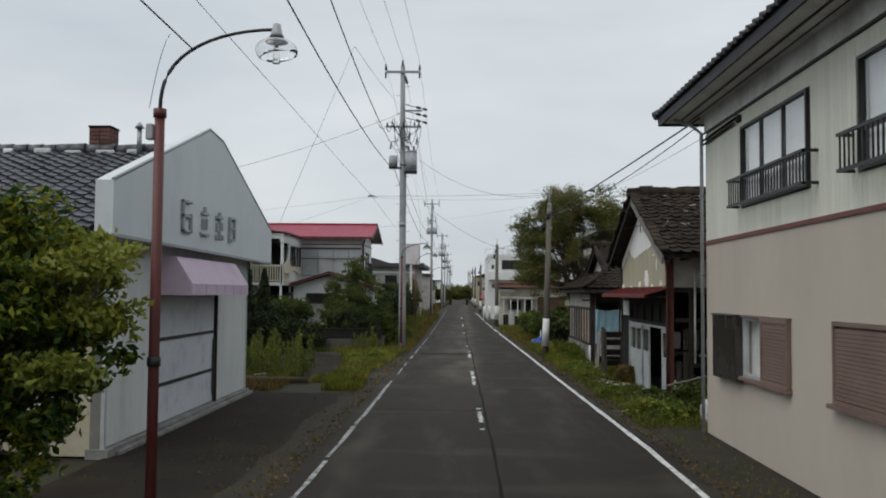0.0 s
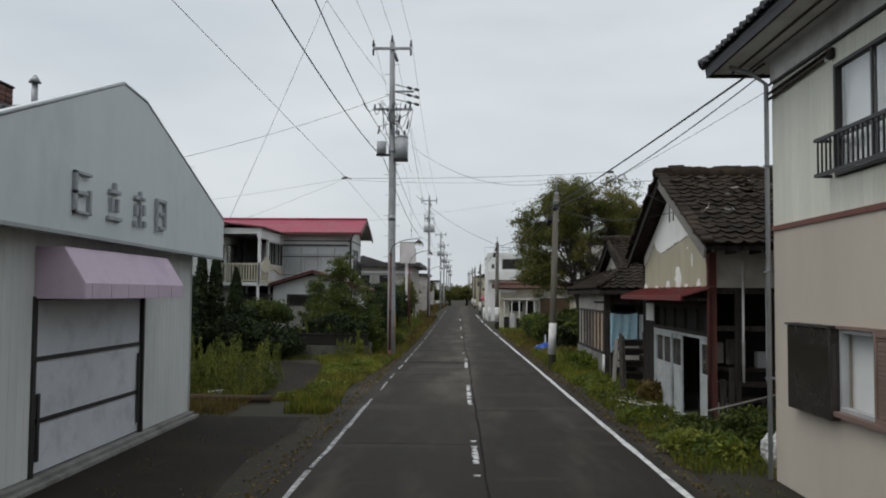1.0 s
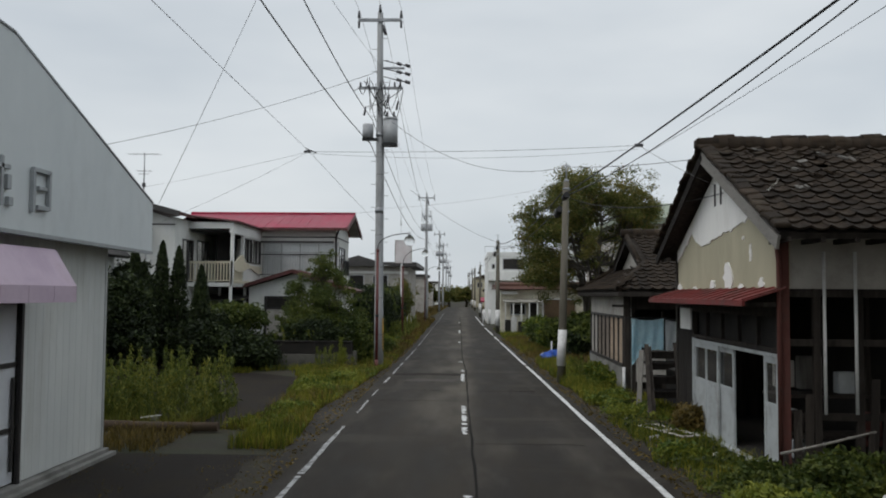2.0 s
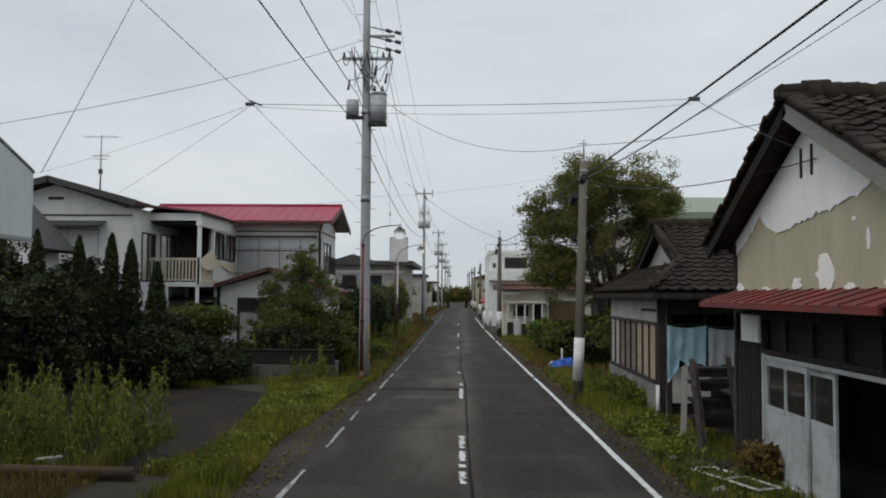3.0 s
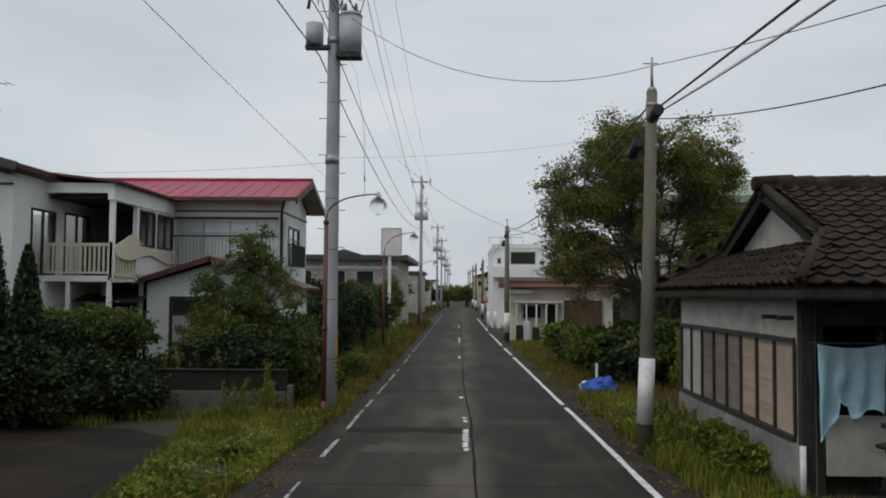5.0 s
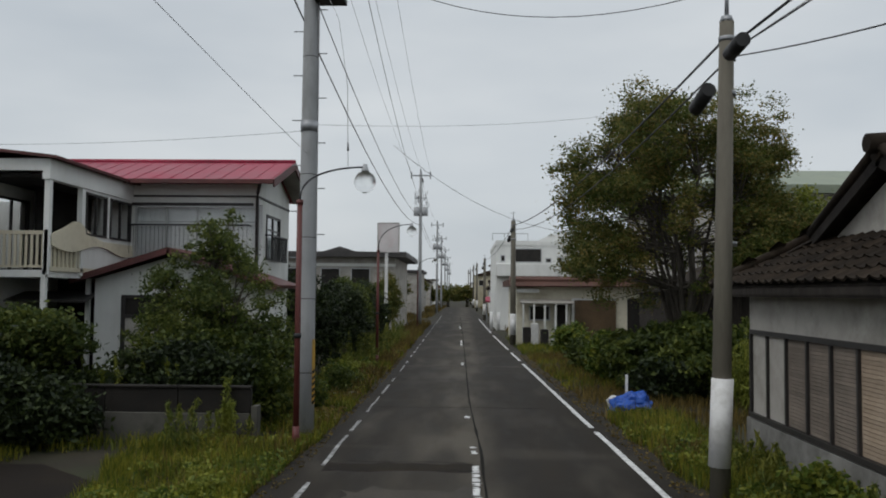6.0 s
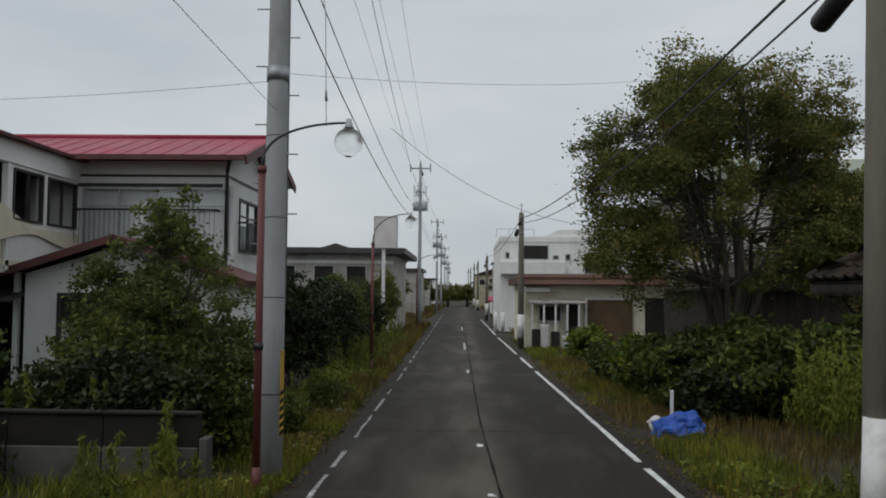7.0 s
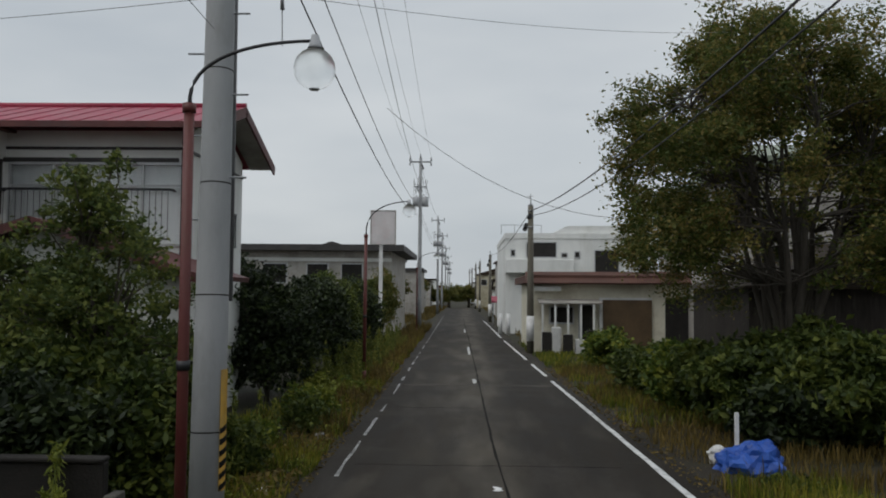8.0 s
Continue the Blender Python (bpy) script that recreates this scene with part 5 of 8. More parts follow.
# hipped roof with a small street gable
E0, EY0, EY1, RY, RZ, GX = 4.19, 30.27, 38.05, 34.16, 4.36, 5.3
EZ, GZ = 2.72, 3.34
part("roof_deck", slab([(E0, EY0, EZ), (11.5, EY0, EZ), (11.5, RY, RZ), (GX - 0.2, RY, RZ), (GX - 0.2, 32.05, 3.465)], 0.08), "timber", low)
part("roof_deck", slab([(E0, EY1, EZ), (11.5, EY1, EZ), (11.5, RY, RZ), (GX - 0.2, RY, RZ), (GX - 0.2, 36.27, 3.465)], 0.08), "timber", low)
part("hip_deck", slab([(E0, EY0, EZ), (E0, EY1, EZ), (GX, 36.1, GZ), (GX, 32.2, GZ)], 0.08), "timber", low)
part("street_gable", prism([(32.3, 3.36), (36.0, 3.36), (RY, 4.12)], "x", GX, GX + 0.06), "oldplaster", low, "grey plaster gable triangle")
for sgn in (-1, 1):
    part("verge_board", slab([(GX - 0.22, RY + sgn * 2.05, 3.45), (GX - 0.17, RY + sgn * 2.05, 3.45), (GX - 0.17, RY, RZ - 0.04), (GX - 0.22, RY, RZ - 0.04)], 0.14), "darkwood", low)
    part("hip_ridge", tube([(E0, RY + sgn * 3.89, EZ + 0.06), (GX - 0.1, RY + sgn * 2.05, 3.5)], 0.085, 0.085), "oldtile", low)
    part("verge_tile", tube([(GX - 0.2, RY + sgn * 2.1, 3.5), (GX - 0.2, RY, RZ + 0.07)], 0.07, 0.07), "oldtile", low)
part("eave_board", boxes((E0 - 0.02, E0 + 0.02, EY0, EY1, 2.6, 2.69), (E0, 11.5, EY0 - 0.02, EY0 + 0.02, 2.6, 2.69)), "timber", low)
part("eave_lining", boxes((E0, 4.5, EY0, EY1, 2.57, 2.6), (4.5, 11.4, EY0, 31.0, 2.57, 2.6)), "timber", low)
ridge(low, (GX - 0.35, RY, RZ + 0.1), (11.5, RY, RZ + 0.1), 0.13, "oldtile", wobble=0.015)
ridge(low, (GX - 0.25, RY, RZ + 0.02), (11.5, RY, RZ + 0.02), 0.16, "oldtile", name="ridge_base")

# leaning timbers of a collapsed shed between the houses
shed = thing("collapsed_shed", (6, 28.8, 0), "collapsed dark timber lean-to between two houses", "shed")
# back and roof sheets are near-black, standing in for shade inside the heap
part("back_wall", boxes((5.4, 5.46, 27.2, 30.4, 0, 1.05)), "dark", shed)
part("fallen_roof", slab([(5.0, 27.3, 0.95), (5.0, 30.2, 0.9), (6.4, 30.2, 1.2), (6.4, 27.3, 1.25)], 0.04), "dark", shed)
part("side_panel", boxes((4.9, 6.6, 27.0, 27.06, 0, 1.9)), "darkwood", shed)
for k, (x0, y0, x1, y1, z1) in enumerate(((4.22, 26.95, 4.42, 28.3, 1.5), (4.30, 26.97, 4.50, 28.4, 1.44), (4.95, 27.2, 5.02, 28.1, 1.55), (4.98, 27.15, 5.1, 27.6, 1.75))):
    part("leaning_timber", slab([(x0, y0, 0.0), (x0 + 0.09, y0 - 0.03, 0.0), (x1 + 0.09, y1 - 0.03, z1), (x1, y1, z1)], 0.04), "timber", shed)
for z, y0 in ((1.27, 28.5), (1.02, 28.42), (0.7, 28.36), (0.38, 28.3)):
    part("cross_board", boxes((4.5, 5.4, y0, y0 + 0.5, z, z + 0.05), (4.5, 5.4, y0 + 0.02, y0 + 0.05, z - 0.12, z)), "darkwood", shed)
part("pale_post", slab([(4.16, 27.95, -0.03), (4.26, 27.92, -0.03), (4.42, 28.36, 1.36), (4.32, 28.4, 1.36)], 0.07), "palewood", shed, "pale peeling post")
part("near_post", boxes((4.88, 4.95, 27.08, 27.15, -0.05, 1.7)), "greywood", shed)


# ---------------------------------------------------------------- white house with a crimson roof
villa = thing("white_house", (-10, 46, 0), "white two-storey house with crimson metal roof and balcony", "house")
# gabled block
part("gable_wall", prism([(-15.6, 0), (-10.45, 0), (-10.45, 5.3), (-13.0, 6.12), (-15.6, 5.3)], "y", 39.8, 40.0), "whitehouse", villa)
part("gable_vent", boxes((-13.2, -12.7, 39.77, 39.8, 5.62, 5.72)), "frame", villa)
part("belt", boxes((-15.6, -10.44, 39.77, 39.8, 5.1, 5.15)), "frame", villa)
part("side_wall", wall("x", -10.65, -10.45, 40.0, 46.0, 0, 5.4, [(40.65, 41.9, 3.0, 4.65), (42.4, 43.9, 3.0, 4.7)]), "whitehouse", villa)
part("outer_wall", boxes((-15.6, -15.4, 40, 50, 0, 5.3), (-15.4, -8.75, 49.8, 50.0, 0, 5.3)), "whitehouse", villa)
window(villa, "x", -10.45, -1, 40.65, 41.9, 3.0, 4.65, 2, "frame", 0.05)
window(villa, "x", -10.45, -1, 42.4, 43.9, 3.0, 4.7, 2, "frame", 0.05)
part("window_canopy", slab([(-13.8, 39.2, 4.75), (-11.3, 39.2, 4.75), (-11.3, 39.8, 4.95), (-13.8, 39.8, 4.95)], 0.06), "darkroof", villa)
window(villa, "y", 39.8, 1, -13.6, -11.5, 3.5, 4.7, 2, "aluminium", 0.05, curtain="curtain")
part("roof_plate", slab([(-10.1, 39.3, 5.55), (-10.1, 48.0, 5.55), (-13.0, 48.0, 6.33), (-13.0, 39.3, 6.33)], 0.12), "maroon", villa)
part("roof_plate", slab([(-16.0, 39.3, 5.55), (-16.0, 48.0, 5.55), (-13.0, 48.0, 6.33), (-13.0, 39.3, 6.33)], 0.12), "maroon", villa)
part("verge", slab([(-10.1, 39.26, 5.57), (-10.1, 39.32, 5.57), (-13.0, 39.32, 6.35), (-13.0, 39.26, 6.35)], 0.2), "darkroof", villa)
part("verge", slab([(-16.0, 39.26, 5.57), (-16.0, 39.32, 5.57), (-13.0, 39.32, 6.35), (-13.0, 39.26, 6.35)], 0.2), "darkroof", villa)
# balcony side
part("balcony_floor", boxes((-10.45, -8.75, 41.4, 46.0, 2.85, 3.0)), "whitehouse", villa)
part("eave_beam", boxes((-8.85, -8.68, 41.35, 46.0, 4.92, 5.35), (-10.45, -8.85, 41.35, 41.5, 5.1, 5.35)), "whitehouse", villa)
part("porch_roof", slab([(-8.5, 41.2, 5.4), (-8.5, 46.0, 5.4), (-10.5, 46.0, 5.62), (-10.5, 41.2, 5.62)], 0.06), "maroon", villa)
bal = part("balcony_rail", boxes((-10.45, -8.78, 41.42, 41.47, 3.75, 3.83), (-10.45, -8.78, 41.42, 41.47, 3.05, 3.1), (-8.8, -8.72, 41.4, 41.48, 2.95, 3.85)), "creamrail", villa, "cream painted balcony railing")
for k in range(14):
    part("baluster", boxes((-10.4 + 0.118 * k, -10.35 + 0.118 * k, 41.43, 41.46, 3.1, 3.75)), "creamrail", bal)
bm = bmesh.new()
rows = []
for k in range(21):
    u = k / 20
    top = 3.75 + 0.42 * max(0, 1 - abs(u - 0.28) / 0.3) ** 1.3
    rows.append([bm.verts.new((-8.66, 41.5 + 4.4 * u, 3.52 - 0.1 * math.sin(u * 9))), bm.verts.new((-8.70, 41.5 + 4.4 * u, top)), bm.verts.new((-8.76, 41.5 + 4.4 * u, top)), bm.verts.new((-8.7, 41.5 + 4.4 * u, 3.52 - 0.1 * math.sin(u * 9)))])
for p, q in zip(rows, rows[1:]):
    for k in range(4):
        bm.faces.new((p[k], p[(k + 1) % 4], q[(k + 1) % 4], q[k]))
bm.faces.new(rows[0]), bm.faces.new(rows[-1][::-1])
bmesh.ops.recalc_face_normals(bm, faces=bm.faces[:])
part("balcony_drape", bm, "creamrail", villa, "cream cloth draped over the balcony rail")
part("balcony_bottom_rail", boxes((-8.8, -8.7, 41.48, 46.0, 2.98, 3.08), (-8.8, -8.7, 41.48, 46.0, 3.66, 3.74)), "creamrail", bal)
for k in range(22):
    part("panel_rib", boxes((-8.78, -8.74, 41.6 + 0.19 * k, 41.67 + 0.19 * k, 3.08, 3.66)), "creamrail", bal)
for yy in (41.46, 43.0):
    part("balcony_post", boxes((-8.82, -8.7, yy - 0.06, yy + 0.06, 2.9, 4.95)), "whitehouse", villa)
for yy in (41.46, 43.6):
    part("lower_post", boxes((-8.85, -8.75, yy - 0.05, yy + 0.05, 0, 2.9), (-9.9, -9.8, yy - 0.05, yy + 0.05, 0, 2.9)), "whitehouse", villa)
part("gallery_wall", wall("x", -8.85, -8.72, 43.1, 46.0, 3.0, 4.92, [(43.15, 44.3, 3.85, 4.85), (44.5, 45.8, 3.85, 4.85)]), "whitehouse", villa)
window(villa, "x", -8.72, -1, 43.15, 44.3, 3.85, 4.85, 2, "frame", 0.05, glazed=False)
window(villa, "x", -8.72, -1, 44.5, 45.8, 3.85, 4.85, 2, "frame", 0.05, glazed=False)
# near-black sheets give the gallery and the space under the balcony painted shade
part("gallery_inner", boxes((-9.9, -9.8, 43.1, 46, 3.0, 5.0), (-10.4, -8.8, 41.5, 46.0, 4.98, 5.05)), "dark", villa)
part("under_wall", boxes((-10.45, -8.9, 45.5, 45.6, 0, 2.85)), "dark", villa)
# crimson roofed wing
part("wing_wall", wall("y", 45.9, 46.1, -10.45, -5.4, 0, 5.4, [(-8.62, -5.34, 3.3, 4.82)]), "whitehouse", villa)
part("wing_end_wall", wall("x", -5.6, -5.4, 46.1, 49.9, 0, 5.4, [(46.9, 48.6, 3.45, 4.7)]), "whitehouse", villa)
part("wing_gable", prism([(46.1, 5.4), (49.9, 5.4), (48.0, 6.08)], "x", -5.6, -5.4), "whitehouse", villa)
part("wing_back", boxes((-8.75, -5.6, 49.7, 49.9, 0, 5.4)), "whitehouse", villa)
# floor coloured near-black as shade behind the wing windows
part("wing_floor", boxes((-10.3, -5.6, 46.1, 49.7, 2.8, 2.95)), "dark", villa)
window(villa, "y", 45.9, 1, -8.62, -5.34, 3.3, 4.82, 4, "aluminium", 0.045, cross=(4.4,), curtain="curtain")
rail2 = part("window_rail", boxes((-8.7, -5.55, 45.62, 45.66, 4.28, 4.32), (-8.7, -5.55, 45.62, 45.66, 3.4, 3.43), (-8.7, -8.67, 45.62, 45.9, 4.28, 4.32), (-5.58, -5.55, 45.62, 45.9, 4.28, 4.32)), "iron", villa)
for k in range(29):
    part("baluster", boxes((-8.68 + 0.11 * k, -8.672 + 0.11 * k, 45.63, 45.64, 3.43, 4.28)), "iron", rail2)
part("window_head", boxes((-8.75, -5.5, 45.86, 45.9, 4.82, 4.9)), "frame", villa)
window(villa, "x", -5.4, -1, 46.9, 48.6, 3.45, 4.7, 2, "frame", 0.06, cross=(4.3,), curtain="greycloth")
rail3 = part("window_rail", boxes((-5.22, -5.18, 46.8, 48.7, 4.1, 4.14), (-5.22, -5.18, 46.8, 48.7, 3.42, 3.45), (-5.4, -5.22, 46.8, 46.83, 4.1, 4.14), (-5.4, -5.22, 48.67, 48.7, 4.1, 4.14)), "iron", villa)
for k in range(16):
    part("baluster", boxes((-5.21, -5.19, 46.82 + 0.124 * k, 46.84 + 0.124 * k, 3.45, 4.1)), "iron", rail3)
part("belt", boxes((-8.75, -5.38, 45.87, 45.9, 5.05, 5.1), (-5.4, -5.37, 45.88, 49.9, 5.05, 5.1)), "frame", villa)
part("wing_roof", slab([(-12.5, 45.25, 5.45), (-4.85, 45.25, 5.45), (-4.85, 47.95, 6.29), (-12.5, 47.95, 6.29)], 0.08), "redroof", villa, "crimson ribbed metal roof")
part("wing_roof", slab([(-12.5, 50.65, 5.45), (-4.85, 50.65, 5.45), (-4.85, 47.95, 6.29), (-12.5, 47.95, 6.29)], 0.08), "redroof", villa)
for k in range(18):
    x = -12.4 + 0.44 * k
    part("roof_rib", slab([(x, 45.24, 5.461), (x + 0.03, 45.24, 5.461), (x + 0.03, 47.95, 6.301), (x, 47.95, 6.301)], 0.02), "redroof", villa)
part("ridge_cap", tube([(-12.5, 47.95, 6.30), (-4.83, 47.95, 6.30)], 0.07), "redroof", villa)
part("eave_gutter", boxes((-9.0, -4.85, 45.17, 45.25, 5.33, 5.44)), "maroon", villa)
for sgn in (-1, 1):
    part("verge", slab([(-4.86, 47.95 + sgn * 2.72, 5.44), (-4.82, 47.95 + sgn * 2.72, 5.44), (-4.82, 47.95, 6.29), (-4.86, 47.95, 6.29)], 0.2), "maroon", villa)
    part("soffit", slab([(-5.4, 47.95 + sgn * 2.65, 5.38), (-4.87, 47.95 + sgn * 2.65, 5.38), (-4.87, 47.95, 6.20), (-5.4, 47.95, 6.20)], 0.02), "oldplaster", villa)
part("downpipe", tube([(-5.2, 45.3, 5.35), (-5.35, 45.7, 5.15), (-5.38, 45.8, 5.0), (-5.38, 45.8, 0)], 0.045), "frame", villa)
# low annex with a maroon gable
part("annex_wall", prism([(-8.6, 0), (-4.6, 0), (-4.6, 2.75), (-6.7, 3.42), (-8.6, 2.85)], "y", 43.5, 43.62), "whitehouse", villa)
part("annex_side", boxes((-4.72, -4.6, 43.62, 45.9, 0, 2.75)), "whitehouse", villa)
part("annex_side", boxes((-8.6, -8.48, 43.62, 45.9, 0, 2.8)), "whitehouse", villa)
for x0, z0 in ((-9.05, 2.85), (-4.2, 2.74)):
    part("annex_roof", slab([(x0, 43.1, z0), (x0, 46.0, z0), (-6.75, 46.0, 3.58), (-6.75, 43.1, 3.58)], 0.08), "maroon", villa, "maroon sheet roof")
    part("annex_verge", slab([(x0, 43.05, z0 + 0.01), (x0, 43.1, z0 + 0.01), (-6.75, 43.1, 3.59), (-6.75, 43.05, 3.59)], 0.14), "maroon", villa)
an = part("annex_door_frame", boxes((-7.95, -7.85, 43.44, 43.5, 0.0, 2.48), (-6.7, -6.6, 43.44, 43.5, 0, 2.48), (-7.85, -6.7, 43.44, 43.5, 2.4, 2.48), (-7.85, -6.7, 43.44, 43.5, 1.95, 2.03)), "frame", villa)
part("annex_door", boxes((-7.85, -7.3, 43.46, 43.5, 0.02, 1.95), (-7.28, -6.7, 43.47, 43.5, 0.02, 1.95)), "oldplaster", an)
part("annex_glass", boxes((-7.85, -6.7, 43.48, 43.498, 2.03, 2.4)), "dark", an)
part("lower_eave", slab([(-10.5, 42.9, 2.35), (-8.6, 42.9, 2.35), (-8.6, 43.9, 2.55), (-10.5, 43.9, 2.55)], 0.05), "darkroof", villa)
ant = thing("tv_antenna", (-12.7, 42.5, 6.1), "grey metal television antenna on the house roof", "antenna")
part("mast", tube([(-12.7, 42.5, 6.1), (-12.7, 42.5, 8.25)], 0.03, 0.022, 6), "steel", ant)
for z, half, n_, w in ((8.18, 0.6, 7, 0.5), (7.5, 0.28, 5, 0.35), (7.38, 0.2, 3, 0.3)):
    part("boom", tube([(-12.7 - half, 42.5, z), (-12.7 + half, 42.5, z)], 0.011, 0.011, 5), "steel", ant)
    for k in range(n_):
        x = -12.7 - half + 2 * half * k / (n_ - 1)
        part("element", tube([(x, 42.5 - w / 2, z), (x, 42.5 + w / 2, z)], 0.007, 0.007, 4), "steel", ant)
part("mast_box", boxes((-12.76, -12.64, 42.44, 42.56, 6.85, 7.02), bevel=0.01), "insulator", ant)

# small grey-roofed house beside it
hut = thing("small_house", (-14.0, 37, 0), "small white house with a steep dark gable roof", "house")
part("gable_wall", prism([(-16.0, 0), (-11.9, 0), (-11.9, 4.2), (-13.95, 6.2), (-16.0, 4.2)], "y", 36.4, 36.6), "whitehouse", hut)
part("body", boxes((-16.0, -11.9, 36.6, 37.9, 0, 4.2)), "whitehouse", hut)
for x0 in (-11.35, -16.5):
    part("roof", slab([(x0, 35.95, 3.85), (x0, 38.0, 3.85), (-13.95, 38.0, 6.45), (-13.95, 35.95, 6.45)], 0.12), "darkroof", hut)
window(hut, "y", 36.4, 1, -13.4, -12.4, 3.0, 3.9, 2, "aluminium", 0.05)

# garden wall
gw = thing("garden_wall", (-6.4, 38.6, 0), "low concrete garden wall with blackened upper panels", "wall")
for k in range(4):
    x0 = -8.8 + 1.29 * k
    part("concrete_block", boxes((x0, x0 + 1.27, 38.55, 38.75, -0.05, 0.47), bevel=0.012), "dampconcrete", gw)
    part("wall_panel", boxes((x0, x0 + 1.28, 38.58, 38.7, 0.47, 0.89), bevel=0.01), "darkconcrete", gw)
    part("coping", boxes((x0 - 0.005, x0 + 1.275, 38.55, 38.74, 0.89, 0.935), bevel=0.012), "darkconcrete", gw)
part("post", boxes((-3.63, -3.52, 38.52, 38.78, -0.05, 0.6), bevel=0.01), "dampconcrete", gw)


# ---------------------------------------------------------------- poles, lamps, cables
def utility_pole(at, top, h, full=True, group="utility poles", r=0.17):
    ob = thing("utility_pole", (at[0], at[1], 0), "tall grey concrete utility pole with crossarms and transformer", "utility pole", group)
    X, Y = at
    TX, TY = top

    def on(z):
        return X + (TX - X) * z / h, Y + (TY - Y) * z / h
    part("shaft", tube([(*on(h * k / 6), h * k / 6 - (0.15 if k == 0 else 0)) for k in range(7)], r, r * 0.62, 14), "pole", ob)
    x, y = on(h - 0.25)
    part("top_arm", boxes((x - 0.8, x + 0.8, y - 0.16, y - 0.07, h - 0.36, h - 0.26)), "steel", ob)
    for dx in (-0.78, 0.0, 0.78):
        z = h - 0.22 if dx else h
        part("insulator", tube([(x + dx, y - 0.1, z), (x + dx, y - 0.1, z + 0.12), (x + dx, y - 0.1, z + 0.26)], 0.06, 0.035), "insulator", ob)
    for dx in (-0.78, 0.78):
        part("insulator", tube([(x + dx, y - 0.1, h - 0.36), (x + dx, y - 0.1, h - 0.6)], 0.05, 0.035), "insulator", ob)
    part("bolt", tube([(x + 0.1, y - 0.1, h - 0.5), (x + 0.22, y - 0.1, h - 0.85)], 0.06, 0.06), "insulator", ob)
    if not full:
        part("second_arm", boxes((x - 0.5, x + 0.5, y - 0.15, y - 0.07, h - 2.2, h - 2.12)), "steel", ob)
        for dx in (-0.2, 0.22):
            part("transformer", tube([(x + dx * 1.6, y, h - 3.6), (x + dx * 1.6, y, h - 2.9)], 0.26, 0.26, 10), "trafo", ob)
        for k in range(10):
            q = random.Random(k + int(Y))
            part("jumper", tube(sagging((x + q.uniform(-0.7, 0.7), y, h - q.uniform(1.2, 2.0)), (x + q.uniform(-0.7, 0.7), y, h - q.uniform(2.2, 3.0)), q.uniform(0.1, 0.5), 8), 0.014, 0.014, 4), "wire", ob)
        return ob
    zb = h - 2.1
    x, y = on(zb)
    part("bracket", boxes((x - 0.1, x + 0.9, y - 0.05, y + 0.03, zb - 0.05, zb + 0.02)), "steel", ob)
    for k in range(3):
        x0 = x + 0.15
        part("insulator_string", tube([(x0, y - 0.2, zb + 0.22 - 0.3 * k), (x0 + 0.85, y - 0.5, zb - 0.05 - 0.3 * k)], 0.02, 0.02, 6), "insulator", ob)
        for q in (0.62, 0.95):
            c = Vector((x0, y - 0.2, zb + 0.22 - 0.3 * k)).lerp(Vector((x0 + 0.95, y - 0.55, zb - 0.08 - 0.3 * k)), q)
            part("insulator_disc", tube([c - Vector((0.09, 0, -0.03)), c + Vector((0.09, 0, -0.03))], 0.06, 0.06, 8), "insulator", ob)
    za = h - 2.9
    x, y = on(za)
    part("second_arm", boxes((x - 0.75, x + 0.85, y - 0.17, y - 0.09, za - 0.04, za + 0.05)), "steel", ob)
    for dx in (-0.7, 0.55, 0.75):
        part("insulator", tube([(x + dx, y - 0.13, za + 0.05), (x + dx, y - 0.13, za + 0.22)], 0.045, 0.03), "insulator", ob)
    zt = h - 4.5
    x, y = on(zt)
    tr = part("transformer", tube([(x + 0.4, y - 0.1, zt - 0.45), (x + 0.4, y - 0.1, zt + 0.42)], 0.26, 0.26, 16), "trafo", ob)
    part("transformer_lid", tube([(x + 0.4, y - 0.1, zt + 0.42), (x + 0.4, y - 0.1, zt + 0.5)], 0.28, 0.22, 16), "trafo", tr)
    part("transformer_foot", boxes((x + 0.1, x + 0.66, y - 0.3, y + 0.1, zt - 0.55, zt - 0.46)), "iron", tr)
    for dx in (0.28, 0.52):
        part("bushing", tube([(x + dx, y - 0.1, zt + 0.5), (x + dx, y - 0.1, zt + 0.72)], 0.045, 0.03), "insulator", tr)
    t2 = part("switch_box", tube([(x - 0.42, y - 0.1, zt - 0.25), (x - 0.42, y - 0.1, zt + 0.25)], 0.2, 0.2, 14), "trafo", ob)
    part("switch_base", boxes((x - 0.62, x - 0.05, y - 0.2, y, zt - 0.34, zt - 0.26)), "iron", t2)
    for k in range(16):
        q = random.Random(k + 7)
        part("jumper", tube(sagging((x + q.uniform(-0.75, 0.9), y - 0.15, za + q.uniform(-0.1, 0.4)), (x + q.uniform(-0.5, 0.7), y - 0.12, zt + q.uniform(0.2, 0.9)), q.uniform(0.05, 0.45), 8), 0.012, 0.012, 4), "wire", ob)
    for dx, dz in ((-0.55, 0.55), (0.62, 0.75), (0.3, 1.0)):
        part("fuse_cutout", tube([(x + dx, y - 0.25, zt + dz), (x + dx + 0.06, y - 0.3, zt + dz + 0.32)], 0.04, 0.03, 8), "insulator", ob)
    part("cable_loop", tube(sagging((x - 0.75, y - 0.15, za), (x - 0.45, y - 0.15, za + 0.35), 0.4, 10), 0.014, 0.014, 5), "wire", ob)
    part("cable_loop", tube(sagging((x - 1.2, y - 0.15, za + 0.3), (x - 0.7, y - 0.15, za + 0.1), 0.3, 10), 0.012, 0.012, 5), "wire", ob)
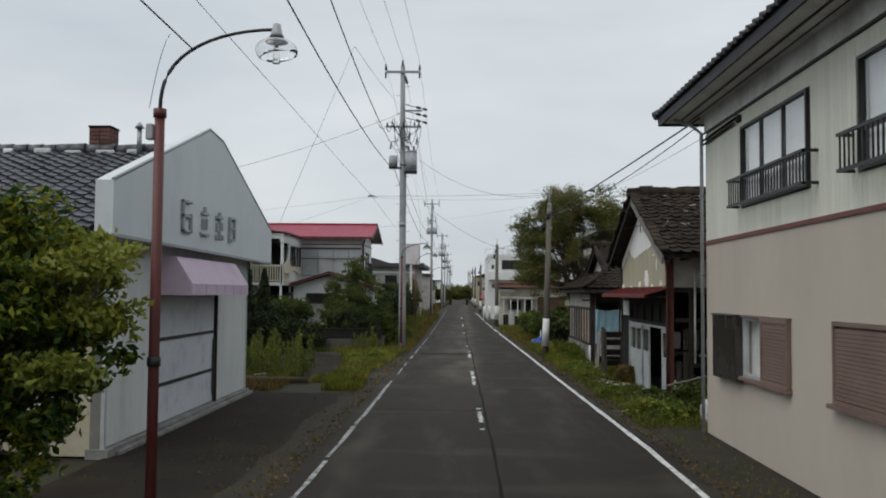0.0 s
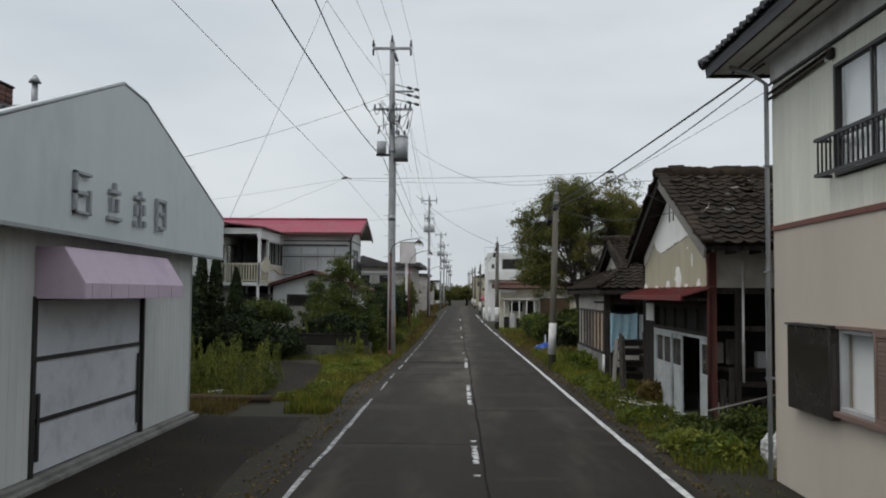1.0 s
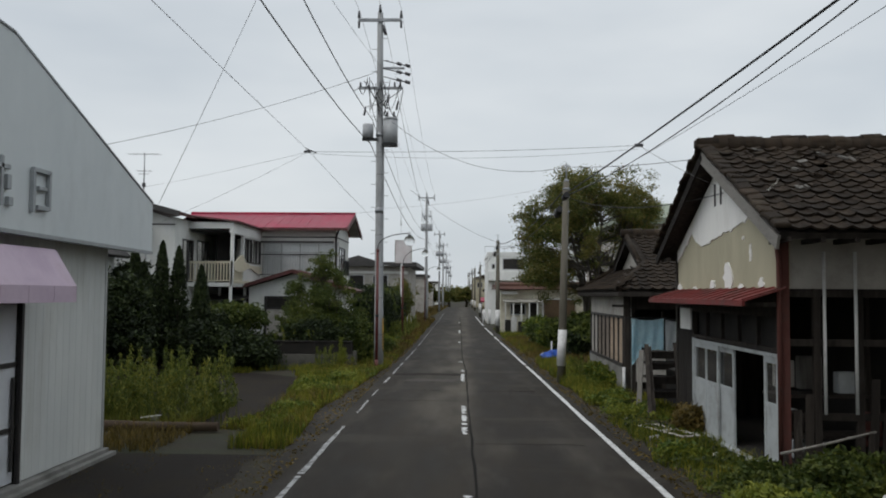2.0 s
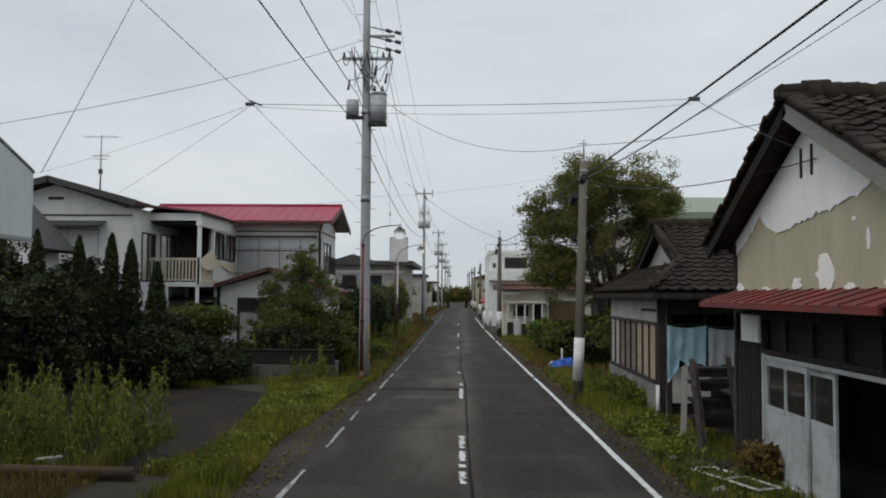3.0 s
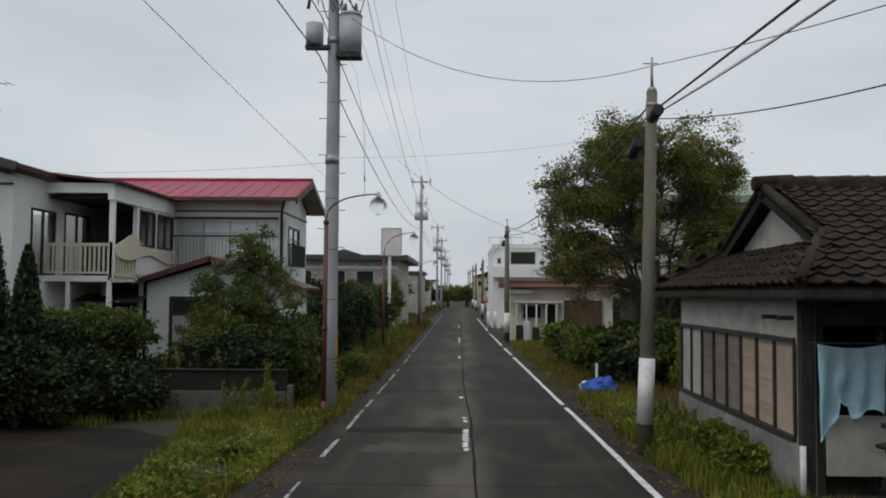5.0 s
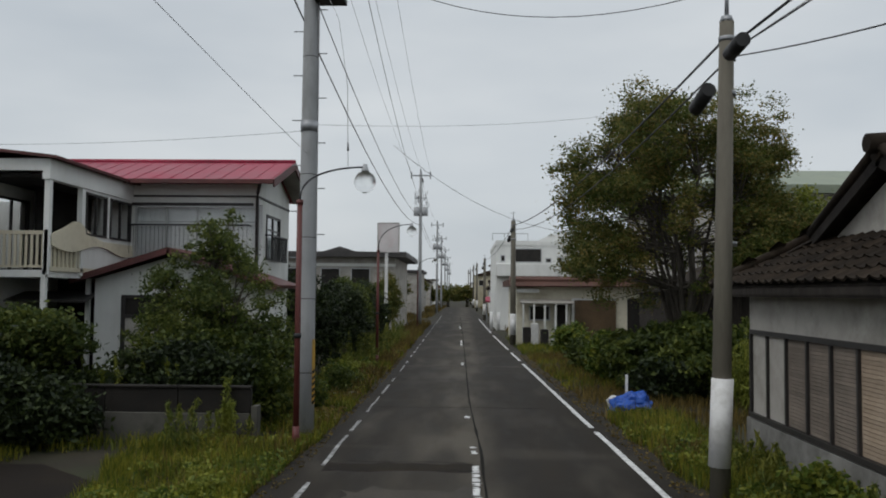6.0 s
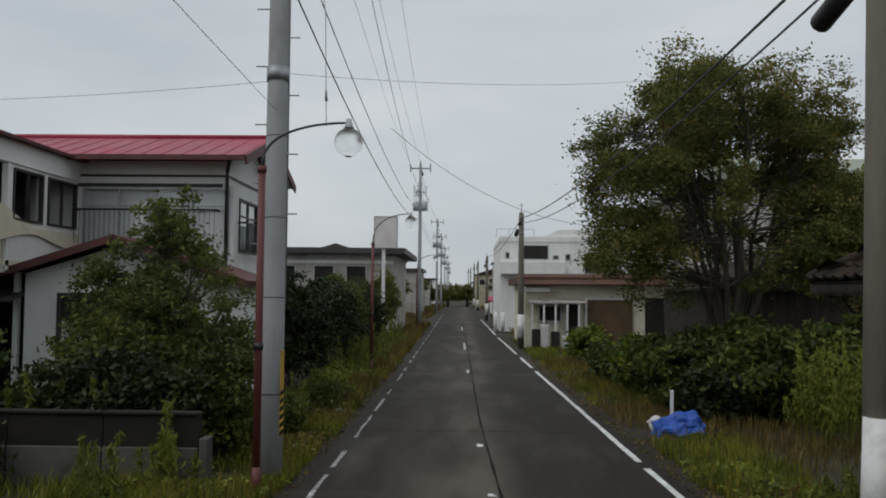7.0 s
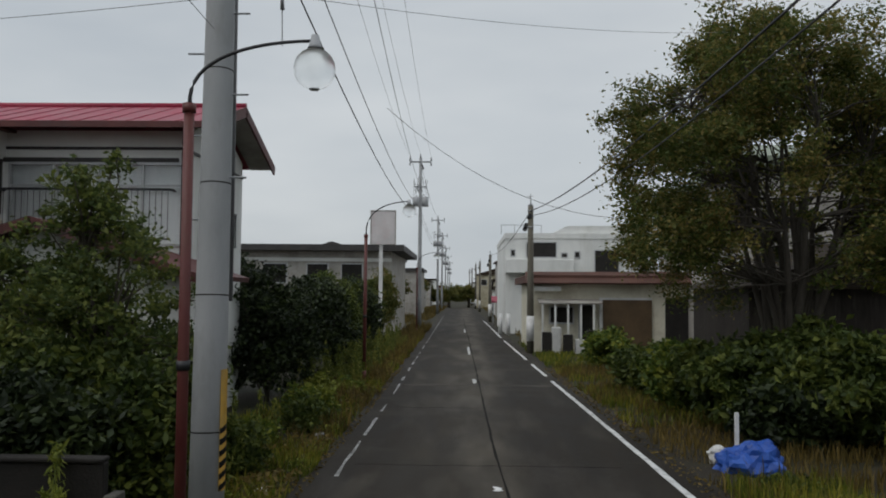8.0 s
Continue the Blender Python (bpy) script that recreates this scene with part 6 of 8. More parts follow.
    part("riser_pipe", tube([(x + 0.16, y - 0.1, zt - 0.5), (x + 0.17, y - 0.08, 2.4)], 0.02, 0.02, 6), "greywire", ob)
    for k in range(22):
        z = 3.2 + 0.42 * k
        if z < h - 0.6:
            bx, by = on(z)
            sgn = 1 if k % 2 else -1
            part("step_bolt", tube([(bx + sgn * 0.1, by - 0.02, z), (bx + sgn * 0.31, by - 0.02, z)], 0.011, 0.011, 5), "steel", ob)
    bx, by = on(5.6)
    part("band", tube([(*on(5.5), 5.5), (*on(5.7), 5.7)], r * 0.92, r * 0.92, 14), "steel", ob)
    part("band", tube([(*on(8.3), 8.3), (*on(8.45), 8.45)], r * 0.85, r * 0.85, 14), "steel", ob)
    for z in (1.15, 2.45, 3.55, 4.7, 6.9):
        c0, c1 = on(z), on(z + 0.012)
        part("joint_ring", tube([(*c0, z), (*c1, z + 0.012)], r * (1 - 0.38 * z / h) + 0.002, r * (1 - 0.38 * z / h) + 0.002, 14), "darkconcrete", ob)
    # warning sleeve on the road side
    sl = bmesh.new()
    for k in range(7):
        a0 = -0.62 + k * 0.2
        for z0, z1 in ((0.62, 1.75),):
            vs = []
            for aa, zz in ((a0, z0), (a0 + 0.2, z0), (a0 + 0.2, z1), (a0, z1)):
                rr = r + 0.006 - 0.005 * zz
                cx, cy = on(zz)
                vs.append(sl.verts.new((cx + rr * math.cos(aa), cy + rr * math.sin(aa), zz)))
            sl.faces.new(vs)
    bmesh.ops.remove_doubles(sl, verts=sl.verts[:], dist=0.001)
    bmesh.ops.solidify(sl, geom=sl.faces[:], thickness=0.0015)
    sleeve = part("warning_sleeve", sl, "yellow", ob, "faded yellow and black striped sleeve")
    for k in range(6):
        bmk = bmesh.new()
        rows_ = []
        for q in range(8):
            aa = -0.62 + 1.4 * q / 7
            z0 = 0.62 + 0.105 * k + 0.012 * q
            rows_.append([])
            for zz in (z0, z0 + 0.055):
                rr = r + 0.0095 - 0.005 * zz
                cx, cy = on(zz)
                rows_[-1].append(bmk.verts.new((cx + rr * math.cos(aa), cy + rr * math.sin(aa), zz)))
        for a_, b_ in zip(rows_, rows_[1:]):
            bmk.faces.new((a_[0], b_[0], b_[1], a_[1]))
        bmesh.ops.solidify(bmk, geom=bmk.faces[:], thickness=0.003)
        part("black_stripe", bmk, "black", sleeve)
    return ob


utility_pole((-2.74, 38.75), (-2.9, 39.6), 13.0)
utility_pole((-3.65, 93.5), (-3.65, 93.5), 12.5, False)
for yy, h in ((138, 12), (167, 12), (205, 12), (245, 12), (290, 12)):
    utility_pole((-3.75 - 0.008 * (yy - 138), yy), (-3.75 - 0.008 * (yy - 138), yy), h, False)
utility_pole((-2.7, -13), (-2.7, -13), 13.0, False)


def small_pole(x, y, tx, ty, h, rod, r=0.128):
    ob = thing("service_pole", (x, y, 0), "short weathered brown service pole with white base sleeve", "utility pole", "service poles")
    part("shaft", tube([(x, y, -0.15), (x + (tx - x) * 0.5, y + (ty - y) * 0.5, h / 2), (tx, ty, h)], r, r * 0.72, 12), "brownpole", ob)
    part("white_sleeve", tube([(x, y, 0.5), (x + (tx - x) * 1.57 / h, y, 1.57)], r + 0.006, r + 0.004, 14), "poleband", ob, "white base sleeve")
    part("cap", tube([(tx, ty, h), (tx, ty, h + 0.08)], r * 0.75, r * 0.5), "steel", ob)
    if rod:
        part("rod", tube([(tx, ty, h), (tx, ty, h + rod)], 0.03, 0.02, 6), "steel", ob)
        part("rod_arm", tube([(tx - 0.15, ty, h + rod * 0.82), (tx + 0.1, ty, h + rod * 0.82)], 0.012, 0.012, 5), "steel", ob)
    for z in (h - 0.25, h - 0.5, h - 0.95, 3.2):
        part("clamp", tube([(tx, ty, z), (tx, ty, z + 0.06)], r * 0.84, r * 0.84, 12), "steel", ob)
    part("joint_box", tube([(tx - 0.12, ty - 0.5, h - 0.55), (tx - 0.1, ty - 0.95, h - 0.5)], 0.09, 0.09, 10), "black", ob)
    part("joint_box", tube([(tx - 0.16, ty + 0.25, h - 0.8), (tx - 0.2, ty + 0.75, h - 0.95)], 0.1, 0.1, 10), "black", ob)
    return ob


small_pole(3.18, 34.3, 3.36, 34.45, 6.05, 0.6)
small_pole(2.5, 67.5, 2.5, 67.5, 6.3, 0.5, 0.16)
for x, yy, h in ((1.95, 108, 6.0), (1.75, 150, 7.0), (1.5, 175, 7.5), (1.2, 215, 8), (0.9, 260, 9)):
    small_pole(x, yy, x, yy, h, 0.4, 0.16)


def street_lamp(x, y, h, reach, head, state):
    ob = thing("street_lamp", (x, y, 0), "dark red street lamp with black arm, globe " + state, "street lamp", "street lamps")
    part("post", tube([(x, y, -0.1), (x, y, h * 0.5), (x, y, h)], 0.052, 0.046, 12), "redpost", ob)
    part("collar", tube([(x, y, h - 0.06), (x, y, h + 0.02)], 0.06, 0.06, 12), "redpost", ob)
    part("base", tube([(x, y, -0.05), (x, y, 0.35)], 0.066, 0.06, 12), "redpost", ob)
    part("band", tube([(x, y, h * 0.44), (x, y, h * 0.46)], 0.062, 0.062, 12), "iron", ob)
    pts = []
    for k in range(15):
        a = k / 14 * math.pi / 2
        pts.append((x + reach * (1 - math.cos(a)) ** 1.15, y, h + (head - h) * math.sin(a) ** 0.9))
    part("arm", tube(pts, 0.019, 0.015, 8), "iron", ob)
    gx, gz_ = x + reach, head
    part("cap", tube([(gx, y, gz_ + 0.05), (gx, y, gz_ - 0.04), (gx, y, gz_ - 0.07)], 0.035, 0.07, 12), "trafo", ob)
    if state == "broken open":
        part("reflector", tube([(gx, y, gz_ - 0.08), (gx, y, gz_ - 0.12)], 0.05, 0.11, 14), "trafo", ob)
        part("bulb", tube([(gx, y, gz_ - 0.14), (gx, y, gz_ - 0.22), (gx, y, gz_ - 0.32)], 0.02, 0.035, 10), "milk", ob)
        bm = ball((gx, y, gz_ - 0.2), 0.2, 0.6)
        bmesh.ops.bisect_plane(bm, geom=bm.verts[:] + bm.edges[:] + bm.faces[:], plane_co=(gx, y, gz_ - 0.26), plane_no=(0.15, 0, -1), clear_outer=True)
        bmesh.ops.solidify(bm, geom=bm.faces[:], thickness=0.0015)
        g = part("globe", bm, "globe", ob, "broken clear globe")
        g.visible_shadow = False
    else:
        part("globe", ball((gx, y, gz_ - 0.25), 0.185), "milk", ob, "frosted white globe")
        part("globe_foot", tube([(gx, y, gz_ - 0.437), (gx, y, gz_ - 0.427)], 0.04, 0.05, 12), "trafo", ob)
    return ob


lamp1 = street_lamp(-2.8, 8.4, 4.22, 1.08, 4.99, "broken open")
part("meter_box", boxes((-2.92, -2.85, 8.36, 8.44, 3.95, 4.1), bevel=0.01), "trafo", lamp1)
part("loose_wire", tube(sagging((-2.9, 8.4, 4.25), (-2.72, 8.4, 4.95), -0.12, 10), 0.0035, 0.0035, 4), "greywire", lamp1)
street_lamp(-2.74, 38.0, 4.12, 1.1, 4.70, "intact")
street_lamp(-3.08, 54.4, 4.1, 1.2, 5.05, "intact")
street_lamp(-3.3, 84.0, 4.1, 1.2, 5.05, "intact")

sign = thing("roadside_sign", (-4.7, 75, 0), "faded blank white roadside signboard on a pale post", "sign")
part("post", boxes((-4.78, -4.6, 74.95, 75.1, 0, 5.1)), "poleband", sign)
part("board", boxes((-5.2, -3.95, 74.85, 74.95, 5.0, 6.75), bevel=0.02), "signwhite", sign)
part("board_frame", boxes((-5.24, -5.2, 74.83, 74.97, 4.98, 6.78), (-3.95, -3.91, 74.83, 74.97, 4.98, 6.78), (-5.2, -3.95, 74.83, 74.97, 6.75, 6.79)), "oldplaster", sign)

# trunk cables along the poles
P1, P0, P2 = (-2.88, 39.5), (-2.7, -13), (-3.65, 93.5)
for dx in (-0.78, 0.0, 0.78):
    z = 13.05 if dx else 13.25
    cable((P0[0] - 0.2 + dx, P0[1], z), (P1[0] + dx, P1[1] - 0.1, z), 0.7, 0.009, "greywire")
    cable((P1[0] + dx, P1[1] - 0.1, z), (P2[0] + dx, P2[1], z - 0.5), 0.8, 0.009, "greywire")
cable((-2.35, P0[1], 8.6), (-3.2, P1[1], 8.1), 1.2, 0.019)
cable((-1.5, P0[1], 9.4), (-3.15, P1[1], 9.0), 1.4, 0.017)
cable((P1[0], P1[1], 11.0), (-3.14, 24.5, 9.53), 0.1, 0.008, "greywire")
cable((-3.2, P1[1], 8.1), (P2[0] + 0.1, P2[1], 8.2), 1.2, 0.02)
cable((-3.15, P1[1], 9.0), (P2[0] + 0.1, P2[1], 8.7), 1.0, 0.016)
cable((P1[0] + 0.6, P1[1], 10.2), (P2[0] + 0.4, P2[1], 9.6), 1.2, 0.012)
for q, (a, b) in enumerate((((-3.65, 93.5), (-3.75, 138)), ((-3.75, 138), (-3.98, 167)), ((-3.98, 167), (-4.3, 205)))):
    for z in (12.2, 8.3, 8.8):
        cable((a[0], a[1], z), (b[0], b[1], z - 0.2), 0.7, 0.016)
# service cables
cable((P1[0], P1[1], 10.8), (-12.2, 31.3, 6.1), 0.28, 0.010)
cable((-3.14, 24.5, 9.53), (-4.95, 22.95, 4.12), 0.03, 0.007, "greywire")
cable((3.36, 34.45, 5.6), (4.79, 23.4, 4.4), 0.3, 0.012)
cable((3.36, 34.45, 6.5), (6.5, 23.8, 5.4), 0.15, 0.010)
cable((3.36, 34.45, 6.5), (-2.8, 39.3, 9.2), 0.85, 0.009)
cable((3.3, 34.4, 5.66), (4.45, 16.7, 5.88), 0.05, 0.024, label="thick black service cable to the house corner")
cable((3.3, 34.4, 5.6), (4.45, 16.75, 5.75), 0.25, 0.014)
cable((3.3, 34.4, 5.6), (4.5, 16.75, 5.5), 0.12, 0.006, "greywire")
cable((3.3, 34.5, 5.8), (2.5, 67.5, 6.1), 0.45, 0.024, label="thick black service cable between short poles")
cable((3.3, 34.5, 5.5), (2.5, 67.5, 5.9), 0.6, 0.018)
cable((-3.05, 60.0, 8.9), (5.5, 62.0, 5.3), 0.9, 0.012)
cable((2.5, 67.5, 6.1), (1.95, 108, 6.0), 0.5, 0.02)
cable((-2.8, 39.4, 5.6), (-14, 41, 5.7), 0.2, 0.005, "greywire")
cable((-2.8, 39.4, 5.7), (5.5, 48, 7.9), 0.2, 0.005, "greywire")
cable((-2.5, 8.4, 4.80), (-2.6, -13, 5.6), 0.1, 0.01)
# a span wire over the road, clamped to a light cable along it
CX, CY, CZ = -2.507, 23.72, 5.16
cable((-2.5, -13, 5.53), (CX, CY, CZ), 0.02, 0.005, "greywire")
cable((CX, CY, CZ), (-2.72, 38.6, 5.0), 0.02, 0.005, "greywire")
cable((CX, CY, CZ), (3.6, 24.7, 5.46), 0.05, 0.006, "greywire")
cable((CX, CY, CZ - 0.03), (3.6, 24.75, 5.40), 0.13, 0.004, "greywire")
cable((3.6, 24.7, 5.46), (4.79, 23.9, 4.6), 0.04, 0.006, "greywire")
cable((CX, CY, CZ), (-13.2, 35.98, 5.62), 0.12, 0.004, "greywire")
cable((CX, CY, CZ), (-11.7, 36.0, 4.1), 0.12, 0.004, "greywire")
clampx = thing("cable_clamp", (CX, CY, CZ - 0.05), "small dark clamp where cables cross", "cable clamp")
part("clamp", boxes((CX - 0.10, CX + 0.02, CY - 0.02, CY + 0.02, CZ - 0.02, CZ + 0.02), bevel=0.006), "insulator", clampx)
part("spacer", tube([(CX - 0.06, CY, CZ + 0.05), (CX + 0.12, CY, CZ - 0.02)], 0.012, 0.012, 6), "insulator", clampx)
spanclamp = thing("cable_clamp", (3.6, 24.7, 5.4), "small dark clamp where cables cross", "cable clamp")
part("clamp", boxes((3.52, 3.68, 24.67, 24.73, 5.43, 5.49), bevel=0.008), "insulator", spanclamp)


# ---------------------------------------------------------------- far buildings
def far_house(name, x0, x1, y0, y1, h, wall_m, roof_m, label, flat=True, wins=(), rise=0.0, over=0.3):
    ob = thing(name, ((x0 + x1) / 2, (y0 + y1) / 2, 0), label, "building")
    part("wall", boxes((x0, x1, y0, y1, -0.05, h)), wall_m, ob)
    if flat:
        part("roof", boxes((x0 - over, x1 + over, y0 - over, y1 + over, h, h + 0.35)), roof_m, ob)
    else:
        xm = (x0 + x1) / 2
        part("roof", prism([(x0 - over, h), (x1 + over, h), (xm, h + rise)], "y", y0 - over, y1 + over), roof_m, ob)
    for a, b, c, d in wins:
        w = part("window", boxes((a, b, y0 - 0.06, y0 - 0.005, c, d)), "aluminium", ob)
        part("pane", boxes((a + 0.07, b - 0.07, y0 - 0.075, y0 - 0.062, c + 0.07, d - 0.07)), "dark", w)
    return ob


flatb = far_house("flat_roofed_building", -15, -4.6, 80, 92, 4.9, "oldplaster", "darkroof", "grey flat-roofed building with dark roof edge", over=0.8, wins=((-9.5, -8.2, 3.0, 4.2), (-7.5, -6.2, 3.0, 4.2), (-12, -10.6, 3.0, 4.2)))
part("belt", boxes((-15.05, -4.55, 79.9, 80, 4.3, 4.5)), "whitehouse", flatb)
store = far_house("corner_store", 2.75, 11.2, 68.6, 77, 3.0, "storecream", "brownroof", "low cream store with rust-brown fascia", over=0.35, wins=((3.4, 4.5, 1.2, 2.0), (4.7, 5.4, 0.3, 2.1)))
part("porch_roof", slab([(2.9, 67.6, 2.15), (5.6, 67.6, 2.15), (5.6, 68.6, 2.3), (2.9, 68.6, 2.3)], 0.06), "oldplaster", store)
part("fascia", slab([(2.35, 67.9, 3.0), (11.5, 67.9, 3.05), (11.5, 68.7, 3.55), (2.35, 68.7, 3.5)], 0.08), "brownroof", store)
part("garage_frame", boxes((5.62, 5.74, 68.47, 68.6, 0, 2.38), (5.74, 7.9, 68.47, 68.6, 2.28, 2.38)), "poleband", store)
part("brick_plinth", boxes((5.0, 5.6, 68.4, 68.6, -0.05, 0.75), bevel=0.01), "brick", store)
for k in range(16):
    part("door_slat", boxes((5.74, 7.9, 68.485, 68.5, 0.02 + 0.14 * k, 0.15 + 0.14 * k)), "garagebrown", store)
part("garage_door", boxes((5.74, 7.9, 68.5, 68.6, 0, 2.28)), "garagebrown", store, "brown garage door")
part("sign_bar", boxes((2.75, 3.9, 68.2, 68.6, 2.65, 2.85)), "whitehouse", store)
for k in range(5):
    part("porch_post", boxes((3.0 + 0.55 * k, 3.08 + 0.55 * k, 67.65, 67.73, 0, 2.1)), "whitehouse", store)
for k, (x, z, m_) in enumerate(((3.0, 0.9, "dark"), (3.4, 1.1, "litter"), (3.9, 0.8, "dark"), (4.4, 0.6, "litter"), (4.9, 1.0, "dark"))):
    junk = thing("stored_crate", (x, 67.2, 0), "crate and clutter stacked under the store porch", "crate", "clutter at the store")
    part("crate", boxes((x, x + 0.38, 67.1, 67.5, -0.04, z), bevel=0.03), m_, junk)
block = far_house("white_block", 2.3, 12, 86, 100, 6.1, "whitehouse", "whitehouse", "white two-storey concrete building with flat roof", over=0.05, wins=((3.6, 5.6, 4.85, 5.9), (5.85, 6.3, 4.85, 5.2), (6.7, 7.1, 4.85, 5.3), (8.0, 9.6, 3.9, 5.4), (2.6, 2.95, 4.9, 5.4)))
part("upper_block", prism([(5.3, 6.45), (6.3, 6.95), (12, 7.0), (12, 6.45)], "y", 86.2, 99), "whitehouse", block)
part("balcony", boxes((2.3, 6.6, 85.2, 86.0, 3.85, 4.75), bevel=0.03), "whitehouse", block, "white balcony parapet")
part("railing", boxes((2.0, 4.6, 86.0, 86.04, 6.95, 6.98), *[(2.0 + 0.86 * k, 2.03 + 0.86 * k, 86.0, 86.04, 6.4, 6.95) for k in range(4)]), "steel", block)
greenb = far_house("green_roofed_building", 9.5, 26, 60, 74, 6.9, "oldplaster", "greenroof", "building with a long pale green roof", over=0.4)
part("green_slope", slab([(9.1, 59.6, 7.2), (26.4, 59.6, 7.2), (26.4, 67, 8.9), (9.1, 67, 8.9)], 0.1), "greenroof", greenb)
behind = far_house("tiled_outbuilding", 7.2, 14, 53.5, 59, 2.7, "timber", "oldtile", "low dark timber outbuilding with an old tiled roof behind the tree", flat=False, rise=1.4)
q = random.Random(5)
for k in range(26):
    side = 1 if k % 2 else -1
    yy = 104 + 13.5 * (k // 2)
    w, d, h = q.uniform(6, 10), q.uniform(7, 11), q.uniform(2.8, 6.2)
    off = q.uniform(1.0, 4.0)
    x0 = (right_line(yy) + off) if side > 0 else (left_line(yy) - off - w - 1.2)
    wins = [(x0 + 0.8 + 1.9 * j, x0 + 1.9 + 1.9 * j, h - 1.9, h - 0.8) for j in range(int(w / 2.1))]
    far_house("village_house", x0, x0 + w, yy, yy + d, h, q.choice(["whitehouse", "oldplaster", "whitehouse", "cream"]), q.choice(["darkroof", "maroon", "oldtile", "darkroof"]),
              "distant village house beside the road", flat=q.random() < 0.4, rise=q.uniform(1.2, 2.0), wins=wins)
red = thing("red_awning", (2.6, 100, 0), "small bright red awning on a roadside stall", "awning")
part("awning", slab([(1.9, 101, 1.9), (3.6, 101, 1.9), (3.6, 102.5, 2.3), (1.9, 102.5, 2.3)], 0.12), "redroof", red)
part("leg", boxes((1.95, 2.05, 101, 101.1, 0, 1.8), (3.45, 3.55, 101, 101.1, 0, 1.8)), "steel", red)
for x in (1.9, 2.4):
    pb = thing("gate_post", (x, 84, 0), "short white roadside post", "post", "roadside posts")
    part("post", tube([(x, 84, 0), (x, 84, 1.3)], 0.12, 0.12, 8), "poleband", pb)


# ---------------------------------------------------------------- plants
def tree(name, base, trunk_h, r_trunk, at, radii, clumps, per, tight, leaf, size, label, seed, shell=0.35, cut=-1.0, low=-0.75, limb_n=60, category="tree", aspect=0.5, flat=0.6, boxy=2.0):
    ob = thing(name, base, label, category)
    b = Vector(base)
    top = b + Vector((0, 0, trunk_h))
    part("trunk", tube([b - Vector((0, 0, 0.1)), b + Vector((0.03, 0, 0.3 * trunk_h)), b + Vector((-0.02, 0.03, 0.7 * trunk_h)), top], r_trunk * 1.3, r_trunk * 0.75, 10), "bark", ob)
    cs, pts = cloud(np.array(at), np.array(radii), clumps, per, tight, seed, shell, cut, low, flat, boxy)
    pick = cs[np.random.default_rng(seed).choice(len(cs), min(limb_n, len(cs)), replace=False)]
    if limb_n:
        limbs(top, pick, r_trunk * 0.5, "bark", ob, seed=seed)
    pts = pts[pts[:, 2] > 0.05]
    leaf_mesh("crown", pts, size, leaf, ob, aspect, 0.15, 0.8, seed)
    return ob



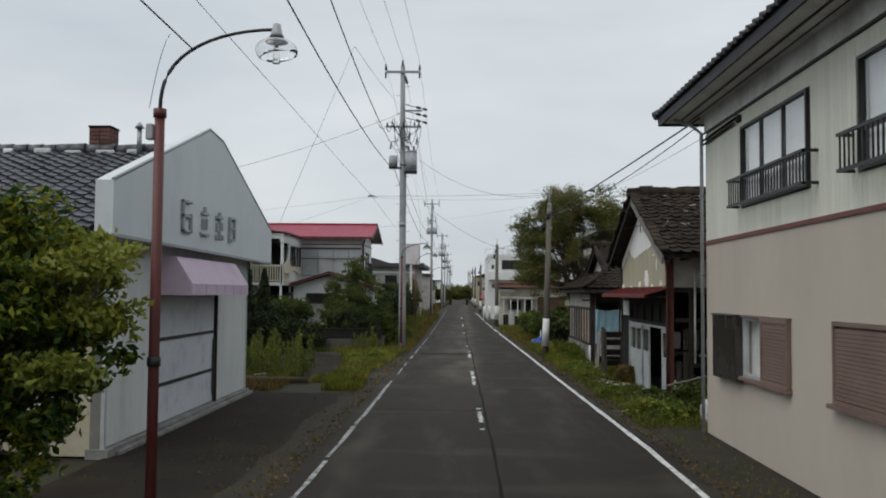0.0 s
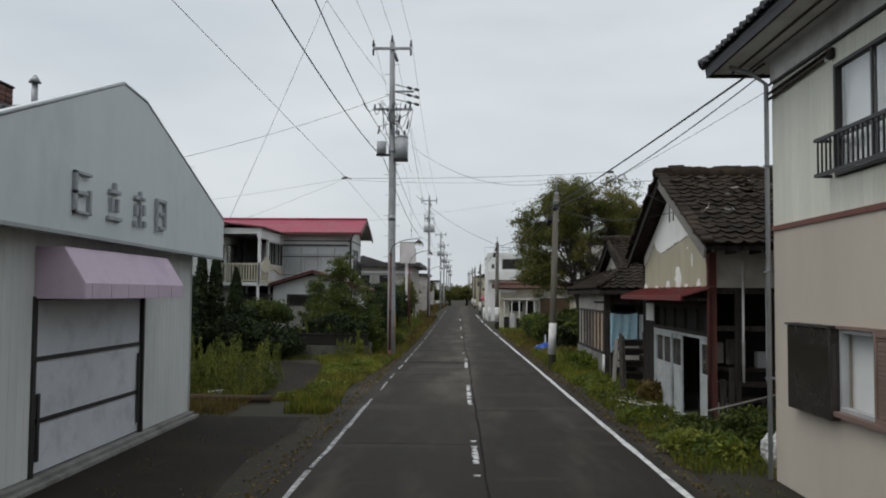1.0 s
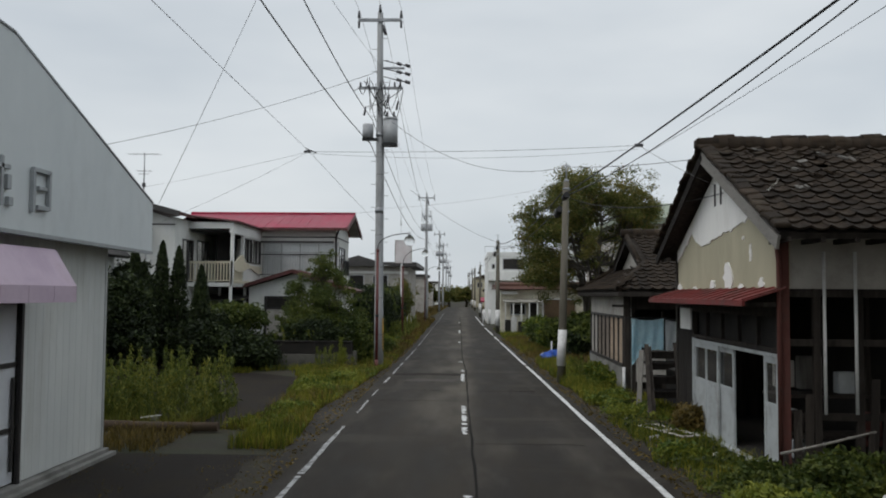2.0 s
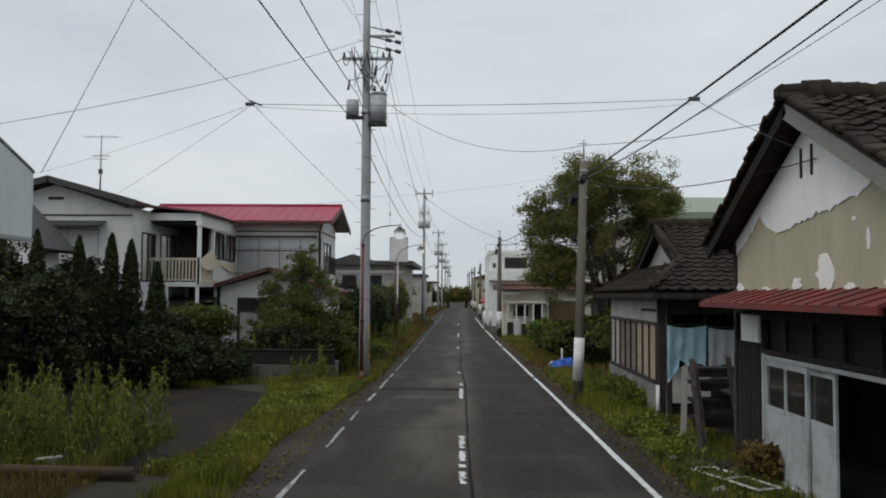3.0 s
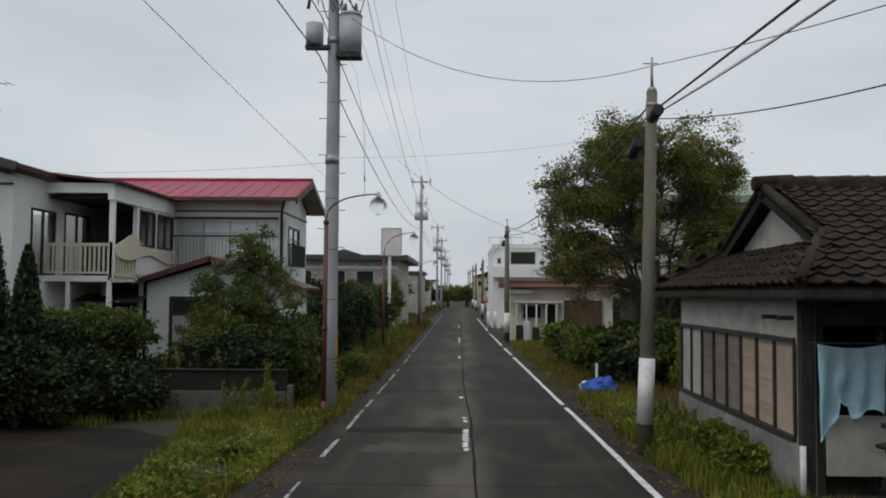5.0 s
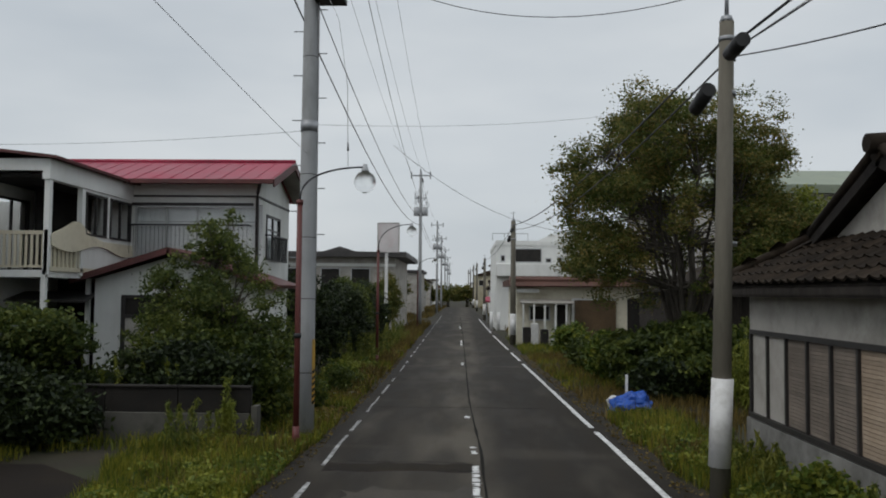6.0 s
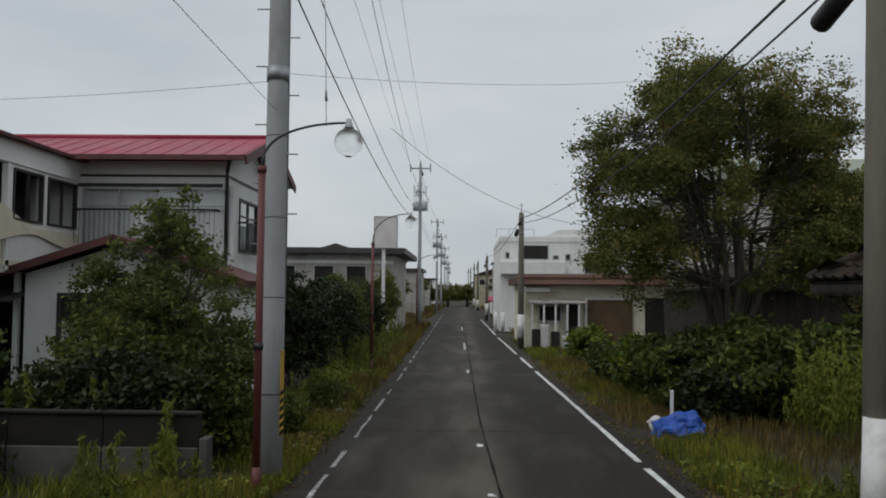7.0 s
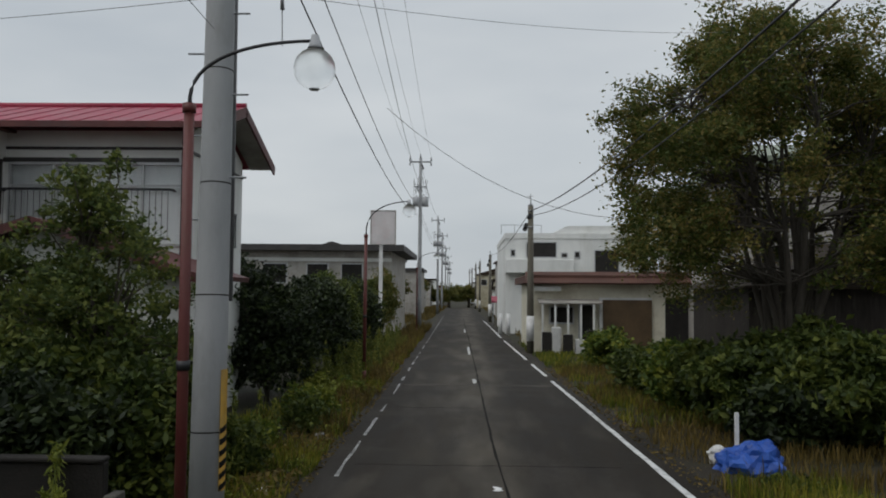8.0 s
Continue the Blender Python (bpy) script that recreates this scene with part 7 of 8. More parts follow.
def fan_tree(name, base, stems, centre, radii, layers, per_layer, per, leaf, size, label, seed):
    """A many-stemmed tree: bare stems fan out from the foot and carry flat, broken layers of small leaves."""
    rg = np.random.default_rng(seed)
    rnd_ = random.Random(seed)
    ob = thing(name, base, label, "tree")
    b, c, R = Vector(base), Vector(centre), Vector(radii)
    part("trunk", tube([b - Vector((0, 0, 0.1)), b + Vector((0.02, 0, 0.35)), b + Vector((0, 0.02, 0.8))], 0.30, 0.24, 10), "bark", ob)
    forks = []
    for k in range(stems):
        a = math.tau * (k + rnd_.uniform(-0.3, 0.3)) / stems
        out = rnd_.uniform(0.25, 0.8)
        tip = c + Vector((R.x * out * math.cos(a), R.y * out * math.sin(a), R.z * rnd_.uniform(0.2, 0.75) * (1.1 - 0.6 * out)))
        s0 = b + Vector((0.13 * math.cos(a), 0.13 * math.sin(a), 0.5))
        pts_ = []
        for q in range(7):
            u = q / 6
            p = s0.lerp(tip, u)
            p.z += 0.35 * math.sin(u * math.pi)
            pts_.append(p + Vector((rnd_.gauss(0, 0.07), rnd_.gauss(0, 0.07), 0)) * (1 if 0 < q < 6 else 0))
        part("stem", tube(pts_, rnd_.uniform(0.07, 0.11), 0.018, 7), "bark", ob)
        forks += [(pts_[q], q) for q in (2, 3, 4, 5, 6)]
    clumps = []
    while len(clumps) < layers * per_layer:
        d = rg.normal(size=3)
        d /= np.linalg.norm(d)
        if d[2] < -0.75:
            continue
        edge = 1 + 0.22 * noise.noise((d[0] * 1.9 + seed, d[1] * 1.9, d[2] * 1.9)) + 0.13 * noise.noise((d[0] * 5 + seed, d[1] * 5, d[2] * 5))
        rr = edge * (0.42 + 0.58 * rg.random() ** 0.55)
        p = d * rr / float((np.abs(d) ** 3.8).sum() ** (1 / 3.8))
        p[2] = (math.floor((p[2] + 1.2) * layers / 2.4) + 0.5 + rg.normal() * 0.42) * 2.4 / layers - 1.2
        if noise.noise((p[0] * 2.1 + seed, p[1] * 2.1, p[2] * 2.9)) < -0.03 or (p[2] < -0.25 and np.hypot(p[0], p[1]) < 0.62):
            continue
        clumps.append(Vector((p[0] * R.x, p[1] * R.y, p[2] * R.z)) + c)
    bm = bmesh.new()
    for q in clumps[::2]:
        f = min(rnd_.sample(forks, 14), key=lambda w: (w[0] - q).length + (1.5 if w[0].z > q.z + 0.2 else 0))[0]
        m1 = f.lerp(q, 0.5) + Vector((rnd_.gauss(0, 0.12), rnd_.gauss(0, 0.12), 0.12))
        tube([f, m1, q], 0.022, 0.005, 4, bm)
    tagged(part("limb", bm, "bark", ob), kind="stuff")
    cs = np.array([tuple(v) for v in clumps])
    spread = rg.uniform(0.6, 1.25, len(cs)).repeat(per)[:, None]
    pts_ = np.repeat(cs, per, 0) + rg.normal(size=(len(cs) * per, 3)) * (0.19, 0.19, 0.125) * spread
    leaf_mesh("crown", pts_, size, leaf, ob, 0.5, 0.1, 0.6, seed)
    return ob


fan_tree("zelkova_tree", (6.4, 48.4, 0), 13, (6.1, 48.5, 5.18), (3.1, 2.9, 2.8), 11, 88, 140, "leaf_tree", 0.094, "broad many-stemmed zelkova tree turning brownish behind a hedge", 21)
tree("persimmon_tree", (9.6, 48.5, 0), 2.0, 0.14, (9.6, 48.5, 4.0), (2.0, 1.8, 1.5), 170, 90, 0.2, "leaf_yellow", 0.13, "smaller yellowing tree behind the tiled roof", 22, shell=0.35, cut=-0.15, low=-0.8, limb_n=80)
tree("roadside_bush", (-4.5, 8.2, 0), 1.2, 0.1, (-4.72, 8.25, 2.05), (1.5, 1.15, 1.35), 330, 105, 0.115, "leaf_hang", 0.1, "dense green bush with yellowing tips beside the shop", 33, shell=0.45, low=-0.95, limb_n=60, category="bush")
tree("yellow_branch", (-4.4, 8.6, 0), 2.2, 0.03, (-3.6, 8.8, 2.9), (0.5, 0.4, 0.28), 30, 40, 0.1, "leaf_yellow", 0.09, "yellow-green shoots at the edge of a bush", 35, low=-0.6, limb_n=14, category="bush")
for k, (x, y, z, a) in enumerate(((-3.3, 8.0, 2.75, 0.34), (-3.2, 8.1, 2.3, 0.3), (-3.35, 7.75, 1.85, 0.34), (-4.3, 7.2, 3.0, 0.4))):
    tree("yellow_branch", (-4.2, 8.2, 0), 1.6, 0.03, (x, y, z), (a, a * 0.8, 0.22), 26, 34, 0.08, "leaf_yellow", 0.085, "yellow-green shoots at the edge of a bush", 236 + k, low=-0.7, limb_n=12, category="bush")
tree("feathery_tree", (-5.2, 41.6, 0), 1.3, 0.07, (-5.15, 41.4, 1.95), (1.65, 1.15, 1.6), 430, 64, 0.13, "leaf_feather", 0.085, "feathery light green garden tree before the annex", 41, shell=0.1, limb_n=130, cut=0.0)
tree("young_tree", (-5.25, 41.7, 0), 3.2, 0.04, (-5.25, 41.6, 3.45), (0.8, 0.6, 0.85), 70, 36, 0.09, "leaf_feather", 0.1, "pointed light green young tree", 43, shell=0.1, limb_n=30)
# low leaf_black shrubs before the wall paint its dark void with near-black leaves
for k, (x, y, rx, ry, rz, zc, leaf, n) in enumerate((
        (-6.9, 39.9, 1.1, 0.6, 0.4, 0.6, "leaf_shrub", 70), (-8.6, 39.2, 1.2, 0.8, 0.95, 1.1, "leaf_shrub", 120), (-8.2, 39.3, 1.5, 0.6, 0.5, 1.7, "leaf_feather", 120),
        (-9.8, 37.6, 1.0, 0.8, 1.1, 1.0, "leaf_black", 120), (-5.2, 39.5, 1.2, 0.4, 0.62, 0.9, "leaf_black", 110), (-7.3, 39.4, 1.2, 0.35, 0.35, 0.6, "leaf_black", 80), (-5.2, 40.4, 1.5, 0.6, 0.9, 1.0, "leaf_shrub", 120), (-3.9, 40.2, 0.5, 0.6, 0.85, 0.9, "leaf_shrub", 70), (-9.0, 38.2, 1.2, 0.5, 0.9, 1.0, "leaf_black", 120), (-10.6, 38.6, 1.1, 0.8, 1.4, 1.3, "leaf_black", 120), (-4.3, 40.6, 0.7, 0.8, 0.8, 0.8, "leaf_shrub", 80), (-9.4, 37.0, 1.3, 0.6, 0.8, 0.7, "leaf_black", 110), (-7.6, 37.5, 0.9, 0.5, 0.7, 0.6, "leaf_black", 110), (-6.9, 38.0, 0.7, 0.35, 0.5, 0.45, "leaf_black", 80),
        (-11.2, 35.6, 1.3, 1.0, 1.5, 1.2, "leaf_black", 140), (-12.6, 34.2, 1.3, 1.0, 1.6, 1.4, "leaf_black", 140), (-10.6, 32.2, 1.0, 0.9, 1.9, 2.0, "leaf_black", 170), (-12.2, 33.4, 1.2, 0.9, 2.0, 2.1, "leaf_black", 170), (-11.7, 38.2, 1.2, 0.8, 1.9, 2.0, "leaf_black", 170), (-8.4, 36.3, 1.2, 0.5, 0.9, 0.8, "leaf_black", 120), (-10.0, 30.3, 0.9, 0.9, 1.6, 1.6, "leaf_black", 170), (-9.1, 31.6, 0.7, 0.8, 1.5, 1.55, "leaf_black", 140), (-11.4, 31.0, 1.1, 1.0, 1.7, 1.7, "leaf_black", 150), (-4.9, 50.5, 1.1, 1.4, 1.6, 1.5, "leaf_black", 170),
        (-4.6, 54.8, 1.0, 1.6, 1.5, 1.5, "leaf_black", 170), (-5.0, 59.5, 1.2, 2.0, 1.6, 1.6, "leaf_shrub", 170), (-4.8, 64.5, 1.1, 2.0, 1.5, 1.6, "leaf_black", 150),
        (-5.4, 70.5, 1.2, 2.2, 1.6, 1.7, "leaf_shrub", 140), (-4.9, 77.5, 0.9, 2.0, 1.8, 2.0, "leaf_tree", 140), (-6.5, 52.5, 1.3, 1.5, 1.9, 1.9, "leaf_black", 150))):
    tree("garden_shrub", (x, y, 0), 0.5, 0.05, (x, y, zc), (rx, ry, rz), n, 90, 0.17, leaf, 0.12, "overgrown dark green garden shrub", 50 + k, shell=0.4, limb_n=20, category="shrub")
for k, (x, y, h) in enumerate(((-10.55, 36.3, 4.2), (-9.75, 36.6, 4.3), (-9.3, 36.9, 4.15), (-8.5, 36.8, 3.5), (-11.3, 35.4, 4.3), (-9.95, 35.9, 3.2), (-12.0, 34.9, 4.2), (-10.4, 36.7, 3.6))):
    ob = thing("cypress", (x, y, 0), "slim dark conical cypress tree in the overgrown garden", "tree", "row of cypresses")
    part("trunk", tube([(x, y, -0.1), (x, y, h * 0.5), (x, y, h * 0.95)], 0.06, 0.01, 6), "bark", ob)
    rg = np.random.default_rng(k + 300)
    n = 5200
    z = rg.uniform(0.1, 1, n) ** 0.8
    rr = 0.5 * (1 - z) ** 0.6 * np.sqrt(rg.uniform(0.25, 1, n)) * (1 + 0.25 * np.sin(rg.uniform(0, 7, n)))
    a = rg.uniform(0, math.tau, n)
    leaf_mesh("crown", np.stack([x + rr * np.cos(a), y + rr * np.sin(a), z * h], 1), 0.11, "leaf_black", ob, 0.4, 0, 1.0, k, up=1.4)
# right side hedge and bushes
# the one leaf_black bush stands low as painted shade beneath the hedge
for k, (x, y, rx, ry, rz, zc, leaf, n) in enumerate((
        (5.0, 46.6, 1.0, 1.5, 0.85, 0.8, "leaf_shrub", 120), (6.3, 45.2, 1.2, 1.2, 1.0, 0.9, "leaf_shrub", 150), (7.4, 45.4, 1.1, 1.0, 1.0, 0.85, "leaf_shrub", 130), (6.0, 46.8, 1.3, 0.9, 1.0, 0.95, "leaf_shrub", 140), (5.6, 45.0, 1.4, 0.6, 0.55, 0.5, "leaf_black", 120), (4.6, 49.8, 0.8, 1.5, 0.75, 0.7, "leaf_bush", 110),
        (4.5, 53.0, 0.8, 1.5, 0.6, 0.6, "leaf_shrub", 90), (5.5, 48.5, 1.5, 1.2, 0.9, 0.8, "leaf_shrub", 130), (8.3, 44.6, 1.2, 1.2, 1.1, 1.1, "leaf_shrub", 120), (4.6, 60, 0.7, 1.2, 0.7, 0.6, "leaf_bush", 70))):
    tree("hedge_bush", (x, y, 0), 0.4, 0.05, (x, y, zc), (rx, ry, rz), n, 90, 0.15, leaf, 0.17, "broad-leaved green hedge bush under the tree", 80 + k, shell=0.45, limb_n=16, category="bush")
for k, (x, y, r_, h, leaf) in enumerate(((3.85, 18.8, 0.42, 0.33, "leaf_yellow"), (4.35, 19.9, 0.5, 0.4, "leaf_shrub"), (4.9, 19.2, 0.6, 0.5, "leaf_shrub"), (5.4, 20.0, 0.5, 0.55, "leaf_shrub"), (4.25, 18.3, 0.4, 0.3, "leaf_bush"), (4.62, 25.0, 0.26, 0.5, "drygrass"), (3.8, 22.6, 0.35, 0.12, "leaf_bush"), (4.2, 32.4, 0.4, 0.5, "leaf_bush"), (4.15, 33.6, 0.35, 0.55, "leaf_bush"), (4.05, 30.0, 0.35, 0.18, "leaf_bush"))):
    tree("low_weed_clump", (x, y, 0), 0.1, 0.01, (x, y, h * 0.5), (r_, r_, h * 0.6), 60, 60, 0.09, leaf, 0.09, "bright green low weed clump by the verge", 110 + k, shell=0.3, limb_n=0, category="weeds")
for k in range(11):
    q = random.Random(500 + k)
    x, y = q.uniform(-3.7, -2.95), q.uniform(40, 52)
    r_, h = q.uniform(0.22, 0.45), q.uniform(0.3, 0.75)
    tree("low_weed_clump", (x, y, 0), 0.1, 0.01, (x, y, h * 0.5), (r_, r_, h * 0.6), 45, 45, 0.09, ("leaf_bush", "leaf_yellow", "leaf_shrub", "leaf_bush")[k % 4], 0.1, "leafy roadside weed clump near the utility pole", 520 + k, shell=0.2, limb_n=0, category="weeds")
for k in range(9):
    q = random.Random(560 + k)
    x, y = q.uniform(-3.9, -3.2), q.uniform(25, 37)
    r_, h = q.uniform(0.14, 0.26), q.uniform(0.12, 0.28)
    tree("low_weed_clump", (x, y, 0), 0.1, 0.01, (x, y, h * 0.5), (r_, r_, h * 0.6), 40, 40, 0.08, ("leaf_bush", "leaf_yellow")[k % 2], 0.08, "bright green weed clump in the grass verge", 580 + k, shell=0.2, limb_n=0, category="weeds")
for k in range(9):
    q = random.Random(620 + k)
    x, y = q.uniform(3.55, 4.25), q.uniform(26.5, 42)
    r_, h = q.uniform(0.2, 0.4), q.uniform(0.12, 0.26)
    tree("low_weed_clump", (x, y, 0), 0.1, 0.01, (x, y, h * 0.5), (r_, r_, h * 0.6), 40, 40, 0.08, ("leaf_bush", "leaf_yellow", "leaf_shrub")[k % 3], 0.08, "green weed clump before the empty houses", 640 + k, shell=0.2, limb_n=0, category="weeds")
# far trees at the end of the road
for k, (x, y, r_, h) in enumerate(((-9, 330, 9, 5), (2, 345, 9, 5), (-22, 350, 12, 7), (16, 350, 12, 6), (9, 300, 5, 4.5), (-14, 250, 6, 5), (10, 180, 4, 4), (-3.2, 187, 2.2, 3.4), (0.4, 190, 2.4, 4.0), (-7.0, 189, 2.4, 3.8), (4.2, 188, 2.2, 3.2), (-8.5, 120, 2.2, 4.5), (7.5, 125, 2.5, 5), (-9, 160, 3, 6))):
    tree("distant_tree", (x, y, 0), h * 0.4, 0.25, (x, y, h * 0.6), (r_, r_ * 0.5, h * 0.42), 90, 60, r_ * 0.12, "leaf_tree", 0.16 * r_ ** 0.8, "distant dark green tree at the end of the street", 140 + k, limb_n=10)

# tall goldenrod-like weeds by the lot
def tall_weeds(x0, x1, y0, y1, n, h, seed, leaf="weed"):
    rg = np.random.default_rng(seed)
    cs, pts, bm = [], [], bmesh.new()
    for k in range(n):
        x, y = rg.uniform(x0, x1), rg.uniform(y0, y1)
        hh = h * rg.uniform(0.45, 1.3)
        lx, ly = rg.normal(0, 0.1, 2)
        tube([(x, y, -0.05), (x + lx * 0.4, y + ly * 0.4, hh * 0.6), (x + lx, y + ly, hh)], 0.008, 0.004, 3, bm)
        for q in range(55):
            u = rg.uniform(0.25, 1.0) ** 0.8
            sp = 0.075 * (1.2 - u)
            pts.append((x + lx * u + rg.normal(0, sp), y + ly * u + rg.normal(0, sp), hh * u))
    ob = part("weed_stalks", bm, "weed")
    tagged(ob, "thin stalks of tall yellow-green weeds", "weeds", "", "stuff")
    tagged(leaf_mesh("weed_leaves", np.array(pts), 0.13, leaf, None, 0.2, -0.1, 1.2, seed, up=1.3), "tall yellow-green weeds beside the old lot", "weeds", "", "stuff")


tall_weeds(-8.8, -5.0, 26.5, 29.0, 70, 1.1, 1)
tall_weeds(-4.8, -3.6, 36.8, 38.4, 10, 0.7, 2)
tall_weeds(-4.5, -3.3, 39.8, 44.5, 60, 0.9, 3)
tall_weeds(-4.4, -3.0, 52, 70, 170, 1.0, 4)
tall_weeds(5.7, 7.0, 42.0, 42.9, 70, 1.45, 9, "leaf_yellow")
tall_weeds(-4.25, -3.85, 38.1, 38.4, 9, 0.95, 12, "leaf_yellow")
tall_weeds(-6.6, -4.6, 38.95, 39.3, 16, 1.15, 13, "leaf_yellow")
tall_weeds(3.9, 4.4, 32.5, 37.5, 40, 0.5, 5)
tall_weeds(-8.6, -4.45, 25.0, 26.5, 110, 1.15, 6)


def grass(name, spots, h, w, material, label, lean=0.4, seed=1):
    tagged(blades(name, spots, h, w, material, lean, seed, -0.035), label, "grass", "", "stuff")


def verge_left(n, y0, y1, x0, seed, cut=-0.1):
    p = patchy(x0, -2.4, y0, y1, n, seed, 0.7, cut)
    return p[(p[:, 0] < np.array([left_line(y) - shoulder(y) + 0.02 - 0.2 * noise.noise((y * 0.6, 3, 0)) for y in p[:, 1]]))
             & (p[:, 0] > np.array([lot_edge(y) + 0.25 * noise.noise((y * 0.7, 5, 0)) if 25 < y < 37 else -3.7 if y < 25 else -99.0 for y in p[:, 1]]))]


grass("verge_grass", verge_left(30000, 23.0, 40, -5.2, 1, -0.2), 0.24, 0.007, "grass", "uneven green grass verge beside the road")
grass("verge_grass", verge_left(3500, 23, 46, -4.6, 2, 0.05), 0.34, 0.007, "drygrass", "dry straw-coloured grass in the verge", 0.6)
grass("verge_grass", verge_left(20000, 40, 80, -4.6, 3, -0.05), 0.27, 0.010, "grass", "long roadside grass", 0.5)
grass("verge_grass", verge_left(9000, 46, 95, -4.2, 4, 0.0), 0.45, 0.014, "drygrass", "long dry roadside grass", 0.5)
grass("lot_weeds", patchy(-9.2, -5.0, 24.9, 28.4, 10000, 25, 0.7, -0.2), 0.35, 0.008, "weed", "dark low weeds under the tall stalks", 0.6)
straw = verge_left(9000, 24.6, 40, -3.8, 31, -0.3)
straw = straw[straw[:, 0] > np.array([left_line(y) - shoulder(y) - 0.34 for y in straw[:, 1]])]
grass("verge_straw", straw, 0.15, 0.008, "drygrass", "pale flattened straw along the asphalt edge", 1.3, 32)
grass("kerb_moss", verge_left(2200, 8, 23, -3.4, 27, 0.2), 0.07, 0.006, "drygrass", "thin dry moss and leaf litter along the road edge", 0.8)
grass("lot_grass", patchy(-9.5, -4.8, 22.6, 25.6, 4000, 5, 0.6, 0.05), 0.25, 0.008, "drygrass", "matted dry grass at the lot's edge", 0.8)
grass("lot_grass", patchy(-9.0, -3.8, 36.6, 38.5, 1800, 6, 0.8, 0.1), 0.25, 0.008, "grass", "thin grass before the garden wall", 0.6)
grass("forecourt_moss", patchy(-5.3, -2.45, 12, 22.4, 2600, 7, 1.2, 0.28), 0.06, 0.006, "drygrass", "thin weeds in forecourt cracks", 0.8)


def verge_right(n, y0, y1, x1, seed, cut=-0.1):
    p = patchy(2.4, x1, y0, y1, n, seed, 0.8, cut)
    return p[p[:, 0] > np.array([right_line(y) + 0.5 + 0.2 * noise.noise((y * 0.7, 7, 0)) for y in p[:, 1]])]


grass("verge_grass", verge_right(14000, 17.0, 31, 5.2, 11, -0.15), 0.2, 0.007, "grass", "green weeds along the derelict house")
grass("verge_grass", verge_right(11000, 30, 42, 4.5, 12, -0.3), 0.34, 0.007, "grass", "green grass along the low house")
grass("verge_grass", verge_right(13000, 36, 60, 7.5, 13, -0.1), 0.3, 0.01, "drygrass", "ochre dry grass under the tree", 0.6)
grass("verge_grass", verge_right(9000, 47, 75, 6.5, 14, 0.0), 0.26, 0.012, "grass", "green grass under the tree", 0.6)
grass("kerb_weeds", verge_right(1500, 4, 17, 4.4, 15, 0.25), 0.07, 0.006, "grass", "sparse moss and weeds by the house wall", 0.8)
grass("far_grass", np.concatenate([patchy(-9, -3.6, 90, 200, 5000, 16), patchy(2.8, 9, 70, 200, 5000, 17)]), 0.4, 0.03, "drygrass", "far roadside grass", 0.6)


def verge_herbs(spots, top, size, leaf, label, seed):
    """Small broad leaves among the grass, higher where the tufts are thick."""
    rg = np.random.default_rng(seed)
    hump = np.array([0.35 + 0.65 * max(0.0, noise.noise((x * 1.3, y * 1.3, seed))) for x, y in spots])
    z = rg.uniform(0.02, 1.0, len(spots)) * top * hump
    tagged(leaf_mesh("verge_herbs", np.column_stack([spots, z]), size, leaf, None, 0.6, 0, 0.5, seed), label, "weeds", "", "stuff")


verge_herbs(verge_left(11000, 24.6, 39, -4.6, 41, -0.05), 0.3, 0.065, "leaf_bush", "bright green broad-leaved weeds in the verge", 42)
verge_herbs(verge_left(4000, 24.6, 46, -4.4, 43, 0.1), 0.34, 0.06, "leaf_yellow", "yellow-green leafy weeds in the verge", 44)
verge_herbs(verge_right(9000, 26, 42, 4.45, 45, 0.0), 0.4, 0.065, "leaf_bush", "green leafy weeds along the low house", 46)
verge_herbs(verge_right(5000, 17.2, 26, 4.7, 47, 0.05), 0.3, 0.065, "leaf_shrub", "dark leafy weeds before the derelict house", 48)
verge_herbs(verge_left(6000, 40, 62, -4.2, 49, 0.0), 0.4, 0.075, "drygrass", "ochre withered weeds along the road", 50)

# ---------------------------------------------------------------- small things
tarp = thing("tarpaulin", (3.85, 43.2, 0), "crumpled bright blue tarpaulin lying in dry grass", "tarpaulin")
bm = bmesh.new()
bmesh.ops.create_icosphere(bm, subdivisions=4, radius=1.0)
for v in bm.verts:
    c = v.co.copy()
    k = 1 + 0.35 * noise.noise(c * 1.8) + 0.18 * noise.noise(c * 4.5) + 0.08 * abs(noise.noise(c * 10))
    v.co = Vector((3.85 + c.x * 0.46 * k, 43.2 + c.y * 0.4 * k, max(-0.03, c.z * 0.36 * k + 0.04)))
part("sheet", bm, "tarp", tarp)
bag = thing("plastic_bag", (3.5, 43.7, 0), "small crumpled white plastic bag", "bag")
bm = bmesh.new()
bmesh.ops.create_icosphere(bm, subdivisions=3, radius=1.0)
for v in bm.verts:
    c = v.co.copy()
    k = 1 + 0.4 * noise.noise(c * 2.3 + Vector((4, 0, 0)))
    v.co = Vector((3.5 + c.x * 0.15 * k, 43.7 + c.y * 0.14 * k, max(-0.03, c.z * 0.15 * k + 0.1)))
part("bag", bm, "litter", bag)
stake = thing("marker_stake", (3.85, 43.9, 0), "short white marker stake in the verge", "stake")
part("stake", boxes((3.82, 3.88, 43.87, 43.93, -0.1, 0.72), bevel=0.008), "poleband", stake)
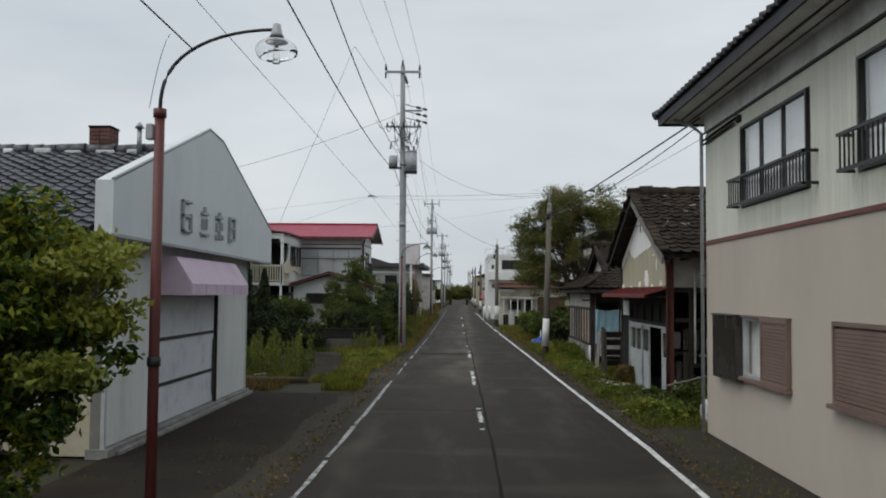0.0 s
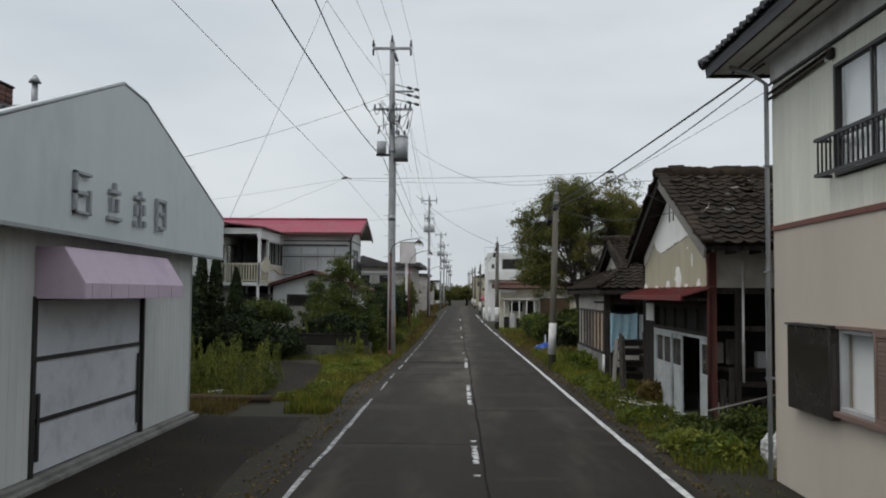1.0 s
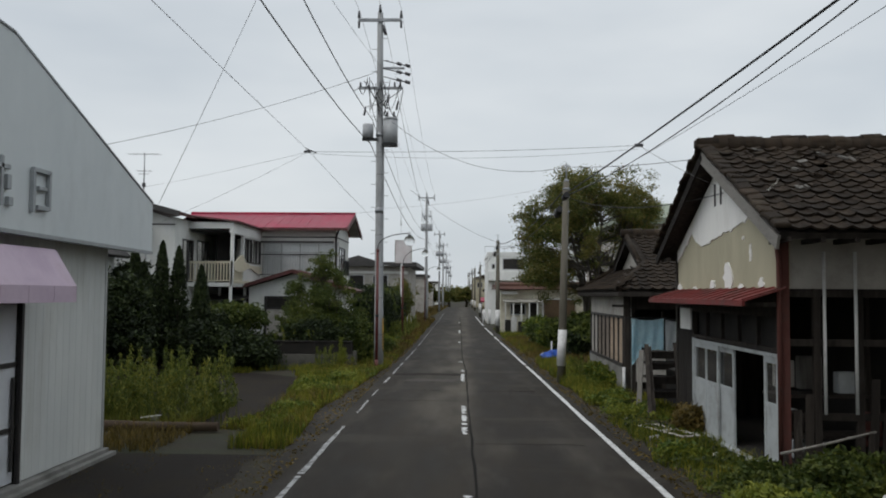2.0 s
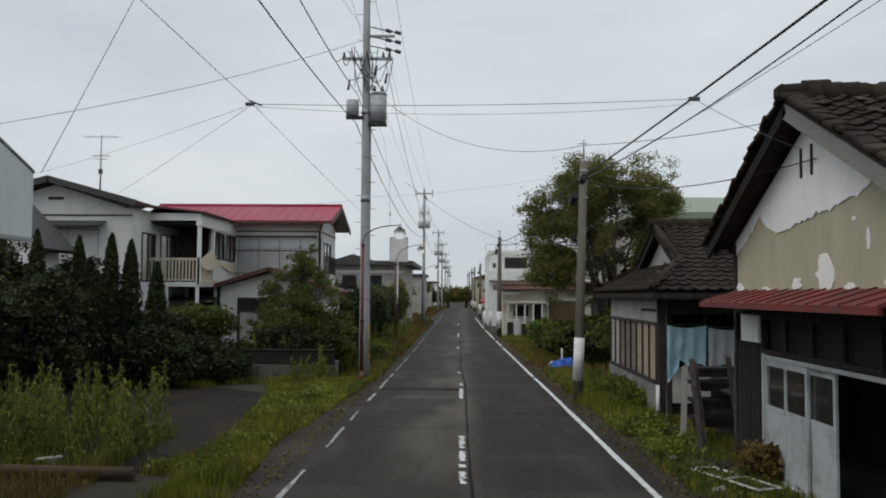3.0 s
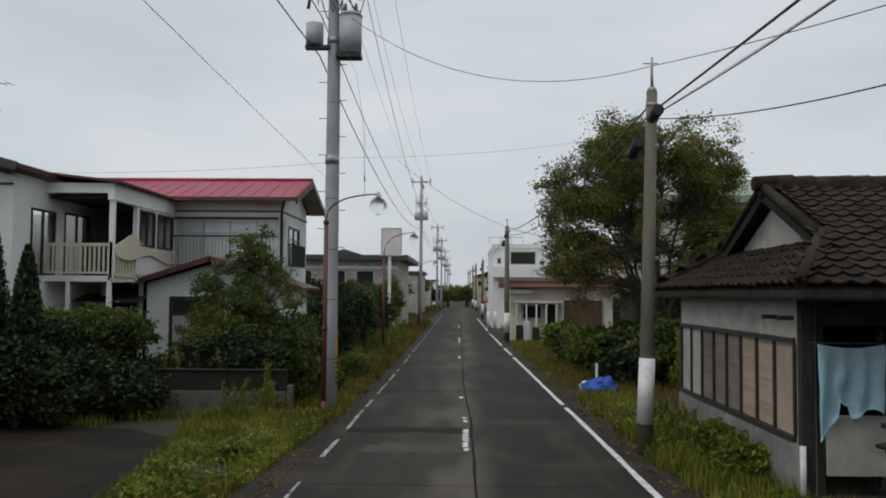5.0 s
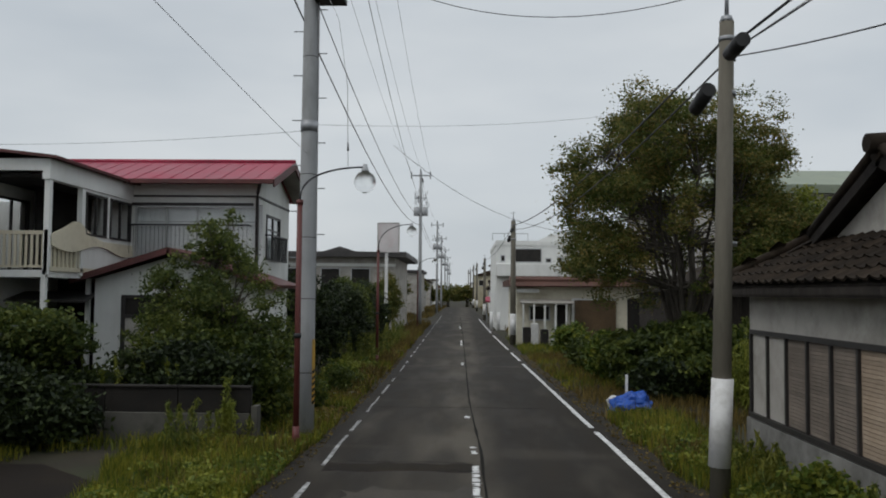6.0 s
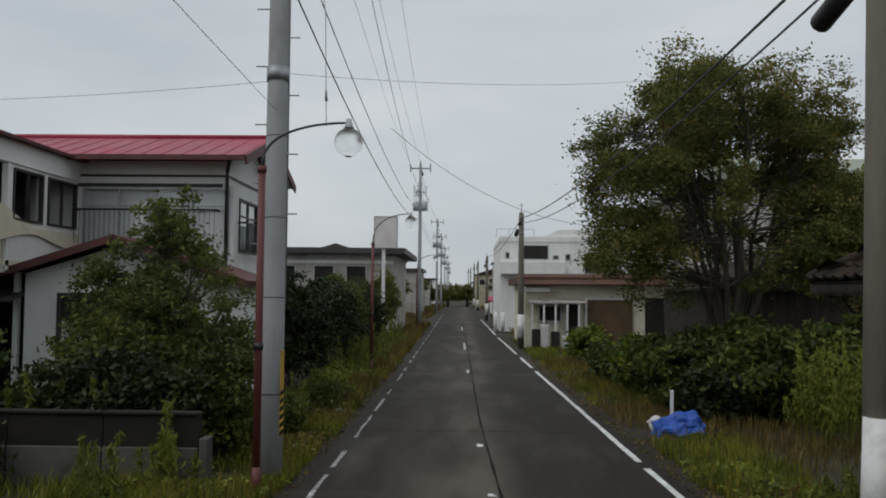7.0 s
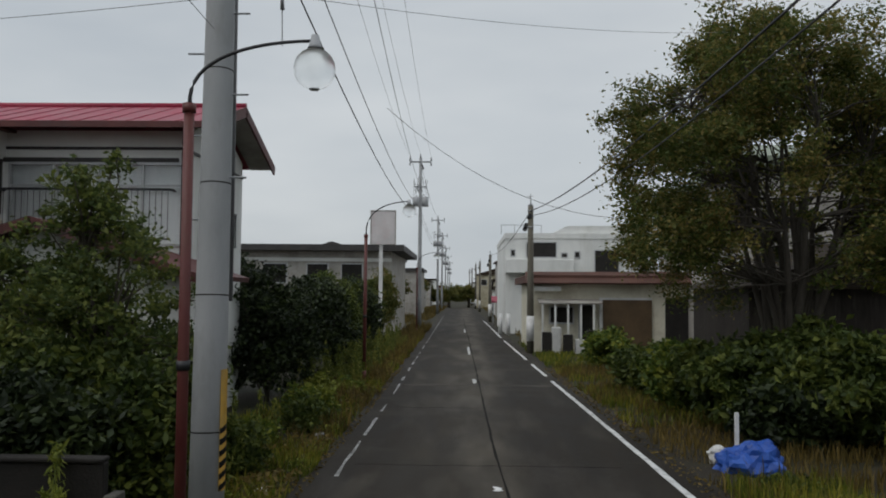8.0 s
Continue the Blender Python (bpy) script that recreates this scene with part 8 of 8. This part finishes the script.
for k, (x0, y0, x1, y1, z) in enumerate(((-5.95, 25.0, -5.68, 25.1, 0.20), (-6.02, 24.88, -5.74, 24.98, 0.08))):
    pl = thing("white_plank", (x0, y0, 0), "pale broken plank lying among weeds", "plank", "planks in the lot")
    part("plank", slab([(x0, y0, z), (x0 + 0.05, y0 + 0.1, z), (x1 + 0.05, y1 + 0.1, z + 0.02), (x1, y1, z + 0.02)], 0.03), "litter", pl)
    part("prop", boxes((x0 + 0.15, x0 + 0.3, y0 + 0.02, y0 + 0.2, -0.04, z)), "concrete", pl)
beam = thing("timber_beam", (-5, 23, 0), "old dark timber beam at the end of the forecourt", "beam")
part("beam", tube([(-8.2, 24.72, 0.06), (-6.9, 24.78, 0.07), (-5.6, 24.74, 0.06), (-4.35, 24.7, 0.07)], 0.11, 0.085, 10), "log", beam)
for k in range(34):
    q = random.Random(900 + k)
    if k % 2:
        x, y = q.uniform(3.6, 4.6), q.uniform(18, 31)
    else:
        x, y = q.uniform(-4.4, -2.8), q.uniform(39.5, 47)
    s = q.uniform(0.04, 0.12)
    rb = thing("debris_piece", (x, y, 0), "small weathered piece of debris in the verge", "debris", "verge debris")
    part("piece", slab([(x, y, 0.03), (x + s * 2, y + s * 0.4, 0.04), (x + s * 1.7, y + s * 1.6, 0.08), (x - s * 0.2, y + s, 0.05)], 0.08), q.choice(["litter", "greywood", "concrete", "timber"]), rb)
for k in range(3):
    box3 = thing("stored_goods", (5.6, 21.9 + 0.45 * k, 0.1), "dusty abandoned goods just inside the open shop door", "goods", "goods in the doorway")
    part("crate", boxes((5.4, 5.8, 21.7 + 0.45 * k, 22.08 + 0.45 * k, 0.1, 0.4 + 0.18 * k), bevel=0.03), "greycloth" if k != 1 else "greywood", box3)

# roof tiles, piece by piece
cosl = Vector((0, 3.7, 1.74)).normalized()
tiled(old, (4.58, gy - 3.74, ez + 0.01), (1, 0, 0), cosl, 24, 16, "oldtile", 0.272, 0.254, 300, jitter=0.02, gaps=0.012, seed=3, near=lambda p: True)
tiled(old, (4.58, gy + 3.74, ez + 0.01), (1, 0, 0), (0, -3.7, 1.74), 24, 16, "oldtile", 0.272, 0.254, 0, jitter=0.015, seed=4)
lowup = Vector((0, RY - EY0, RZ - EZ)).normalized()
tiled(low, (E0, EY0 - 0.04, EZ + 0.01), (1, 0, 0), lowup, 26, 16, "oldtile", 0.272, 0.263, 300, jitter=0.012, seed=6, keep=lambda p: p.x - E0 > (p.y - EY0) * (GX - E0) / 1.9 - 0.05 if p.y < 32.2 else p.x > GX - 0.15)
tiled(low, (E0, EY1 + 0.04, EZ + 0.01), (1, 0, 0), (0, -(EY1 - RY), RZ - EZ), 26, 16, "oldtile", 0.272, 0.263, 0, seed=7, keep=lambda p: p.x - E0 > (EY1 - p.y) * (GX - E0) / 1.9 - 0.05 if p.y > 36.1 else p.x > GX - 0.15)
tiled(low, (E0 - 0.04, EY1, EZ + 0.01), (0, -1, 0), (GX - E0, 0, GZ - EZ), 29, 5, "oldtile", 0.27, 0.262, 150, jitter=0.012, seed=8, keep=lambda p: (p.y - EY0) > (p.x - E0) * 1.75 - 0.05 and (EY1 - p.y) > (p.x - E0) * 1.75 - 0.05)
tiled(shop, (-14.2, 12.9, 3.43), (1, 0, 0), (0, 4.95, 1.92), 32, 20, "darktile", 0.275, 0.262, 300, seed=9, near=lambda p: p.x > -10.5)

# fallen leaves along both edges of the road
rg = np.random.default_rng(77)
n_l = 2600
yl = rg.uniform(8, 60, n_l)
xl = np.array([left_line(v) - 0.25 - abs(rg.normal(0, 0.28)) for v in yl])
xr = np.array([right_line(v) + 0.2 + abs(rg.normal(0, 0.25)) for v in yl])
tagged(leaf_mesh("fallen_leaves", np.concatenate([np.stack([xl, yl, np.full(n_l, 0.012)], 1), np.stack([xr, yl, np.full(n_l, 0.012)], 1)]), 0.055, "drygrass", None, 0.6, 0, 0.08, 78),
       "brown fallen leaves along the road edges", "leaf litter", "", "stuff")
for y0, x0, x1 in ((19.3, -1.9, 0.3), (23.6, 0.5, 2.4), (29.6, -1.8, 0.2), (31.8, -1.9, 2.2), (36.9, -1.7, 0.1), (43.2, -1.9, 2.0), (49.5, -1.8, 0.0)):
    pts_ = [(x0 + (x1 - x0) * k / 24, y0 + 0.07 * noise.noise((k * 0.35, y0, 0))) for k in range(25)]
    out = [(x, v - 0.006) for x, v in pts_] + [(x, v + 0.006 + 0.006 * noise.noise((x * 9, y0, 4))) for x, v in pts_[::-1]]
    setting("road_crack", prism(out, "z", -0.02, 0.0022), "seam", "thin dark crack across the asphalt", "road crack")
bob = thing("hanging_weight", (-1.93, 38.0, 4.66), "small grey weight on a thin cable hanging to the lamp arm", "weight")
part("cable", tube([(-1.93, 38.0, 4.655), (-1.94, 38.0, 5.1), (-1.96, 38.0, 6.1), (-2.2, 38.5, 7.4), (-2.82, 39.3, 8.7)], 0.005, 0.005, 4), "greywire", bob)
part("bob", tube([(-1.935, 38.0, 4.98), (-1.94, 38.0, 5.12)], 0.02, 0.012, 8), "greywire", bob)
part("white_door_frame", boxes((9.75, 9.85, 68.5, 68.6, 0, 2.6), (10.25, 10.33, 68.5, 68.6, 0, 2.6), (10.85, 11.0, 68.5, 68.6, 0, 2.6), (9.85, 10.85, 68.5, 68.6, 2.4, 2.6)), "poleband", store)
# flat near-black sheet paints the shade of the open entrance behind the posts
part("door_glass", boxes((8.5, 10.85, 68.55, 68.59, 0, 2.4)), "dark", store)
